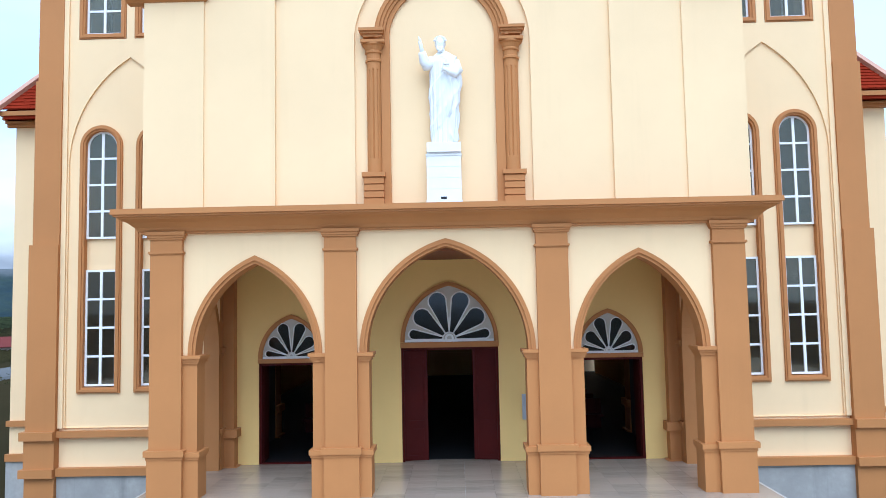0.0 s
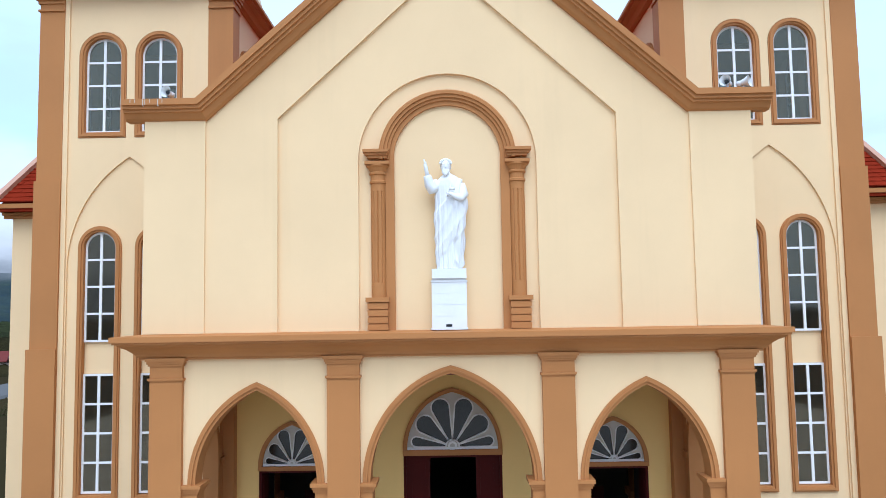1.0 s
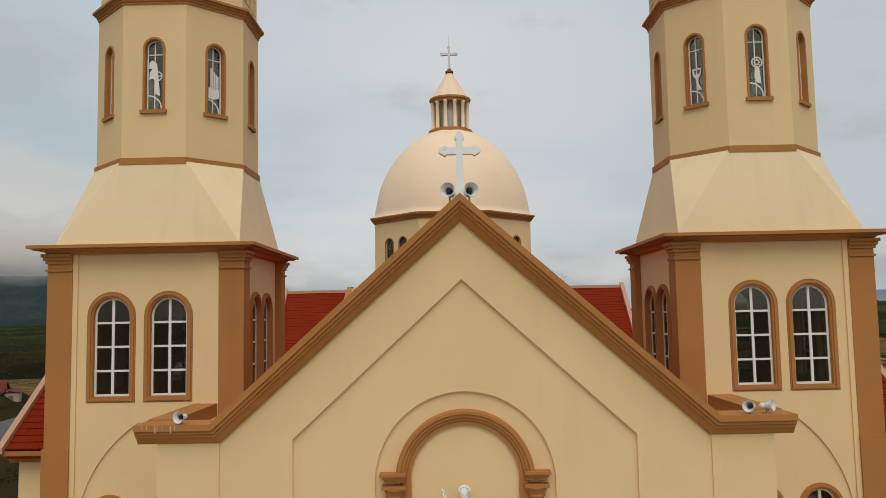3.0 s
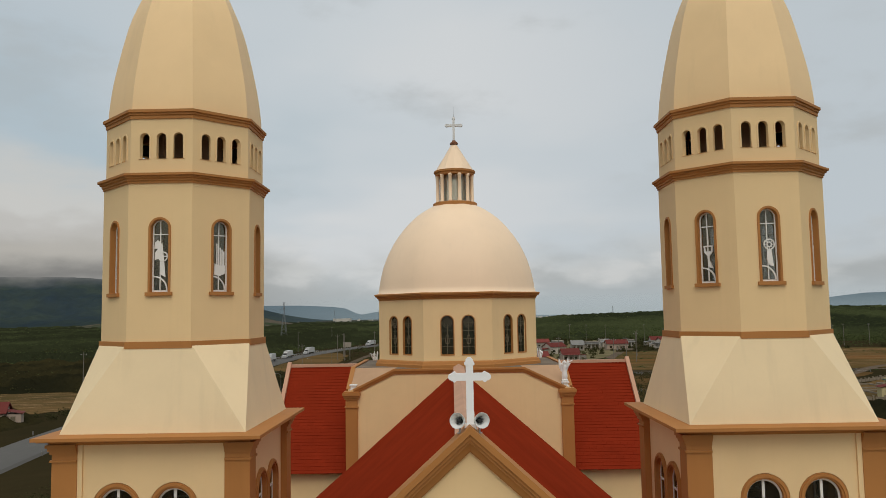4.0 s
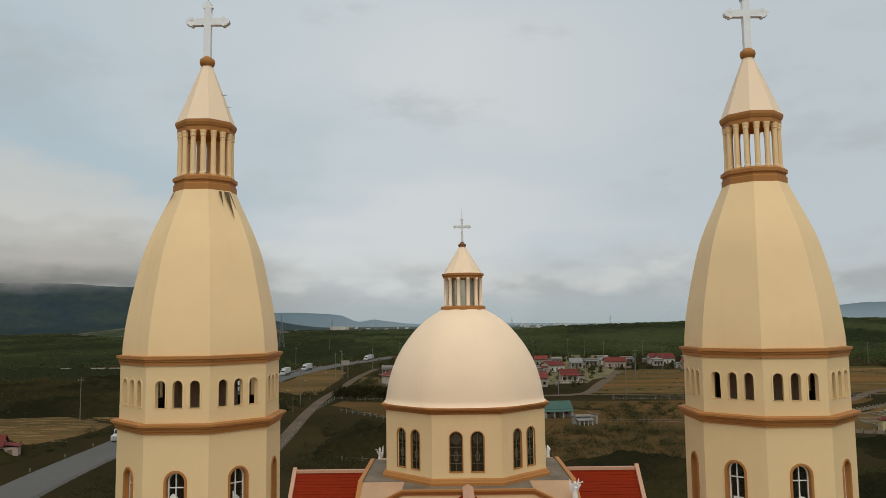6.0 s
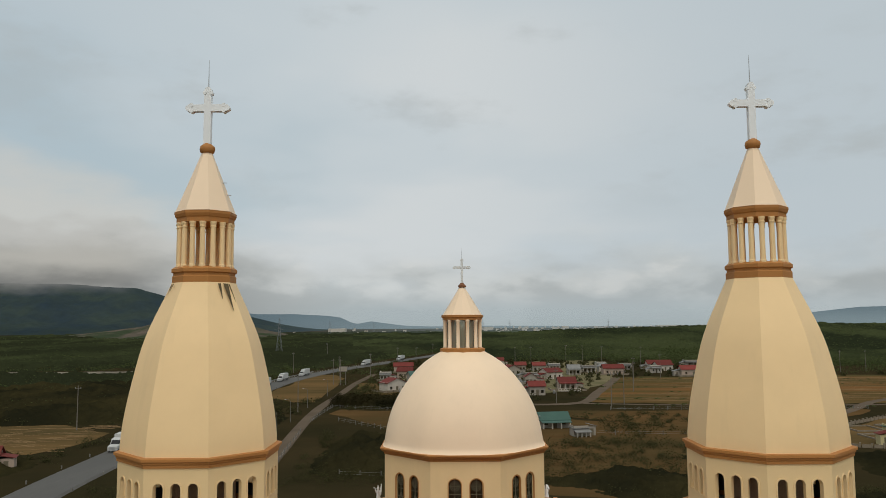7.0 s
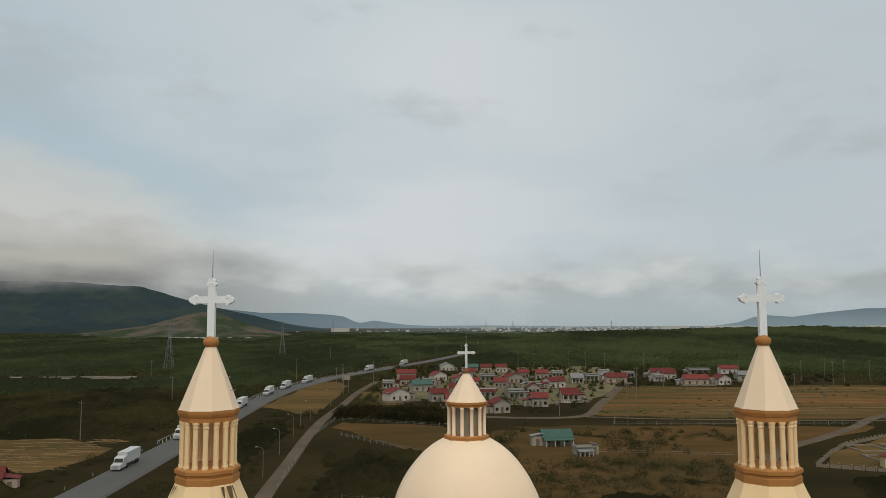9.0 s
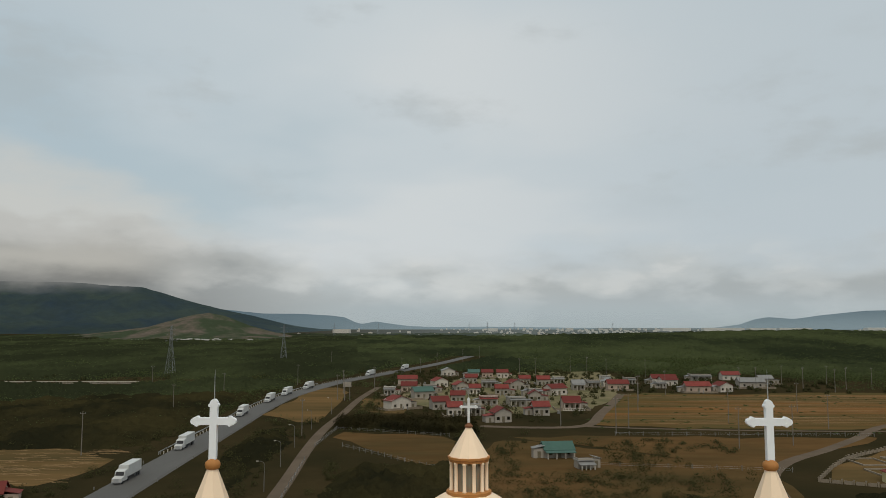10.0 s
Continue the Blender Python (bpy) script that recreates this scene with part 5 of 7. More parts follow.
# ---- crossing block, transepts, dome ----
DY = 33.45
HB = 6.15
cr = thing("crossing", (0, DY, 0), "peach crossing block with sloped shoulders below the dome", "church crossing", kind="structure")
zc0, zc1, xs = 14.22, 15.33, 3.62
for k in range(4):
    m = Matrix.Translation((0, DY, 0)) @ Matrix.Rotation(radians(90 * k), 4, "Z")
    bm = bmesh.new()
    slab(bm, [(-HB, 0), (-HB, zc0), (-xs, zc1), (xs, zc1), (HB, zc0), (HB, 0)], [], -HB, -HB + 0.3, facing_front)
    part("wall", bm, CREAM, cr, m=m)
    bm = bmesh.new()
    sweep(bm, [(-HB + 0.3, zc0 + 0.10), (-xs, zc1 + 0.06), (xs, zc1 + 0.06), (HB - 0.3, zc0 + 0.10)], [(0.24, -HB + 0.05), (0.24, -HB - 0.05), (0.14, -HB - 0.09), (0.06, -HB - 0.14), (-0.04, -HB - 0.14), (-0.04, -HB + 0.12)], facing_front)
    part("sloped_coping", bm, BROWN, cr, m=m)
    bm = bmesh.new()
    v = [bm.verts.new(p) for p in ((-HB + 0.02, -HB + 0.02, zc0 + 0.02), (-xs, -HB + 0.1, zc1 + 0.02), (-HB + 0.1, -xs, zc1 + 0.02), (-xs, -xs, zc1 + 0.02))]
    bm.faces.new((v[0], v[1], v[2]))
    bm.faces.new((v[1], v[3], v[2]))
    part("shoulder", bm, SHOULDER, cr, m=m)
    part("terrace", boxes((-xs, xs, -HB + 0.1, -3.0, zc1 - 0.1, zc1 + 0.025)), TERRACE, cr, m=m)
    bm = boxes((-HB - 0.12, -HB + 0.54, -HB - 0.12, -HB + 0.54, 0, 14.0))
    for z0, z1, e in ((13.35, 13.42, 0.05), (13.8, 13.9, 0.05), (13.9, 14.02, 0.10), (14.02, 14.18, 0.16), (14.18, 14.24, 0.1)):
        box(bm, -HB - 0.12 - e, -HB + 0.54 + e, -HB - 0.12 - e, -HB + 0.54 + e, z0, z1)
    part("corner_pilaster", bm, BROWN, cr, m=m)
    part("corner_block", boxes((-HB + 0.08, -HB + 0.48, -HB + 0.08, -HB + 0.48, 14.24, 14.36), (-HB + 0.13, -HB + 0.43, -HB + 0.13, -HB + 0.43, 14.36, 14.52), (-HB + 0.07, -HB + 0.49, -HB + 0.07, -HB + 0.49, 14.52, 14.6)), MARBLE, cr, "white stone block", m=m)
part("terrace_middle", boxes((-xs, xs, DY - 3, DY + 3, zc1 - 0.1, zc1 + 0.02)), TERRACE, cr)


def angel(x, y, z, turn):
    """A small winged figure holding up a trumpet, as one plain mesh."""
    bm = turned(bmesh.new(), 0, 0, [(0.17, 0), (0.19, 0.06), (0.14, 0.1), (0.16, 0.3), (0.12, 0.62), (0.135, 0.8), (0.08, 0.9), (0.05, 0.94)], 14)
    turned(bm, 0, -0.02, [(0.02, 0.92), (0.075, 0.96), (0.09, 1.03), (0.07, 1.11), (0.02, 1.14)], 12)
    for s in (-1, 1):
        w = [(s * 0.06, 0.62), (s * 0.14, 0.95), (s * 0.26, 1.28), (s * 0.30, 1.05), (s * 0.27, 0.75), (s * 0.16, 0.5)]
        slab(bm, w, [], 0.08, 0.13, facing_front)
    slab(bm, [(0.10, 0.80), (0.30, 1.0), (0.33, 0.96), (0.13, 0.72)], [], -0.12, -0.04, facing_front)
    slab(bm, [(-0.10, 0.80), (-0.22, 0.95), (-0.10, 1.08), (-0.07, 1.04), (-0.15, 0.95), (-0.08, 0.86)], [], -0.14, -0.06, facing_front)
    slab(bm, [(0.02, 1.02), (0.42, 1.16), (0.44, 1.10), (0.02, 0.99)], [], -0.16, -0.12, facing_front)
    m = Matrix.Translation((x, y, z)) @ Matrix.Rotation(radians(turn), 4, "Z")
    single("angel_statue", bm, MARBLE, "small white winged statue with a trumpet on the pilaster top", "statue", "corner angels", m=m)


q = HB - 0.28
angel(q, DY - q, 14.6, 10)
angel(q, DY + q, 14.6, 100)
angel(-q, DY + q, 14.6, 250)

for s in (-1, 1):
    tr = thing("transept", (s * 8.5, DY, 0), "cream transept with a red tiled pitched roof", "church transept", "transepts")
    x0, x1 = sorted((s * 6.1, s * 10.5))
    part("wall", boxes((x0, x1, 28.35, 39.5, 0, 9.97)), CREAM, tr)
    bm = bmesh.new()
    slab(bm, [(28.35, 9.97), (33.6, 15.1), (39.5, 9.97)], [], min(s * 10.2, s * 10.5), max(s * 10.2, s * 10.5), lambda u, v, w: Vector((w, u, v)))
    part("gable_end", bm, CREAM, tr)
    bm = bmesh.new()
    slab(bm, [(27.95, 9.73), (33.6, 15.22), (39.9, 9.1), (39.6, 9.0), (33.6, 14.9), (28.2, 9.63)], [], min(s * 6.1, s * 10.6), max(s * 6.1, s * 10.6), lambda u, v, w: Vector((w, u, v)))
    part("roof_body", bm, ROOFRED, tr)
    bm = bmesh.new()
    tile_course_roof(bm, min(s * 6.15, s * 10.6), max(s * 6.15, s * 10.6), 27.86, 9.70, 33.6, 15.27, 0.23, 0.40, 11 + s, 0.022)
    part("roof_tiles", bm, TILE, tr, "red roof tiles in level courses")
    bm = bmesh.new()
    slab(bm, [(27.66, 9.49), (27.66, 9.79), (33.6, 15.55), (40.2, 9.15), (40.2, 8.85), (33.6, 15.2)], [], min(s * 10.58, s * 10.82), max(s * 10.58, s * 10.82), lambda u, v, w: Vector((w, u, v)))
    part("verge", bm, RIDGE, tr)
    part("ridge_cap", boxes((min(s * 6.1, s * 10.6), max(s * 6.1, s * 10.6), 33.46, 33.74, 15.2, 15.38)), RIDGE, tr)

dome = thing("dome", (0, DY, 15.3), "peach eight-sided dome on a windowed drum with a small lantern", "church dome")
R = 5.17
ap, side = R * math.cos(math.pi / 8), R * math.sin(math.pi / 8)
for i in range(8):
    m = Matrix.Translation((0, DY, 0)) @ Matrix.Rotation(radians(45 * i), 4, "Z") @ Matrix.Translation((0, -ap, 0))
    bm = bmesh.new()
    slab(bm, [(-side, 15.33), (-side, 19.45), (side, 19.45), (side, 15.33)], [arch(x, 0.36, 16.10, 18.32 - 0.36) for x in (-0.61, 0.61)], 0.0, 0.3, lambda u, v, w: Vector((u * (1 - w / ap), w, v)))
    part("drum_wall", bm, CREAM, dome, m=m)
    for x in (-0.61, 0.61):
        if ("dw", 0) not in MESHES:
            bm = bmesh.new()
            slab(bm, arch(0, 0.405, 16.055, 18.32 - 0.36), [arch(0, 0.35, 16.11, 18.32 - 0.36)], -0.025, 0.14, facing_front)
            MESHES[("dw", 0)] = mesh_from(bm, "window", BROWN)
            bm = bmesh.new()
            slab(bm, arch(0, 0.36, 16.1, 18.32 - 0.36), [], 0.10, 0.106, facing_front)
            MESHES[("dw", 1)] = mesh_from(bm, "pane", STAINED)
            bm = boxes((-0.015, 0.015, 0.07, 0.1, 16.12, 18.28), *[(-0.34, 0.34, 0.075, 0.1, 16.1 + k * 0.45 - 0.012, 16.1 + k * 0.45 + 0.012) for k in range(1, 5)])
            for rr in (0.18, 0.27):
                pts = [(rr * math.cos(a * math.pi / 8), 17.9 + rr * math.sin(a * math.pi / 8)) for a in range(16)]
                inn = [((rr - 0.025) * math.cos(a * math.pi / 8), 17.9 + (rr - 0.025) * math.sin(a * math.pi / 8)) for a in range(16)]
                slab(bm, pts, [inn], 0.08, 0.1, facing_front)
            pts = [(-0.09, 16.7), (-0.13, 16.9), (-0.07, 17.2), (0.07, 17.2), (0.13, 16.9), (0.09, 16.7)]
            slab(bm, pts, [[(p * 0.7, 16.95 + (z - 16.95) * 0.8) for p, z in pts]], 0.08, 0.1, facing_front)
            MESHES[("dw", 2)] = mesh_from(bm, "lead_lattice", LEAD)
        mm = m @ Matrix.Translation((x, 0, 0))
        w = part("window", MESHES[("dw", 0)], None, dome, m=mm)
        part("pane", MESHES[("dw", 1)], None, w, "dark stained glass", m=mm)
        part("lead_lattice", MESHES[("dw", 2)], None, w, m=mm)
for nm, prof in (("drum_base_moulding", [(-0.2, 15.34), (0.22, 15.34), (0.22, 15.52), (0.16, 15.56), (0.12, 15.68), (0.02, 15.74), (-0.2, 15.74)]),
                 ("dome_cornice", [(-0.2, 19.28), (0.03, 19.28), (0.05, 19.38), (0.12, 19.42), (0.12, 19.47), (0.22, 19.50), (0.24, 19.58), (0.27, 19.58), (0.27, 19.66), (-0.2, 19.72)])):
    bm = bmesh.new()
    sweep(bm, octagon(R, 22.5, 0, DY), prof, level, True)
    part(nm, bm, BROWN, dome)
ctrl = [(5.42, 19.66), (5.32, 19.72), (5.26, 20.0), (5.14, 20.66), (4.94, 21.4), (4.64, 22.14), (4.24, 22.85), (3.76, 23.5), (3.22, 24.1), (2.64, 24.6), (2.1, 24.95), (1.6, 25.22), (1.3, 25.36)]
part("dome_shell", shell(bmesh.new(), 0, DY, ctrl, 0.27), PEACH, dome, smooth=True)
part("lantern_base", turned(bmesh.new(), 0, DY, [(1.36, 25.22), (1.42, 25.24), (1.42, 25.46), (1.34, 25.50), (1.2, 25.52)], 16), BROWN, dome)
lc = mesh_from(turned(bmesh.new(), 0, 0, [(0.135, 0), (0.135, 0.07), (0.115, 0.09), (0.11, 1.62), (0.135, 1.66), (0.135, 1.78)], 10), "lantern_column", PEACH, True)
for i in range(12):
    a = 2 * math.pi * (i + 0.5) / 12
    part("lantern_column", lc, None, dome, m=Matrix.Translation((1.14 * math.sin(a), DY - 1.14 * math.cos(a), 25.5)))
part("lantern_glass", turned(bmesh.new(), 0, DY, [(0.98, 25.5), (0.98, 27.27)], 12, 0, cap=False), PALEGLASS, dome, "pale lantern glass").visible_shadow = False
part("lantern_ring", turned(bmesh.new(), 0, DY, [(1.1, 27.24), (1.26, 27.26), (1.26, 27.38), (1.34, 27.44), (1.34, 27.56), (1.1, 27.6)], 16), BROWN, dome)
part("lantern_cone", turned(bmesh.new(), 0, DY, [(1.26, 27.56), (1.22, 27.62), (0.16, 29.36)], 12), PEACH, dome)
part("cross_base", turned(bmesh.new(), 0, DY, [(0.2, 29.32), (0.26, 29.34), (0.26, 29.44), (0.14, 29.54), (0.1, 29.62)], 14), TERRA, dome)
dc = cross_bm(bmesh.new(), 0, DY, 29.6, 31.2, 30.60, 0.60, 0.15, 0.15)
part("cross", dc, HORN, dome, "pale grey metal trefoil cross")
part("lightning_rod", turned(bmesh.new(), 0, DY, [(0.015, 31.1), (0.004, 31.9)], 6), METAL, dome)

# ---- ground ----
GZ = -5.0


def ground_z(x, y):
    t = min(1, max(0, (y - 48) / 70))
    side = min(1, max(0, (abs(x) - 22) / 40))
    t = max(t, side * min(1, max(0, (y - 10) / 60)))
    z = GZ * t * t * (3 - 2 * t)
    if y > 640 and x > 0:
        # a long wooded rise beyond the village
        lift = float(np.interp(x / (y + 16), (0.07, 0.14, 0.3, 0.45, 0.56, 1.0), (0, 10, 16, 20, 18, 14)))
        u = min(1, (y - 640) / 660) if y < 1300 else max(0, 1 - (y - 1300) / 800)
        z += lift * u * u * (3 - 2 * u)
    return z


bm = bmesh.new()
ys = [-4800, -1000, -300, -100, -40, -20, 0, 10, 20, 30, 40, 50, 60, 70, 80, 90, 100, 110, 120, 140, 200, 300, 500, 640, 720, 800, 880, 960, 1040, 1120, 1200, 1260, 1300, 1340, 1420, 1520, 1640, 1760, 1900, 2100, 3000, 4900]
xs2 = [-4900, -2500, -1000, -400, -200, -120, -80, -62, -52, -42, -32, -22, -10, 10, 22, 32, 42, 52, 62, 80, 120, 160, 200, 260, 320, 380, 440, 500, 560, 620, 680, 760, 840, 1000, 1300, 1700, 2500, 4900]
grid = [[bm.verts.new((x, y, ground_z(x, y))) for x in xs2] for y in ys]
for a, b in zip(grid, grid[1:]):
    for i in range(len(xs2) - 1):
        bm.faces.new((a[i], a[i + 1], b[i + 1], b[i]))
single("ground", bm, SCRUBLAND, "dark olive and brown scrubland", "ground", kind="structure")
# added out of view: pale ground that bounces light into the porch
single("forecourt", boxes((-26, 26, -46, -2.6, -0.2, 0.03)), BOUNCE_GROUND, "unseen pale ground added to bounce light into the porch", "paving", kind="structure")


def ribbon(line, half, up, drop=0.4):
    """A strip along a line that rests on the ground, with sloping edges."""
    bm = bmesh.new()
    rows = []
    for i, p in enumerate(line):
        d = (line[min(i + 1, len(line) - 1)] - line[max(i - 1, 0)]).normalized()
        n = Vector((d.y, -d.x))
        row = []
        for o, dz in ((-half - drop, -0.3), (-half, up), (0, up + 0.03), (half, up), (half + drop, -0.3)):
            q = p + n * o
            row.append(bm.verts.new((q.x, q.y, ground_z(p.x, p.y) + dz)))
        rows.append(row)
    for a, b in zip(rows, rows[1:]):
        for k in range(4):
            bm.faces.new((a[k], a[k + 1], b[k + 1], b[k]))
    return bm


ROAD = spline([(-56, -60), (-66, 30), (-74, 90), (-79.5, 135), (-82, 175), (-84, 210), (-86, 250), (-88.5, 300), (-91, 350), (-91, 410), (-85, 465), (-76, 515), (-51, 605), (-14, 740), (20, 900)], 8)
LANE = spline([(-36, 110), (-41, 150), (-44, 190), (-47.5, 235), (-49.8, 280), (-49.6, 330), (-50, 400), (-47, 470)], 6)
single("road", ribbon(ROAD, 4.9, 0.35, 1.2), ASPHALT, "grey asphalt highway on a low bank", "road", kind="structure")
single("dirt_lane", ribbon(LANE, 1.8, 0.12), TRACK, "pale worn lane beside the fields", "lane", kind="structure")
VILLAGE_LANE = spline([(10, 292), (30, 288), (52, 294), (66, 335), (82, 385), (95, 428)], 6)
FIELD_LANE = spline([(52, 291), (90, 283), (160, 279), (260, 285)], 8)
PLOT_LANE = spline([(74, 160), (82, 190), (97, 215), (118, 236), (142, 262), (172, 296), (240, 340)], 8)
for line, w in ((VILLAGE_LANE, 2.3), (FIELD_LANE, 1.0), (PLOT_LANE, 1.9)):
    single("dirt_lane", ribbon(line, w, 0.10), TRACK, "pale dirt lane across the fields", "lane", kind="structure")


def field(name, pts, mat, label, up=0.06):
    bm = bmesh.new()
    fine = spline([*pts, pts[0]], 10)[:-1]
    rnd = random.Random(len(pts) + int(abs(pts[0][0])))
    loop = [(p.x + rnd.uniform(-1.6, 1.6), p.y + rnd.uniform(-3.0, 3.0)) for p in fine]
    slab(bm, loop, [], GZ - 0.3, GZ + up, level)
    return single(name, bm, mat, label, "field", kind="structure")


field("field", [(55, 298), (98, 428), (150, 424), (250, 430), (262, 300), (160, 284), (90, 288)], FIELD, "dry brown field with pale level strips")
field("field", [(20, 262), (58, 266), (110, 262), (150, 262), (108, 226), (80, 200), (62, 228)], FALLOW, "rusty brown fallow field behind a post fence")
field("field", [(-42, 262), (-40, 274), (-3, 262), (0, 228), (-2, 205), (-14, 214), (-30, 238)], FALLOW, "rusty brown fallow field behind a post fence")
field("field", [(-150, 236), (-128, 238), (-108, 224), (-100, 205), (-104, 180), (-120, 176), (-146, 190)], OCHRE, "ochre stubble field with pale straw strips")
field("field", [(-84, 330), (-58, 300), (-58, 350), (-60, 420), (-74, 470), (-84, 440)], OCHRE, "dry brown ground beside the highway", 0.05)
field("field", [(-44, 345), (-24, 335), (-30, 400), (-46, 400)], OCHRE, "ochre bare ground at the village edge")
field("field", [(-30, 470), (40, 600), (120, 610), (96, 440), (60, 350), (20, 335), (-20, 370)], YARD, "trodden olive ground between the village houses", 0.045)
field("field", [(2, 205), (18, 256), (60, 225), (84, 195), (74, 150), (44, 130), (8, 142)], FALLOW, "brown rough grass round a shed", 0.03)
field("field", [(95, 188), (106, 183), (127, 178), (157, 175), (153, 246), (137, 234), (119, 219), (107, 205)], OCHRE, "bare ochre earth inside a walled plot", 0.05)
field("field", [(-60, 130), (-30, 150), (30, 130), (35, 95), (-10, 85), (-45, 90)], FALLOW, "brown rough ground behind the church", -5.6)

# pale strips of straw and of bare soil lying on the fields
rnd = random.Random(3)
for (xa, xb, ya, yb, n, lo, hi, mat, lab) in ((-148, -102, 178, 234, 110, 2.5, 11, STRAW, "pale straw strips on the stubble"), (58, 245, 296, 425, 110, 18, 90, STRAW, "pale level strips of dry straw")):
    bm = bmesh.new()
    for _ in range(n):
        x, y, ln2 = rnd.uniform(xa, xb), rnd.uniform(ya, yb), rnd.uniform(lo, hi)
        if xa > 0 and x - ln2 / 2 < 60 + (y - 300) * 0.3:
            continue
        pts, k = [], 8
        up = [(x - ln2 / 2 + ln2 * i / k, y + rnd.uniform(-0.5, 0.5) + 0.5 * math.sin(i / k * math.pi)) for i in range(k + 1)]
        dn = [(a, b - 0.12 - 0.55 * math.sin(i / k * math.pi) * rnd.uniform(0.5, 1)) for i, (a, b) in enumerate(up)]
        slab(bm, up + dn[::-1], [], GZ + 0.02, GZ + 0.12, level)
    single("soil_strips", bm, mat, lab, "field strips", kind="stuff")
bm = bmesh.new()
for (x, y, w, d) in ((-300, 512, 170, 5), (-235, 500, 60, 3), (-335, 498, 70, 4), (-1000, 1760, 180, 20), (-560, 1600, 120, 6), (-430, 1590, 60, 5), (-700, 1610, 60, 5)):
    up = [(x - w / 2 + w * i / 12, y + d * rnd.uniform(0.2, 1)) for i in range(13)]
    dn = [(a, y - d * rnd.uniform(0.2, 1)) for a, b in up]
    slab(bm, up + dn[::-1], [], GZ - 0.1, GZ + 0.25, level)
single("sand_banks", bm, SAND, "pale sand banks in the scrub", "sand", kind="stuff")

bm = bmesh.new()
for _ in range(26):
    x, y, r = rnd.uniform(-690, -400), rnd.uniform(1560, 1625), rnd.uniform(4, 13)
    turned(bm, x, y, [(r, GZ - 0.3), (r * 0.8, GZ + 0.22 * r), (r * 0.35, GZ + 0.4 * r)], 9, rnd.uniform(0, 40))
single("spoil_heaps", bm, SPOIL, "pale spoil heaps at the foot of the quarried hill", "spoil heaps", kind="stuff")

# ---- distant land ----


def clear_of(x, y):
    """Whether scrub may grow here: away from roads, fields, houses and the church."""
    if abs(x) < 30 and y < 62:
        return False
    if 480 < y < 905:
        i = min(range(len(ROAD)), key=lambda j: abs(ROAD[j].y - y))
        if -14 < x - ROAD[i].x < 16 + (y - 480) * 0.05:
            return False
    for line, w in ((ROAD, 9.0), (LANE, 4.0), (VILLAGE_LANE, 4.0), (PLOT_LANE, 5.0)):
        for p in line[::2]:
            if abs(p.x - x) < w + 6 and abs(p.y - y) < w + 6 and math.hypot(p.x - x, p.y - y) < w + 3.5:
                return False
    if 12 < x < 262 and 255 < y < 430 and x > 52 + (y - 300) * 0.3:
        return False
    if -40 < x < 130 and 296 < y < 620:
        return False
    if 125 <= x < 235 and 425 < y < 560:
        return False
    if -400 < x < -205 and 468 < y < 524:
        return False
    if -44 < x < 0 and 208 < y < 272:
        return False
    if -150 < x < -99 and 176 < y < 236:
        return False
    if -84 < x < -56 and 310 < y < 470:
        return False
    if 90 < x < 160 and 172 < y < 262:
        return False
    if 18 < x < 46 and 196 < y < 236:
        return False
    if -46 < x < 34 and 84 < y < 140 and noise.noise(Vector((x * 0.04, y * 0.04, 2))) < 0.15:
        return False
    return True


def leaf_mesh(name, centre, normal, blade, rng, mat):
    """Many small leaf sprays: diamonds of half-length blade round the centres."""
    n = len(centre)
    tilt = normal + rng.normal(0, 0.24, (n, 3))
    tilt /= np.linalg.norm(tilt, axis=1)[:, None]
    e1 = np.cross(tilt, rng.normal(0, 1, (n, 3)))
    e1 *= (blade / np.linalg.norm(e1, axis=1))[:, None]
    e2 = np.cross(tilt, e1) * rng.uniform(0.55, 0.85, n)[:, None]
    co = np.stack([centre - e1, centre - e2, centre + e1, centre + e2], 1).astype(np.float32)
    me = bpy.data.meshes.new(name)
    me.vertices.add(n * 4)
    me.vertices.foreach_set("co", co.ravel())
    me.loops.add(n * 4)
    me.loops.foreach_set("vertex_index", np.arange(n * 4, dtype=np.int32))
    me.polygons.add(n)
    me.polygons.foreach_set("loop_start", np.arange(0, n * 4, 4, dtype=np.int32))
    me.update(calc_edges=True)
    me.materials.append(mat)
    return me


def tufts(name, plants, leaves, seed, blade, mat, label, category="foliage"):
    """Bushes or trees at (x, y, radius, height) as lumpy domes of leaf sprays."""
    rng = np.random.default_rng(seed)
    p = np.array([(x, y, ground_z(x, y), s, h) for x, y, s, h in plants])
    k = len(p)
    th, sn = rng.uniform(0, 2 * math.pi, (k, leaves)), rng.uniform(0.02, 1, (k, leaves))
    cs = np.sqrt(1 - sn * sn)
    nrm = np.stack([cs * np.cos(th), cs * np.sin(th), sn + 0.25], 2)
    lump = 1 + 0.22 * np.sin(3 * th + rng.uniform(0, 6, (k, 1))) * cs + 0.15 * np.sin(5 * th + 7 * sn + rng.uniform(0, 6, (k, 1)))
    rad = lump * rng.uniform(0.62, 1.05, (k, leaves))
    c = np.stack([p[:, 0:1] + p[:, 3:4] * rad * cs * np.cos(th), p[:, 1:2] + p[:, 3:4] * rad * cs * np.sin(th), p[:, 2:3] + p[:, 4:5] * rad * sn], 2)
    far = np.maximum(0.13, np.hypot(p[:, 0], p[:, 1] + 16) * blade)
    b = far[:, None] * rng.uniform(0.6, 1.4, (k, leaves))
    ob = new(name, leaf_mesh(name, c.reshape(-1, 3), nrm.reshape(-1, 3), b.ravel(), rng, mat))
    return tagged(ob, label, category, kind="stuff")


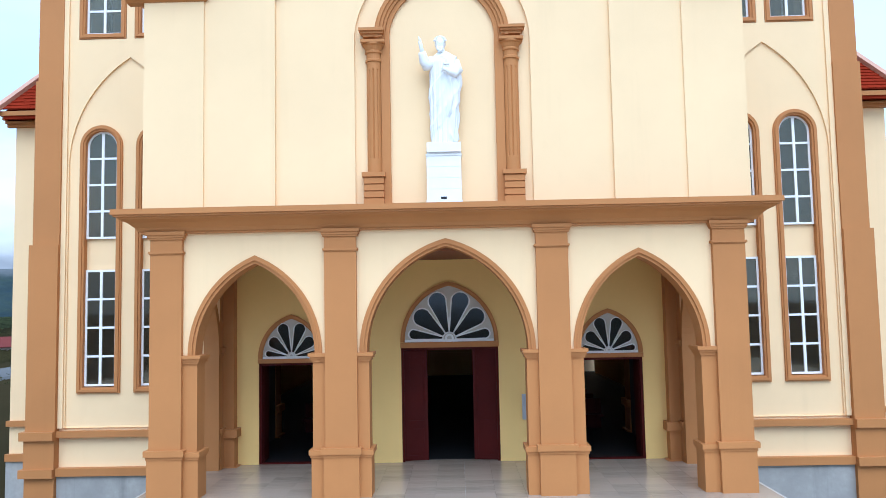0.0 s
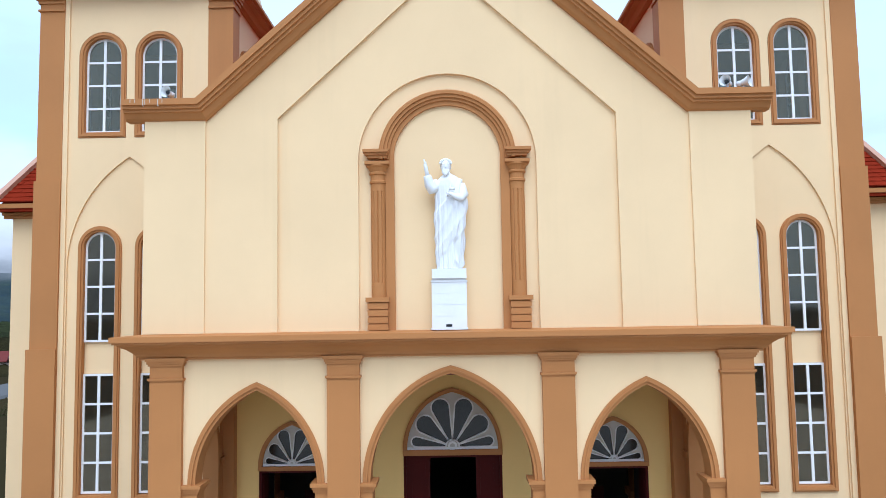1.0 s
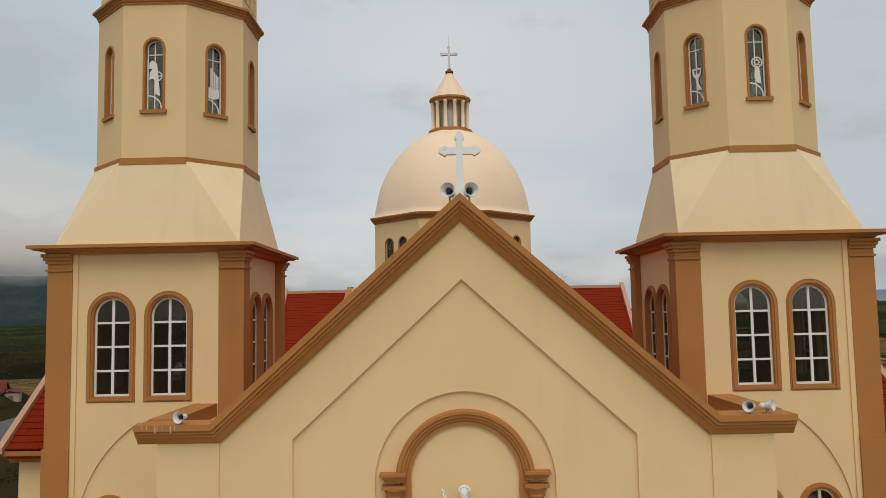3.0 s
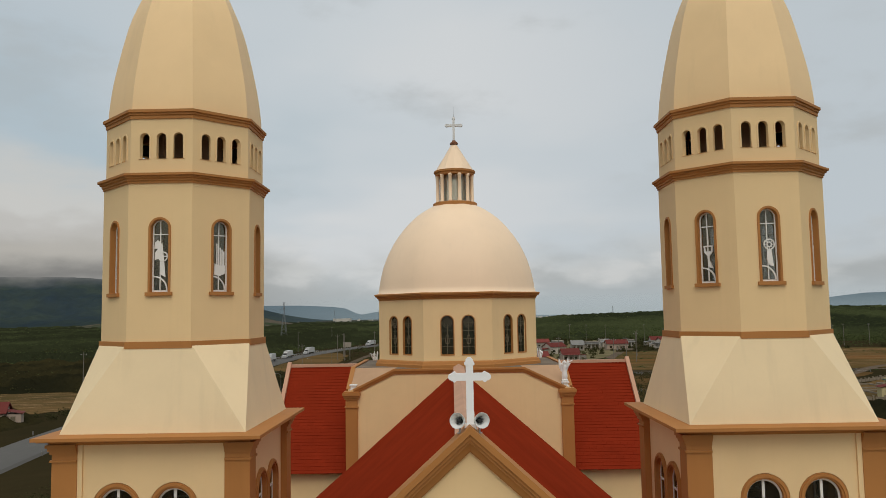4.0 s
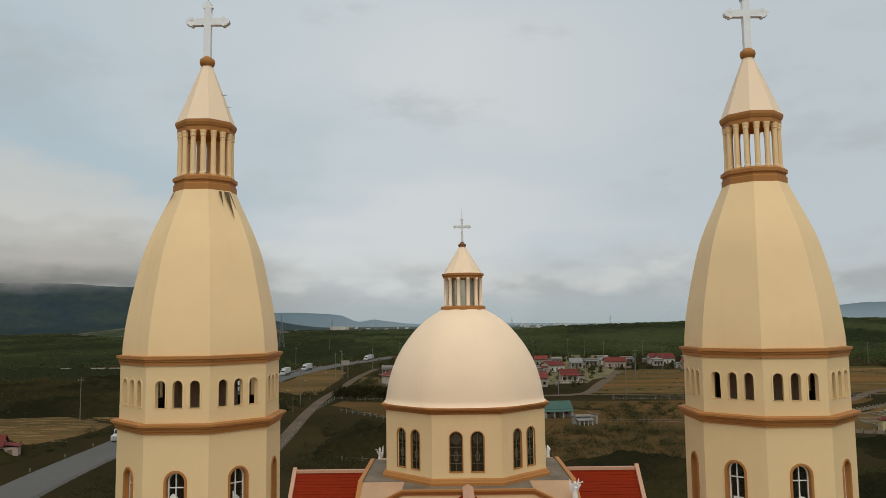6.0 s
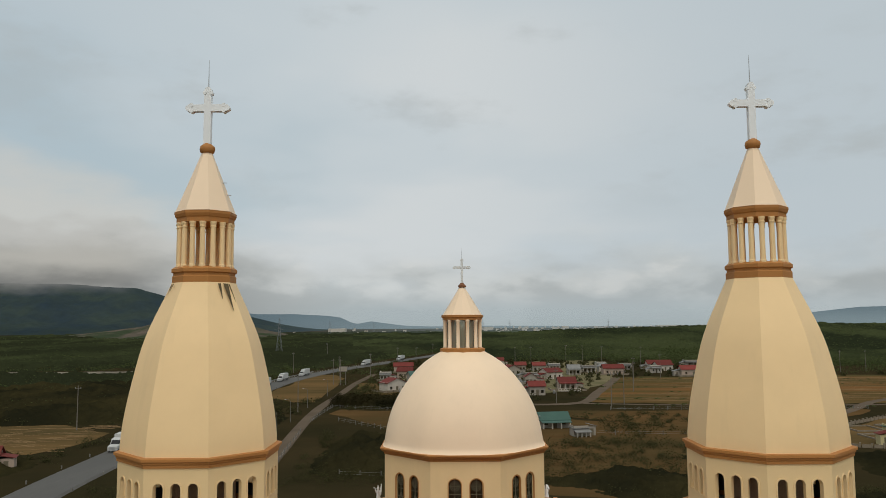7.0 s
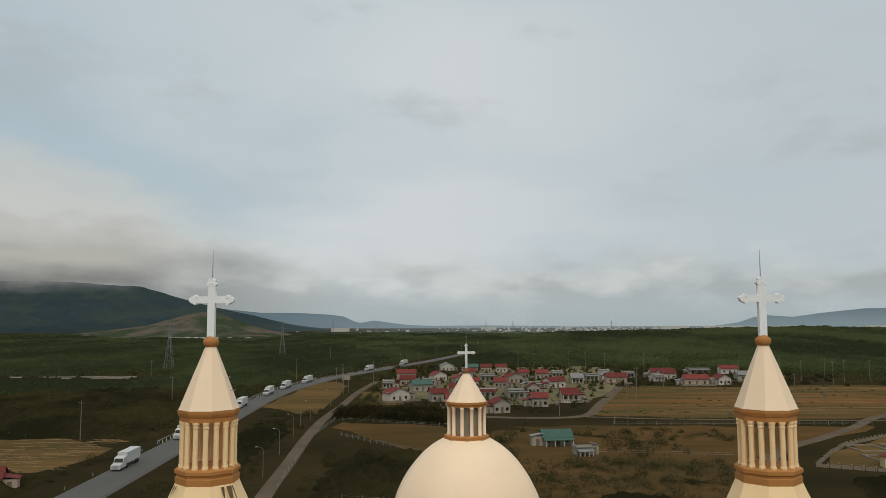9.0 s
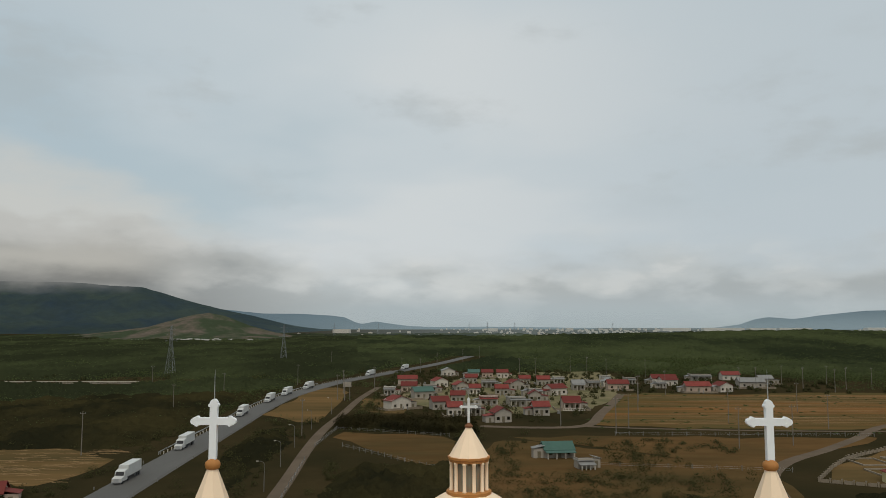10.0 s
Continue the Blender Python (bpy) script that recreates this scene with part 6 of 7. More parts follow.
def foliage(name, seed, count, near, far, size, height, leaves, mat, label, az0=-40, az1=40, patch=0.0, blade=0.0008, swell=700):
    """Bushes or trees strewn over the land, thinning where patch says so."""
    rnd = random.Random(seed)
    plants = []
    for _ in range(count):
        dist = near * (far / near) ** rnd.random()
        a = radians(rnd.uniform(az0, az1))
        x, y = dist * math.sin(a), -16 + dist * math.cos(a)
        if patch and noise.noise(Vector((x * 0.018, y * 0.018, seed))) < patch:
            continue
        if not clear_of(x, y):
            continue
        grow = 0.55 + 0.8 * rnd.random()
        plants.append((x, y, size * grow * (1 + dist / swell), height * grow * (1 + dist / 3500)))
    return tufts(name, plants, leaves, seed, blade, mat, label)


def lattice(u, v, seed):
    """Smooth noise of 0 to 1 on the unit lattice, for arrays."""
    def hashed(a, b):
        h = np.sin(a * 127.1 + b * 311.7 + seed * 74.7) * 43758.5453
        return h - np.floor(h)
    iu, iv = np.floor(u), np.floor(v)
    fu, fv = u - iu, v - iv
    fu, fv = fu * fu * (3 - 2 * fu), fv * fv * (3 - 2 * fv)
    low = hashed(iu, iv) * (1 - fu) + hashed(iu + 1, iv) * fu
    return low * (1 - fv) + (hashed(iu, iv + 1) * (1 - fu) + hashed(iu + 1, iv + 1) * fu) * fv


def canopy(name, near, far, nd, na, height, cover, mat, label, seed, az0=-34, az1=34, wide=0.011, side=0):
    """The closed top of a wood or thicket, crown beside crown, sunk into the ground where nothing grows."""
    az = np.radians(np.linspace(az0, az1, na))[None, :]
    ld = np.linspace(math.log(near), math.log(far), nd)[:, None]
    d = np.exp(ld)
    x, y = d * np.sin(az), -16 + d * np.cos(az)
    # where growth is allowed, on a coarse plan
    gx, gy = np.arange(-440, 441, 8.0), np.arange(60, 700, 8.0)
    ok = np.array([[1.0 if clear_of(a, b) else 0.0 for a in gx] for b in gy])
    pad = np.pad(ok, 1, mode="edge")
    ok = sum(pad[i:i + ok.shape[0], j:j + ok.shape[1]] for i in range(3) for j in range(3)) / 9
    px, py = np.clip((x + 440) / 8, 0, len(gx) - 1.001), np.clip((y - 60) / 8, 0, len(gy) - 1.001)
    ix, iy = px.astype(int), py.astype(int)
    fx, fy = px - ix, py - iy
    free = (ok[iy, ix] * (1 - fx) + ok[iy, ix + 1] * fx) * (1 - fy) + (ok[iy + 1, ix] * (1 - fx) + ok[iy + 1, ix + 1] * fx) * fy
    free = np.clip(free * 2 - 1, 0, 1)
    free = np.where((y > 696) | (np.abs(x) > 440), 1.0, free)
    line = np.array([(p.x, p.y) for p in ROAD])
    road_x = np.interp(y, line[:, 1], line[:, 0])
    free = np.where((y > 480) & (y < 905), free * np.clip((np.abs(x - road_x) - 14) / (14 + y * 0.02), 0, 1), free)
    free = np.where((y > 1530) & (y < 1960) & (x > -800) & (x < -370), 0.0, free)
    if side:
        free = np.where(((x - road_x) * side > 0) | (y > 905), free, 0.0)
    patch = 0.6 * lattice(x / 60, y / 60, seed) + 0.4 * lattice(x / 19, y / 19, seed + 1)
    start = near * (1 + 0.75 * lattice(x / 75, y / 40, seed + 6))
    grow = np.clip((patch - 1 + cover) * 6, 0, 1) * free * np.clip((d - start) / (0.12 * near), 0, 1)
    u, v = az / wide + 0 * ld, ld / wide + 0 * az
    crown = 0.45 * lattice(u, v, seed + 2) + 0.35 * lattice(u * 2.1, v * 2.1, seed + 3) + 0.2 * lattice(u * 4.3, v * 4.3, seed + 4)
    tall = 0.45 + 0.4 * lattice(x / 45, y / 45, seed + 5) + 1.25 * (crown - 0.45)
    ground = np.array([[ground_z(a, b) for a, b in zip(r0[::8], r1[::8])] for r0, r1 in zip(x, y)])
    ground = np.stack([np.interp(np.arange(na), np.arange(0, na, 8), r) for r in ground])
    z = ground - 1.2 + (height * (1 + d / 3000) * tall + 1.2) * grow
    z = np.where(d < near * 1.25, ground - 1.2 + (z - ground + 1.2) * np.clip((d / near - 1) / 0.25, 0, 1), z)
    n = nd * na
    me = bpy.data.meshes.new(name)
    me.vertices.add(n)
    me.vertices.foreach_set("co", np.stack([x, y, z], 2).astype(np.float32).ravel())
    idx = np.arange(n, dtype=np.int32).reshape(nd, na)
    quad = np.stack([idx[:-1, :-1], idx[:-1, 1:], idx[1:, 1:], idx[1:, :-1]], 2)
    keep = (grow[:-1, :-1] + grow[:-1, 1:] + grow[1:, 1:] + grow[1:, :-1]) > 0.01
    quad = quad[keep]
    me.loops.add(quad.size)
    me.loops.foreach_set("vertex_index", quad.ravel())
    me.polygons.add(len(quad))
    me.polygons.foreach_set("loop_start", np.arange(0, quad.size, 4, dtype=np.int32))
    me.polygons.foreach_set("use_smooth", np.ones(len(quad), dtype=bool))
    me.update(calc_edges=True)
    me.materials.append(mat)
    return tagged(new(name, me), label, "foliage", kind="stuff")


canopy("thicket", 105, 430, 330, 340, 3.6, 0.95, LEAF_SCRUB, "dark low thicket round the fields", 41, -34, 1, 0.017)
canopy("thicket", 105, 430, 330, 320, 2.6, 0.58, LEAF_SCRUB, "dark low thicket round the fields", 43, 1, 34, 0.017)
canopy("wood_canopy", 360, 2300, 330, 560, 4.2, 0.80, LEAF_DARK, "closed dark tops of the woodland", 51, -34, 3.5, 0.0085, -1)
canopy("wood_canopy", 500, 2100, 330, 480, 5.0, 0.9, LEAF_FAR, "closed green tops of the woodland", 53, -7, 34, 0.0085, 1)
foliage("scrub", 21, 6500, 92, 470, 1.45, 1.7, 60, LEAF_BUSH, "dark scrub bushes round the fields", patch=-0.2)
foliage("roadside_trees", 22, 1700, 150, 650, 1.4, 2.9, 100, LEAF_BUSH, "dark bushy trees in groups", patch=0.05)
foliage("woodland", 23, 5500, 330, 2100, 3.2, 3.2, 34, LEAF_TREE, "dark green woodland stretching to the distance", -38, 4, patch=-0.4, swell=420)
foliage("woodland", 25, 2500, 500, 1900, 3.2, 3.4, 34, LEAF_TREE, "green woodland stretching to the distance", 4, 38, patch=-0.4, swell=420)
foliage("wooded_rise", 24, 6000, 600, 1500, 3.4, 4.2, 34, LEAF_TREE, "dense green woods on a low rise", 5, 40, swell=500)


def strip_hedge(name, x0, x1, y0, y1, h, n, seed):
    rnd = random.Random(seed)
    plants = []
    for _ in range(n):
        x = rnd.uniform(x0, x1)
        y = rnd.uniform(y0 - 0.395 * (x - x0), y1)
        g = rnd.uniform(0.75, 1.1)
        plants.append((x, y, 1.5 * g, h * g))
    return tufts(name, plants, 110, seed, 0.0008, LEAF_SCRUB, "dense dark hedge behind a post fence", "hedge")


strip_hedge("hedge", -46, 8, 285, 302, 4.2, 520, 31)


def hills(name, pts, y0, depth, mat, label, seed, rough=0.25, nx=220, ny=34):
    """A range whose crest follows (x, height) marks, with gullies down its face."""
    bm = bmesh.new()
    xs3 = [p[0] for p in pts]
    rows = []
    for j in range(ny):
        t = j / (ny - 1)
        row = []
        for i in range(nx):
            x = xs3[0] + (xs3[-1] - xs3[0]) * i / (nx - 1)
            hgt = float(np.interp(x, xs3, [p[1] for p in pts]))
            f = t ** 1.35
            g = noise.fractal(Vector((x * 0.0045, t * 1.6, seed)), 0.8, 2.1, 7) * rough
            z = GZ - 2 + (hgt + 7) * max(0, f * (1 + g * (1 - f) * 2) + 0.06 * g * f)
            row.append(bm.verts.new((x, y0 + depth * t + 0.03 * depth * noise.fractal(Vector((x * 0.005, t * 2, seed + 4)), 0.9, 2.1, 3), z)))
        rows.append(row)
    back = [bm.verts.new((v.co.x, v.co.y + depth * 0.6, GZ)) for v in rows[-1]]
    rows.append(back)
    for a, b in zip(rows, rows[1:]):
        for i in range(nx - 1):
            bm.faces.new((a[i], a[i + 1], b[i + 1], b[i]))
    return single(name, bm, mat, label, "mountain", kind="structure", smooth=True)


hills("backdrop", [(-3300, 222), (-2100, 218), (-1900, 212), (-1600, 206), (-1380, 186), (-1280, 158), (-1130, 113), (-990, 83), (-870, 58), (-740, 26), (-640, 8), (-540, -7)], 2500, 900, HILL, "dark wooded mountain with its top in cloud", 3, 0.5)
hills("backdrop", [(-1050, -7), (-900, 6), (-760, 22), (-695, 40), (-645, 53), (-605, 58), (-565, 50), (-505, 27), (-440, 9), (-350, -7)], 1640, 260, QUARRY, "low scrubby hill with quarried slopes", 7, 0.35)
hills("backdrop", [(-1700, 118), (-1370, 110), (-1100, 82), (-880, 80), (-700, 70), (-620, 60), (-555, 30), (-520, 22), (-440, 36), (-380, 27), (-250, 10), (-100, 4), (200, 6), (600, 2), (900, -7)], 4050, 400, RANGE, "far hills under cloud, haze blue in their colour", 11, 0.12)
hills("backdrop", [(1400, -7), (1500, 6), (1600, 20), (1680, 48), (1760, 60), (1900, 50), (2050, 70), (2300, 96), (2700, 102), (3200, 90)], 3900, 400, RANGE, "far hills under cloud, haze blue in their colour", 15, 0.12)



def mist():
    """A glowing sheet for cloud that lies on the mountain's top: thick in the middle, torn away at its edges."""
    mt = bpy.data.materials.new("low_cloud")
    mt.use_nodes = True
    nt = mt.node_tree
    nt.nodes.clear()
    nd, ln = nt.nodes.new, nt.links.new
    out, mx, tr, em = (nd("ShaderNode" + k) for k in ("OutputMaterial", "MixShader", "BsdfTransparent", "Emission"))
    tc, sep, no = nd("ShaderNodeTexCoord"), nd("ShaderNodeSeparateXYZ"), nd("ShaderNodeTexNoise")
    mp = nd("ShaderNodeMapping")
    mp.inputs["Scale"].default_value = (0.0035, 1, 0.011)
    ln(tc.outputs["Object"], sep.inputs[0])
    ln(tc.outputs["Object"], mp.inputs["Vector"])
    ln(mp.outputs[0], no.inputs["Vector"])
    no.inputs["Scale"].default_value, no.inputs["Detail"].default_value, no.inputs["Roughness"].default_value = 1.0, 6, 0.55

    def m(op, a, b, c=0.0):
        n = nd("ShaderNodeMath")
        n.operation, n.use_clamp = op, op == "MULTIPLY"
        for i, v in enumerate((a, b, c)):
            if isinstance(v, (int, float)):
                n.inputs[i].default_value = v
            else:
                ln(v, n.inputs[i])
        return n.outputs[0]

    def ramp(v, a, b):
        n = nd("ShaderNodeMapRange")
        n.interpolation_type = "SMOOTHSTEP"
        n.inputs[1].default_value, n.inputs[2].default_value = a, b
        ln(v, n.inputs[0])
        return n.outputs[0]

    z = m("MULTIPLY_ADD", m("SUBTRACT", no.outputs["Fac"], 0.5), 95.0, sep.outputs["Z"])
    fac = m("MULTIPLY", m("MULTIPLY", ramp(z, 128, 178), ramp(z, 330, 235)), ramp(sep.outputs["X"], -820, -1150))
    ln(m("MULTIPLY", fac, 0.93), mx.inputs[0])
    # shaded underside and lit top are painted into the glow
    cr = nd("ShaderNodeMix")
    cr.data_type = "RGBA"
    cr.inputs[6].default_value, cr.inputs[7].default_value = (0.15, 0.155, 0.155, 1), (0.40, 0.395, 0.375, 1)
    ln(ramp(z, 150, 245), cr.inputs[0])
    ln(cr.outputs[2], em.inputs[0])
    ln(tr.outputs[0], mx.inputs[1])
    ln(em.outputs[0], mx.inputs[2])
    ln(mx.outputs[0], out.inputs[0])
    return mt


bm = bmesh.new()
bm.faces.new([bm.verts.new(p) for p in ((-3600, 2450, 90), (-650, 2450, 90), (-650, 2450, 400), (-3600, 2450, 400))])
single("backdrop", bm, mist(), "glowing sheet for grey cloud lying on the mountain top", "cloud", kind="structure")



def haze(name, y, x0, x1, top, most):
    """A glowing see-through sheet for thin ground haze: thickest low down, gone at its upper edge and at its western
    end.
    """
    mt = bpy.data.materials.new(name)
    mt.use_nodes = True
    nt = mt.node_tree
    nt.nodes.clear()
    nd, ln = nt.nodes.new, nt.links.new
    out, mx, tr, em = (nd("ShaderNode" + k) for k in ("OutputMaterial", "MixShader", "BsdfTransparent", "Emission"))
    tc, sep, mul = nd("ShaderNodeTexCoord"), nd("ShaderNodeSeparateXYZ"), nd("ShaderNodeMath")
    ln(tc.outputs["Object"], sep.inputs[0])
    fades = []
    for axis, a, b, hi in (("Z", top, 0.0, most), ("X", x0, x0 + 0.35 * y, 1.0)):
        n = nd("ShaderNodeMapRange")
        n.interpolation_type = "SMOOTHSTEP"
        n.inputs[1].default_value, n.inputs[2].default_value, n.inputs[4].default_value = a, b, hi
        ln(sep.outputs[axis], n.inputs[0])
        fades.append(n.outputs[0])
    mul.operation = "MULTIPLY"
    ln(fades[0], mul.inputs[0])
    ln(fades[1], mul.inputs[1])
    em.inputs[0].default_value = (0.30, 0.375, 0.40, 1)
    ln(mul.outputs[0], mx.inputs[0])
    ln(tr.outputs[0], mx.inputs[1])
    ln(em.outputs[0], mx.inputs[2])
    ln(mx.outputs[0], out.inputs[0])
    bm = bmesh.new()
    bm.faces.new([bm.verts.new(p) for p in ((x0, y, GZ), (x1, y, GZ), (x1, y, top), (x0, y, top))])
    single("backdrop", bm, mt, "glowing sheet for thin blue-grey haze over the far plain", "haze", kind="structure")


# haze put in as glowing sheets at three distances
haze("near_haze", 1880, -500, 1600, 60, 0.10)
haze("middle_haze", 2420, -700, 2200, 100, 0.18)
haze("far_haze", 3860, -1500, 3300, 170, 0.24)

# the far town: pale buildings scattered along the plain
bm = bmesh.new()
rnd = random.Random(8)
for _ in range(190):
    y = rnd.uniform(1900, 3900)
    a = rnd.gauss(0.16, 0.09) if rnd.random() < 0.8 else rnd.uniform(-0.3, 0.5)
    x = y * math.tan(a)
    if x < -700:
        continue
    w, d, h = rnd.uniform(4, 12), rnd.uniform(6, 14), rnd.choice((3, 4, 5, 6, 8))
    box(bm, x, x + w, y, y + d, GZ, GZ + h + 2)
for x, y, w, h in ((900, 3300, 120, 12), (1060, 3250, 170, 13), (1270, 3300, 110, 12), (1420, 3350, 140, 12), (-420, 2700, 60, 12), (2080, 3600, 60, 22), (1880, 3500, 150, 12), (150, 3200, 40, 11), (520, 3500, 30, 10)):
    box(bm, x, x + w, y, y + 40, GZ, GZ + h + 1)
single("far_town", bm, HOUSEWHITE, "far pale town buildings on the plain", "town", kind="stuff")

# ---- village houses ----


HOMES = []


def house(x, y, w, turn, wall, roof, style, label, d=9.0, h=4.2):
    """A small house. style: gable (ridge across), front (gable to the lane), flat (unfinished, flat roof), porch (ridge across, veranda)."""
    HOMES.append((x, y))
    w, d = w * 0.88, d * 0.85
    t = thing("house", (x, y, GZ), label, "house", "village houses")
    m = Matrix.Translation((x, y, GZ)) @ Matrix.Rotation(radians(turn), 4, "Z")
    a = w / 2
    openings = [[(-a * 0.62 - 0.6, 1.0), (-a * 0.62 - 0.6, 2.3), (-a * 0.62 + 0.6, 2.3), (-a * 0.62 + 0.6, 1.0)], [(-0.6, 0.02), (-0.6, 2.4), (0.6, 2.4), (0.6, 0.02)], [(a * 0.62 - 0.6, 1.0), (a * 0.62 - 0.6, 2.3), (a * 0.62 + 0.6, 2.3), (a * 0.62 + 0.6, 1.0)]]
    bm = bmesh.new()
    slab(bm, [(-a, 0), (-a, h), (a, h), (a, 0)], openings, -d / 2, -d / 2 + 0.25, facing_front)
    part("front_wall", bm, wall, t, m=m)
    part("wall", boxes((-a, -a + 0.25, -d / 2 + 0.25, d / 2, 0, h), (a - 0.25, a, -d / 2 + 0.25, d / 2, 0, h), (-a + 0.25, a - 0.25, d / 2 - 0.25, d / 2, 0, h)), wall, t, m=m)
    for k in (0, 2):
        cx = (openings[k][0][0] + openings[k][2][0]) / 2
        part("window", boxes((cx - 0.6, cx + 0.6, -d / 2 + 0.1, -d / 2 + 0.13, 1.0, 2.3)), GLASS, t, "dark house window", m=m)
    part("door", boxes((-0.6, 0.6, -d / 2 + 0.1, -d / 2 + 0.16, 0.02, 2.4)), LEAD, t, m=m)
    r = 1.6 + 0.04 * w
    if style in ("gable", "porch"):
        bm = bmesh.new()
        for s in (-1, 1):
            slab(bm, [(s * (d / 2 + 0.6), h - 0.25), (0, h + r), (0, h + r - 0.15), (s * (d / 2 + 0.6), h - 0.4)], [], -a - 0.5, a + 0.5, lambda u, v, q: Vector((q, u, v)))
        part("roof", bm, roof, t, m=m)
        for s in (-1, 1):
            bm = slab(bmesh.new(), [(-d / 2, h), (0, h + r - 0.15), (d / 2, h)], [], min(s * a, s * (a - 0.25)), max(s * a, s * (a - 0.25)), lambda u, v, q: Vector((q, u, v)))
            part("gable_wall", bm, wall, t, m=m)
    elif style == "front":
        bm = bmesh.new()
        for s in (-1, 1):
            slab(bm, [(s * (a + 0.5), h - 0.25), (0, h + r), (0, h + r - 0.15), (s * (a + 0.5), h - 0.4)], [], -d / 2 - 0.5, d / 2 + 0.5, facing_front)
        part("roof", bm, roof, t, m=m)
        for s in (-1, 1):
            bm = slab(bmesh.new(), [(-a, h), (0, h + r - 0.15), (a, h)], [], min(s * d / 2, s * (d / 2 - 0.25)), max(s * d / 2, s * (d / 2 - 0.25)), facing_front)
            part("gable_wall", bm, wall, t, m=m)
    else:
        part("roof", boxes((-a - 0.3, a + 0.3, -d / 2 - 0.5, d / 2 + 0.2, h, h + 0.18)), roof, t, m=m)
        part("parapet", boxes((-a, a, -d / 2, -d / 2 + 0.15, h + 0.18, h + 0.7), (-a, -a + 0.15, -d / 2 + 0.15, d / 2, h + 0.18, h + 0.7)), wall, t, m=m)
    pick = random.Random(int(x * 7 + y * 3))
    if pick.random() < 0.7:
        # a low lean-to against one side or the back
        sd, aw, ad, ah = pick.choice((-1, 1)), pick.uniform(2.4, 4.2), d * pick.uniform(0.4, 0.75), pick.uniform(2.3, 3.0)
        y0 = pick.uniform(-d / 2, d / 2 - ad)
        x0, x1 = sorted((sd * (a + 0.01), sd * (a + aw)))
        ax = part("annex", boxes((x0, x1, y0, y0 + ad, 0, ah)), pick.choice((wall, HOUSEGREY)), t, m=m)
        bm = slab(bmesh.new(), [(sd * (a + 0.01), ah + 0.75), (sd * (a + aw + 0.35), ah + 0.02), (sd * (a + aw + 0.35), ah + 0.12), (sd * (a + 0.01), ah + 0.87)], [], y0 - 0.3, y0 + ad + 0.3, facing_front)
        part("annex_roof", bm, pick.choice((ROOFGREY, ROOFGREY, ROOFHOUSE)), ax, m=m)
        cx = (x0 + x1) / 2
        part("annex_door", boxes((cx - 0.5, cx + 0.5, y0 - 0.03, y0, 0.02, 2.0)), LEAD, ax, m=m)
    if style in ("gable", "front") and pick.random() < 0.5:
        part("water_tank", turned(bmesh.new(), 0, 0, [(0.55, 0), (0.6, 0.1), (0.6, 1.2), (0.35, 1.45)], 12), ROOFGREY, t, "grey metal water tank", m=m @ Matrix.Translation((-a - 0.9 if pick.random() < 0.5 else a + 5.2, d / 2 - 1.0, 0)))
    if y > 300 and pick.random() < 0.55:
        # a low cement wall round the front yard
        yw = thing("yard_wall", (x, y, GZ), "low grey cement wall round a house yard", "wall", "yard walls")
        b, f = a + pick.uniform(2.0, 4.5), d / 2 + pick.uniform(3.0, 5.5)
        for nm, row in (("front_panel", (-b, -1.0, -f, -f + 0.15, 0, 1.0)), ("front_panel", (1.0, b, -f, -f + 0.15, 0, 1.0)), ("side_panel", (-b, -b + 0.15, -f + 0.15, d / 2, 0, 1.0)), ("side_panel", (b - 0.15, b, -f + 0.15, d / 2, 0, 1.0)), ("gate_pier", (-1.35, -1.0, -f - 0.1, -f + 0.25, 0, 1.6)), ("gate_pier", (1.0, 1.35, -f - 0.1, -f + 0.25, 0, 1.6))):
            part(nm, boxes(row), CONCRETE if nm == "gate_pier" else PLOTWALL, yw, m=m)
    if style in ("porch", "flat"):
        bm = bmesh.new()
        slab(bm, [(-d / 2 - 2.4, h - 0.75), (-d / 2 + 0.1, h - 0.2), (-d / 2 + 0.1, h - 0.32), (-d / 2 - 2.4, h - 0.87)], [], -a - 0.2, a + 0.2, lambda u, v, q: Vector((q, u, v)))
        part("veranda_roof", bm, roof, t, m=m)
        for k in range(4):
            px = -a + 0.3 + (w - 0.6) * k / 3
            part("post", boxes((px - 0.12, px + 0.12, -d / 2 - 2.2, -d / 2 - 1.96, 0, h - 0.78)), HOUSEWHITE, t, m=m)
    return t


RED_W, RED_G = "white plastered village house with a red roof", "grey cement village house with a red roof"
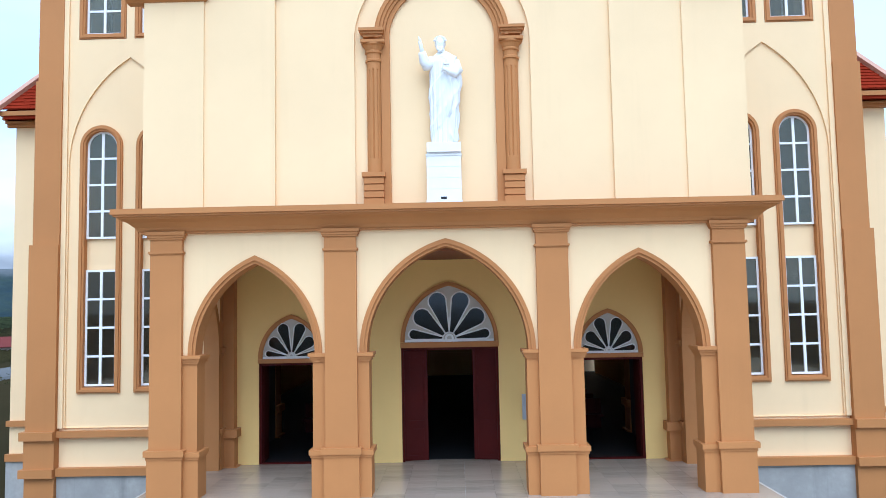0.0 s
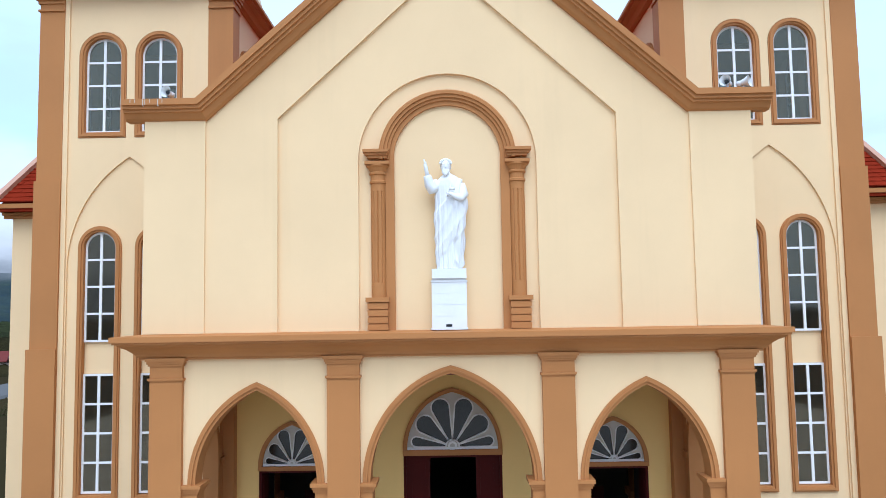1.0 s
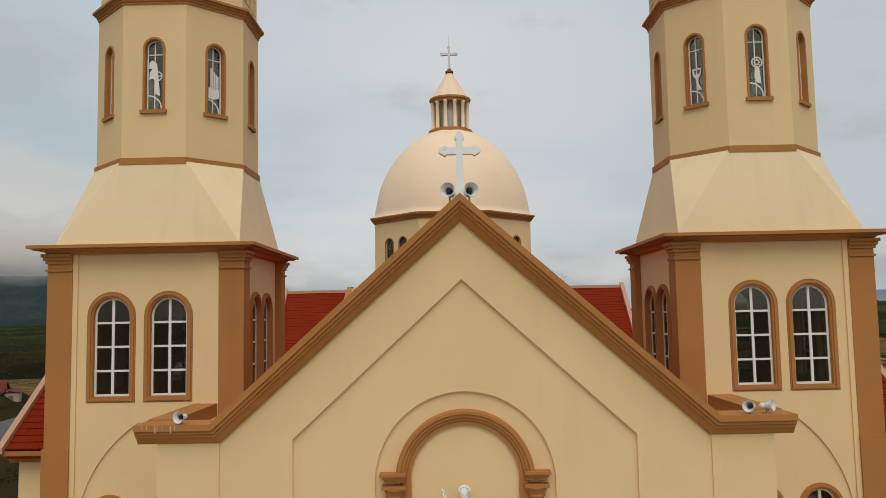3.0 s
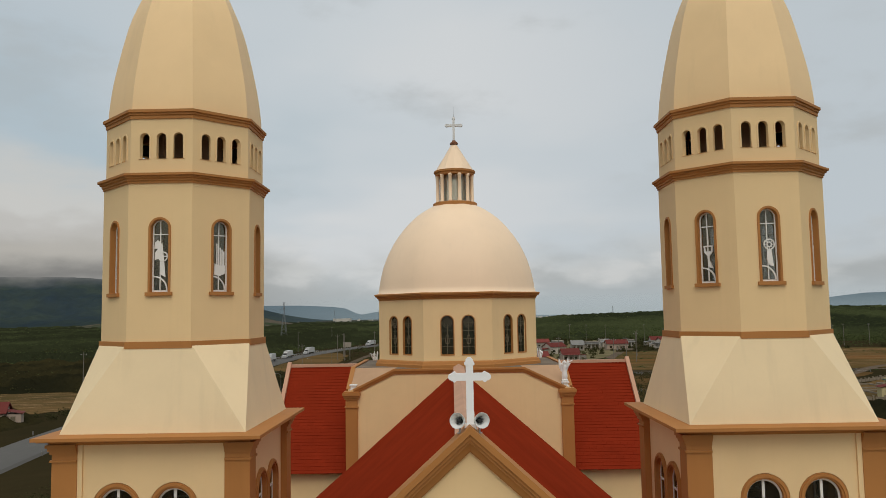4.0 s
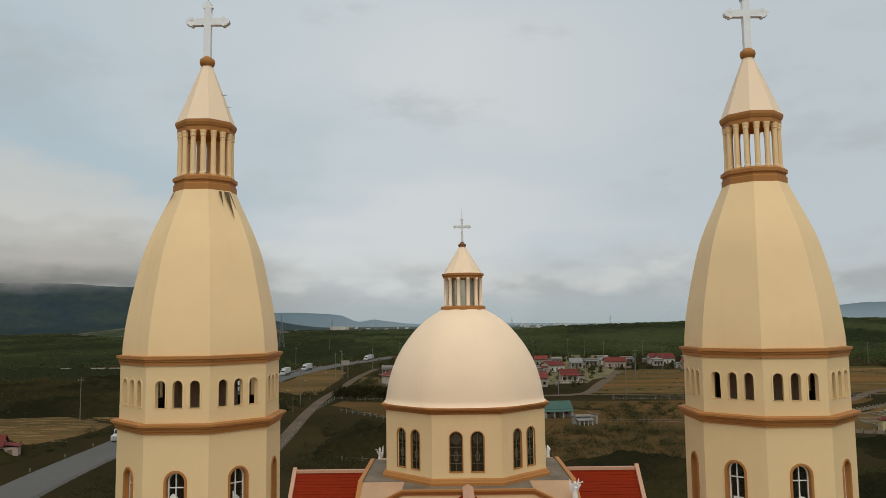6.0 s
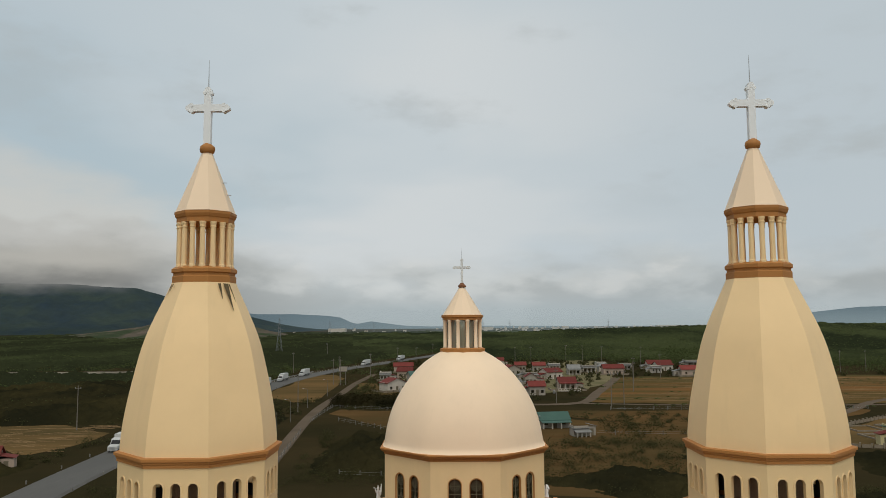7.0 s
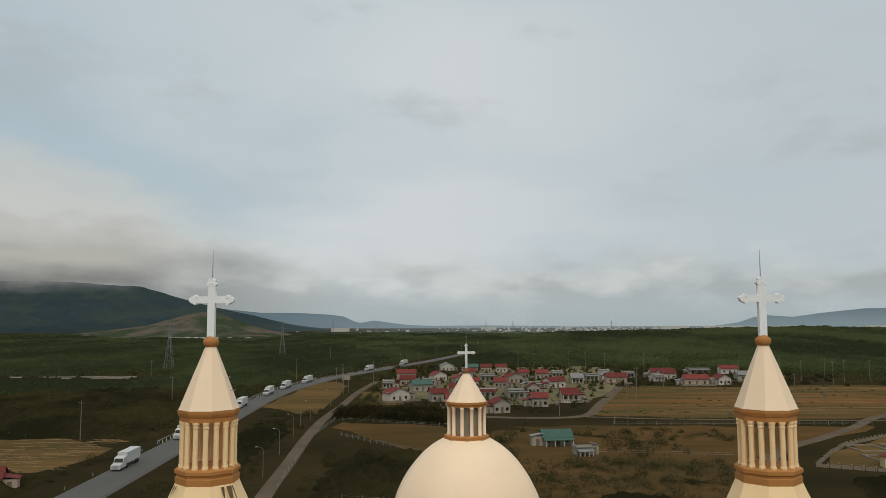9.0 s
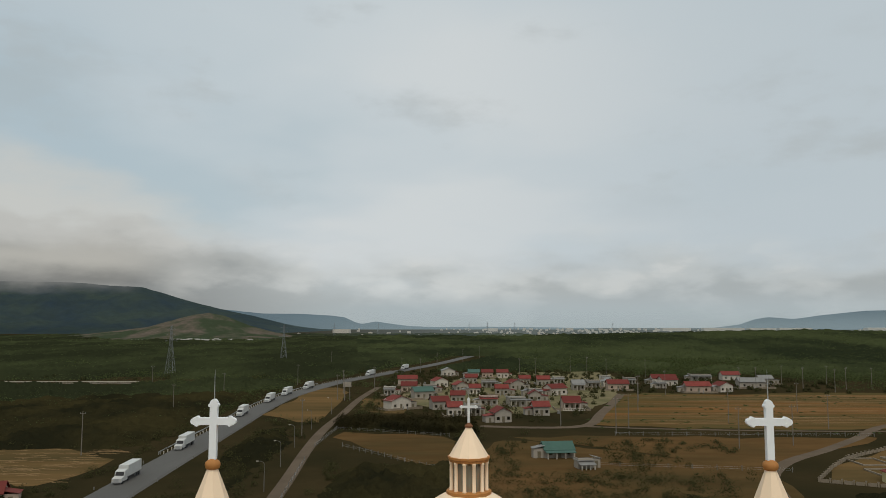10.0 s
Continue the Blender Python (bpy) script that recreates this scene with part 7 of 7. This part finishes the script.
for x, y, w, turn, wall, roof, style, lab in (
    (-4, 576, 11, 10, HOUSEWHITE, ROOFGREY, "front", "white village house with a grey gabled roof"),
    (-30, 492, 14, 5, HOUSEPINK, ROOFHOUSE, "gable", "wide pinkish village hall with a red roof"),
    (-36, 423, 7, 0, HOUSEWHITE, ROOFGREY, "flat", "small white flat-roofed village house"),
    (-27, 354, 12, 35, HOUSEWHITE, ROOFHOUSE, "front", RED_W),
    (-26, 440, 10, 0, HOUSEPINK, ROOFHOUSE, "gable", "pinkish village house with a red roof"),
    (-17, 403, 12, 20, HOUSEGREY, ROOFGREEN, "gable", "grey village house with a green sheet roof"),
    (-9, 475, 10, 25, HOUSEWHITE, ROOFHOUSE, "front", RED_W),
    (-7, 352, 9, 15, HOUSEGREY, ROOFHOUSE, "gable", RED_G),
    (0, 328, 7, 5, HOUSEWHITE, ROOFHOUSE, "gable", RED_W),
    (8, 330, 7, 5, HOUSEGREY, ROOFGREY, "flat", "grey unfinished village house with a flat roof"),
    (15, 557, 9, 0, HOUSEGREY, ROOFGREEN, "gable", "grey village house with a green sheet roof"),
    (25, 557, 9, 0, HOUSEPINK, ROOFHOUSE, "gable", "pinkish village house with a red roof"),
):
    house(x, y, w, turn, wall, roof, style, lab)
for x, y, w, turn, wall, roof, style, lab in (
    (36, 557, 9, 0, HOUSEWHITE, ROOFHOUSE, "gable", RED_W),
    (22, 474, 10, 0, HOUSEGREY, ROOFGREY, "flat", "grey unfinished village house with a flat roof"),
    (37, 458, 11, 25, HOUSEGREY, ROOFHOUSE, "front", RED_G),
    (17, 370, 10, 0, HOUSEWHITE, ROOFHOUSE, "flat", RED_W),
    (19, 307, 8, 15, HOUSEGREY, ROOFHOUSE, "front", RED_G),
    (30, 365, 9, 10, HOUSEGREY, ROOFGREY, "flat", "grey unfinished village house with a flat roof"),
    (38, 330, 8, 4, HOUSEGREY, ROOFHOUSE, "gable", RED_G),
    (57, 423, 12, 30, HOUSEWHITE, ROOFHOUSE, "gable", RED_W),
    (55, 353, 9, 0, HOUSEPINK, ROOFHOUSE, "porch", "pinkish village house with a red roof and veranda"),
    (58, 490, 9, 0, HOUSEGREY, ROOFHOUSE, "gable", RED_G),
    (75, 456, 8, 0, HOUSEGREY, ROOFGREY, "porch", "grey village house with a sheet roof and veranda"),
    (87, 473, 9, 0, HOUSEGREY, ROOFGREY, "flat", "grey unfinished village house with a flat roof"),
):
    house(x, y, w, turn, wall, roof, style, lab)
for x, y, w, turn, wall, roof, style, lab in (
    (99, 457, 14, 0, HOUSEPINK, ROOFHOUSE, "gable", "long pinkish village house with a red roof"),
    (98, 475, 10, 0, HOUSEWHITE, ROOFGREY, "front", "white village house with a grey gabled roof"),
    (103, 515, 7, 0, HOUSEWHITE, ROOFGREY, "flat", "small white flat-roofed village house"),
    (138, 488, 12, 12, HOUSEWHITE, ROOFHOUSE, "gable", RED_W),
    (139, 502, 18, 0, HOUSEWHITE, ROOFHOUSE, "gable", RED_W),
    (142, 441, 16, 0, HOUSEPINK, ROOFHOUSE, "gable", "long pinkish village house with a red roof"),
    (158, 444, 10, 20, HOUSEWHITE, ROOFHOUSE, "front", RED_W),
    (195, 536, 14, 0, HOUSEWHITE, ROOFHOUSE, "gable", RED_W),
    (185, 472, 18, 0, HOUSEGREY, ROOFGREY, "gable", "grey village house with a sheet roof"),
    (172, 531, 16, 0, HOUSEGREY, ROOFGREY, "flat", "grey unfinished village house with a flat roof"),
    (205, 500, 10, 0, HOUSEGREY, ROOFGREY, "gable", "grey village house with a sheet roof"),
    (31, 224, 10, 8, HOUSEGREY, ROOFGREEN, "porch", "grey shed-like house with a green sheet roof"),
):
    house(x, y, w, turn, wall, roof, style, lab, d=9.0 if y > 250 else 6.5, h=4.0 if y > 250 else 2.7)
house(36, 206, 5, 12, HOUSEGREY, ROOFGREY, "flat", "low hut with a worn grey sheet roof", 4.0, 2.2)
house(-106, 160, 9, 20, HOUSEPINK, ROOFHOUSE, "gable", "roadside house with a bright red roof", 8.0, 3.2)
house(116, 187, 8, -6, HOUSEYELLOW, ROOFGREEN, "flat", "yellow house with a green flat roof inside a walled plot", 7.0, 4.2)

for x, y, w, turn, wall, roof, style, lab in (
    (-14, 440, 8, 5, HOUSEGREY, ROOFGREY, "flat", "grey unfinished village house with a flat roof"),
    (4, 448, 9, 20, HOUSEGREY, ROOFHOUSE, "front", RED_G),
    (12, 428, 7, 0, HOUSEWHITE, ROOFHOUSE, "gable", RED_W),
    (27, 425, 8, 0, HOUSEGREY, ROOFHOUSE, "gable", RED_G),
    (44, 415, 8, 12, HOUSEGREY, ROOFGREY, "flat", "grey unfinished village house with a flat roof"),
    (42, 390, 7, 0, HOUSEGREY, ROOFHOUSE, "front", RED_G),
    (2, 385, 8, 0, HOUSEGREY, ROOFHOUSE, "gable", RED_G),
    (47, 500, 8, 0, HOUSEGREY, ROOFHOUSE, "gable", RED_G),
    (70, 505, 8, 0, HOUSEWHITE, ROOFGREY, "flat", "small white flat-roofed village house"),
    (116, 500, 8, 0, HOUSEGREY, ROOFGREY, "flat", "grey unfinished village house with a flat roof"),
    (128, 470, 7, 0, HOUSEWHITE, ROOFGREY, "flat", "small white flat-roofed village house"),
    (12, 510, 9, 0, HOUSEGREY, ROOFHOUSE, "gable", RED_G),
):
    house(x, y, w, turn, wall, roof, style, lab, d=8.0, h=3.9)

# white balustrade before the veranda house
bal = thing("balustrade", (55, 345, GZ), "low white balustrade before a village house", "balustrade")
for k in range(9):
    part("pier", boxes((50 + k * 1.25, 50.3 + k * 1.25, 344.0, 344.3, GZ, GZ + 1.1)), HOUSEWHITE, bal)
part("rail", boxes((50, 60.4, 344.02, 344.28, GZ + 1.1, GZ + 1.25)), HOUSEWHITE, bal)
part("base", boxes((50, 60.4, 344.02, 344.28, GZ, GZ + 0.45)), HOUSEWHITE, bal)

# walled plot with low beds beside it
wall_t = thing("plot_wall", (110, 215, GZ), "low pale wall round a plot with garden beds", "wall")
corners = [(93, 187), (105, 181), (127, 176), (159, 172), (155, 249), (137, 236), (118, 221), (106, 206)]
for i in range(len(corners)):
    a, b = Vector(corners[i]), Vector(corners[(i + 1) % len(corners)])
    n = int((b - a).length / 2.6)
    for k in range(n):
        p = a.lerp(b, (k + 0.5) / n)
        d = (b - a).normalized()
        m = Matrix.Translation((p.x, p.y, GZ)) @ Matrix.Rotation(math.atan2(d.y, d.x), 4, "Z")
        if "wallseg" not in MESHES:
            MESHES["wallseg"] = mesh_from(boxes((-1.0, 1.0, -0.08, 0.08, 0, 0.8), (-1.0, 1.0, -0.1, 0.1, 0.8, 0.88)), "wall_panel", PLOTWALL)
            MESHES["wallpier"] = mesh_from(boxes((-0.2, 0.2, -0.2, 0.2, 0, 1.15), (-0.25, 0.25, -0.25, 0.25, 1.15, 1.25)), "pier", PLOTWALL)
        part("wall_panel", MESHES["wallseg"], None, wall_t, m=m)
        part("pier", MESHES["wallpier"], None, wall_t, m=m @ Matrix.Translation((1.3, 0, 0)))
for i in range(3):
    for j in range(2):
        x, y = 113 + i * 12 + j * 3, 192 + j * 17 + i * 2
        bm = boxes((x, x + 9, y, y + 0.4, GZ, GZ + 0.45), (x, x + 9, y + 11, y + 11.4, GZ, GZ + 0.45), (x, x + 0.4, y + 0.4, y + 11, GZ, GZ + 0.45), (x + 8.6, x + 9, y + 0.4, y + 11, GZ, GZ + 0.45))
        single("garden_bed", bm, PLOTWALL, "low worn cement kerb round a garden bed", "garden bed", "garden beds")

# ---- poles, lamps, posts ----


def utility_pole(h):
    t = thing("utility_pole", (0, 0, 0), "tall pale concrete utility pole with a short crossarm", "pole", "utility poles")
    part("shaft", turned(bmesh.new(), 0, 0, [(0.17, 0), (0.10, h)], 8), POLE, t)
    part("crossarm", boxes((-0.9, 0.9, -0.06, 0.06, h - 0.9, h - 0.78)), POLE, t)
    for x in (-0.8, 0.0, 0.8):
        part("insulator", turned(bmesh.new(), x, 0, [(0.05, h - 0.78), (0.08, h - 0.7), (0.05, h - 0.5)], 6), METAL, t)
    return t


pole_a = utility_pole(13.5)
pole_a.location = (-115, 224, GZ)
WORLD_OF[pole_a] = Matrix.Translation(pole_a.location)
for x, y in ((-125, 330), (-124, 403), (-55, 265), (-101, 488), (-57, 390), (-63, 428), (-48, 457), (-39, 575), (-25, 574), (-14, 666), (42, 294), (59, 271), (67, 286), (84, 342), (95, 387), (111, 302), (92, 239), (112, 245), (143, 285), (156, 341)):
    copy_thing(pole_a, Matrix.Translation((x, y, GZ)))
for x, y in ((208, 480), (212, 459), (234, 475), (238, 459), (253, 458), (-188, 468), (141, 557), (174, 460), (184, 460), (119, 424), (50, 572), (62, 572), (94, 609), (105, 596), (115, 570), (10, 760), (30, 860), (-61, 392), (-112, 700), (222, 440)):
    copy_thing(pole_a, Matrix.Translation((x, y, GZ)) @ Matrix.Rotation(0.3, 4, "Z"))


def street_lamp():
    t = thing("street_lamp", (0, 0, 0), "slim grey street lamp with a curved arm beside the lane", "street lamp", "street lamps")
    part("pole", turned(bmesh.new(), 0, 0, [(0.10, 0), (0.05, 6.6)], 8), POSTGREY, t)
    bm = bmesh.new()
    sweep(bm, [(0, 6.5), (-0.25, 7.0), (-0.9, 7.25), (-1.5, 7.3)], [(-0.04, -0.04), (-0.04, 0.04), (0.04, 0.04), (0.04, -0.04)], facing_front)
    part("arm", bm, POSTGREY, t)
    part("lamp_head", boxes((-1.95, -1.4, -0.12, 0.12, 7.22, 7.36)), HOUSEWHITE, t)
    return t


lamp_a = street_lamp()
lamp_a.location = (-46.5, 174, GZ)
for x, y in ((-49.6, 206), (-52.6, 240), (-54.6, 282), (-54.4, 330)):
    copy_thing(lamp_a, Matrix.Translation((x, y, GZ)))

post_me = mesh_from(boxes((-0.09, 0.09, -0.09, 0.09, 0, 1.5)), "fence_post", POSTGREY)


def fence(name, a, b, gap, label, h=1.0):
    a, b = Vector(a), Vector(b)
    n = int((b - a).length / gap)
    t = thing(name, (*(a + b) / 2, GZ), label, "fence", "post fences")
    for k in range(n + 1):
        p = a.lerp(b, k / n)
        part("post", post_me, None, t, m=Matrix.Translation((p.x, p.y, ground_z(p.x, p.y) - 0.1)) @ Matrix.Diagonal((1, 1, h, 1)))
    for z in (0.5, 1.0):
        bm = bmesh.new()
        d = (b - a).normalized()
        box(bm, 0, (b - a).length, -0.012, 0.012, z, z + 0.025, Matrix.Translation((a.x, a.y, GZ)) @ Matrix.Rotation(math.atan2(d.y, d.x), 4, "Z"))
        part("wire", bm, METAL, t)


fence("post_fence", (-45, 281), (-2, 264), 3.2, "pale concrete post fence along the fallow field")
fence("post_fence", (-37, 241), (-6, 203), 3.4, "pale concrete post fence between scrub and field")
fence("post_fence", (-46, 240), (-45, 280), 3.0, "pale concrete post fence beside the lane")
fence("post_fence", (58, 268), (150, 266), 5.0, "pale concrete post fence along the dry field")
fence("post_fence", (-40, 160), (-44.5, 215), 6.0, "pale concrete post fence beside the lane")
fence("post_fence", (-24, 150), (-6, 146), 4.5, "pale concrete post fence in the scrub")
fence("post_fence", (40, 208), (92, 200), 6.0, "pale concrete post fence in the scrub")

marker_me = mesh_from(boxes((-0.12, 0.12, -0.08, 0.08, 0, 0.75)), "marker_post", POSTGREY)
k = 0
for i in range(9, len(ROAD) - 40, 1):
    d = (ROAD[i + 1] - ROAD[i - 1]).normalized()
    n = Vector((d.y, -d.x))
    for s in (-1, 1):
        if i % 2 == (0 if s > 0 else 1):
            continue
        p = ROAD[i] + n * 6.1 * s
        single("marker_post", marker_me, None, "short white roadside marker post", "marker post", "marker posts", m=Matrix.Translation((p.x, p.y, ground_z(p.x, p.y) + 0.2)))
rail = thing("guard_rail", (-97, 280, GZ), "grey steel guard rail along the highway", "guard rail")
edge = [ROAD[i] - Vector(((ROAD[i + 1] - ROAD[i - 1]).normalized().y, -(ROAD[i + 1] - ROAD[i - 1]).normalized().x)) * 6.6 for i in range(34, 66)]
bm = bmesh.new()
sweep(bm, [tuple(p) for p in edge], [(-0.05, GZ + 0.75), (0.05, GZ + 0.75), (0.05, GZ + 1.1), (-0.05, GZ + 1.1)], level)
part("rail", bm, METAL, rail)
for p in edge[::2]:
    part("post", boxes((p.x - 0.08, p.x + 0.08, p.y - 0.08, p.y + 0.08, GZ, GZ + 1.0)), METAL, rail)

# ---- pylons ----


def pylon(h):
    t = thing("pylon", (0, 0, 0), "grey steel lattice power pylon in the woods", "pylon", "power pylons")

    def strut(bm, a, b, r=0.16):
        a, b, r = Vector(a), Vector(b), r * 0.62
        d = (b - a).normalized()
        u = d.orthogonal().normalized() * r
        v = d.cross(u)
        ra = [bm.verts.new(a + q) for q in (u, v, -u, -v)]
        rb = [bm.verts.new(b + q) for q in (u, v, -u, -v)]
        for i in range(4):
            bm.faces.new((ra[i], ra[(i + 1) % 4], rb[(i + 1) % 4], rb[i]))

    for sx in (-1, 1):
        for sy in (-1, 1):
            bm = bmesh.new()
            strut(bm, (sx * 3.2, sy * 3.2, 0), (sx * 1.0, sy * 1.0, h * 0.6), 0.2)
            strut(bm, (sx * 1.0, sy * 1.0, h * 0.6), (sx * 0.35, sy * 0.35, h), 0.16)
            part("leg", bm, STEEL, t)
    bm = bmesh.new()
    n = 9
    for i in range(n):
        z0, z1 = h * i / n, h * (i + 1) / n
        w0 = float(np.interp(z0, [0, h * 0.6, h], [3.2, 1.0, 0.35]))
        w1 = float(np.interp(z1, [0, h * 0.6, h], [3.2, 1.0, 0.35]))
        for sy in (-1, 1):
            strut(bm, (-w0, sy * w0, z0), (w1, sy * w1, z1), 0.09)
            strut(bm, (w0, sy * w0, z0), (-w1, sy * w1, z1), 0.09)
            strut(bm, (sy * w0, -w0, z0), (sy * w1, w1, z1), 0.09)
    part("bracing", bm, STEEL, t)
    for z, half in ((h * 0.68, 5.0), (h * 0.8, 4.2), (h * 0.92, 3.4)):
        bm = bmesh.new()
        strut(bm, (-half, 0, z), (half, 0, z), 0.14)
        strut(bm, (-half, 0, z), (0, 0, z + 1.6), 0.1)
        strut(bm, (half, 0, z), (0, 0, z + 1.6), 0.1)
        part("arm", bm, STEEL, t)
    return t


py = pylon(38)
py.location = (-220, 586, GZ)
for x, y, k in ((-171, 766, 1.0), (-300, 1950, 1.0), (-250, 2600, 1.1), (110, 2400, 1.0), (190, 2350, 1.0), (480, 2300, 1.0), (60, 2700, 1.0)):
    copy_thing(py, Matrix.Translation((x, y, GZ)) @ Matrix.Rotation(0.4, 4, "Z"))

# ---- trucks on the highway ----


def truck():
    t = thing("truck", (0, 0, 0), "white articulated lorry with a box trailer on the highway", "truck", "trucks on the highway")
    bm = bmesh.new()
    slab(bm, [(-1.0, 0.6), (-1.0, 1.5), (0.9, 1.75), (1.4, 2.9), (3.3, 3.2), (3.3, 0.6)], [], -1.2, 1.2, lambda u, v, w: Vector((w, u, v)))
    part("cab", bm, TRUCKWHITE, t)
    bm = bmesh.new()
    slab(bm, [(0.93, 1.85), (1.33, 2.75), (1.28, 2.77), (0.88, 1.87)], [], -1.05, 1.05, lambda u, v, w: Vector((w, u, v)))
    part("windscreen", bm, BLACK, t, "dark windscreen")
    part("grille", boxes((-0.7, 0.7, -1.06, -1.0, 0.75, 1.4)), METAL, t)
    for s in (-1, 1):
        part("headlight", boxes((s * 0.95 - 0.15, s * 0.95 + 0.15, -1.05, -1.0, 0.9, 1.15)), HOUSEWHITE, t)
    part("bumper", boxes((-1.2, 1.2, -1.15, -1.0, 0.4, 0.7)), METAL, t)
    part("trailer_box", boxes((-1.25, 1.25, 3.7, 13.5, 1.2, 3.95)), TRUCKWHITE, t)
    part("chassis", boxes((-0.5, 0.5, 3.0, 13.2, 0.8, 1.2)), BLACK, t)
    for y in (0.1, 4.2, 10.8, 12.1):
        for s in (-1, 1):
            bm = turned(bmesh.new(), 0, 0, [(0.42, -0.15), (0.5, -0.12), (0.5, 0.12), (0.42, 0.15)], 14)
            part("tyre", bm, BLACK, t, m=Matrix.Translation((s * 1.05, y, 0.5)) @ Matrix.Rotation(radians(90), 4, "Y"))
    return t


tk = truck()
first = True
for y in (181, 232, 318, 376, 412, 452, 566, 642):
    i = min(range(1, len(ROAD) - 1), key=lambda j: abs(ROAD[j].y - y))
    d = (ROAD[i + 1] - ROAD[i - 1]).normalized()
    p = ROAD[i] + Vector((-d.y, d.x)) * 2.6 + d * (y - ROAD[i].y)
    m = Matrix.Translation((p.x, p.y, GZ + 0.36)) @ Matrix.Rotation(math.atan2(d.y, d.x) - math.pi / 2, 4, "Z")
    if first:
        tk.matrix_basis = m
        first = False
    else:
        copy_thing(tk, m)


# ---- bushes among the houses and over the fields ----
rnd = random.Random(71)
plants = []
while len(plants) < 700:
    x, y = rnd.uniform(-46, 235), rnd.uniform(300, 620)
    if x > 60 + (y - 300) * 0.3 and y < 428 or any(math.hypot(x - hx, y - hy) < 7.5 for hx, hy in HOMES):
        continue
    if min(math.hypot(p.x - x, p.y - y) for p in VILLAGE_LANE + LANE + ROAD[::2]) < 5.5:
        continue
    g = rnd.uniform(0.5, 1.3)
    plants.append((x, y, 1.7 * g, 2.6 * g))
tufts("garden_bushes", plants, 80, 71, 0.0008, LEAF_BUSH, "green bushes and small trees between the houses")
plants = []
for _ in range(320):
    x, y = rnd.uniform(55, 260), rnd.uniform(268, 430)
    if noise.noise(Vector((x * 0.012, y * 0.05, 3))) > 0.02 and x > 50 + (y - 300) * 0.3:
        g = rnd.uniform(0.5, 1.3)
        plants.append((x, y, 1.1 * g, 0.35 * g))
tufts("field_weeds", plants, 30, 72, 0.0008, LEAF_TREE, "low dull green weeds in the dry field")

# ---- roadside board and the posts along the highway's far edge ----
bb = thing("billboard", (-56, 392, GZ), "small blank pale billboard on two tall legs beside the highway", "billboard")
part("board", boxes((-58.0, -53.8, 391.9, 392.1, GZ + 6.9, GZ + 9.3)), HOUSEGREY, bb)
for z in (6.8, 9.3):
    part("frame_rail", boxes((-58.1, -53.7, 392.1, 392.2, GZ + z, GZ + z + 0.15)), POLE, bb)
for x in (-57.2, -54.6):
    part("leg", turned(bmesh.new(), x, 392.3, [(0.2, GZ - 0.2), (0.16, GZ + 9.2)], 8), POLE, bb)

post = mesh_from(boxes((-0.12, 0.12, -0.12, 0.12, -0.3, 0.85)), "kerb_post", HOUSEWHITE)
posts = thing("guard_posts", (-98, 350, GZ), "row of short white posts along the highway verge", "guard posts")
for a, b in zip(ROAD, ROAD[1:]):
    if not 225 < a.y < 620:
        continue
    d = (b - a).normalized()
    for f in (0.25, 0.75):
        p = a.lerp(b, f)
        part("post", post, None, posts, m=Matrix.Translation((p.x - d.y * 5.7, p.y + d.x * 5.7, GZ)))
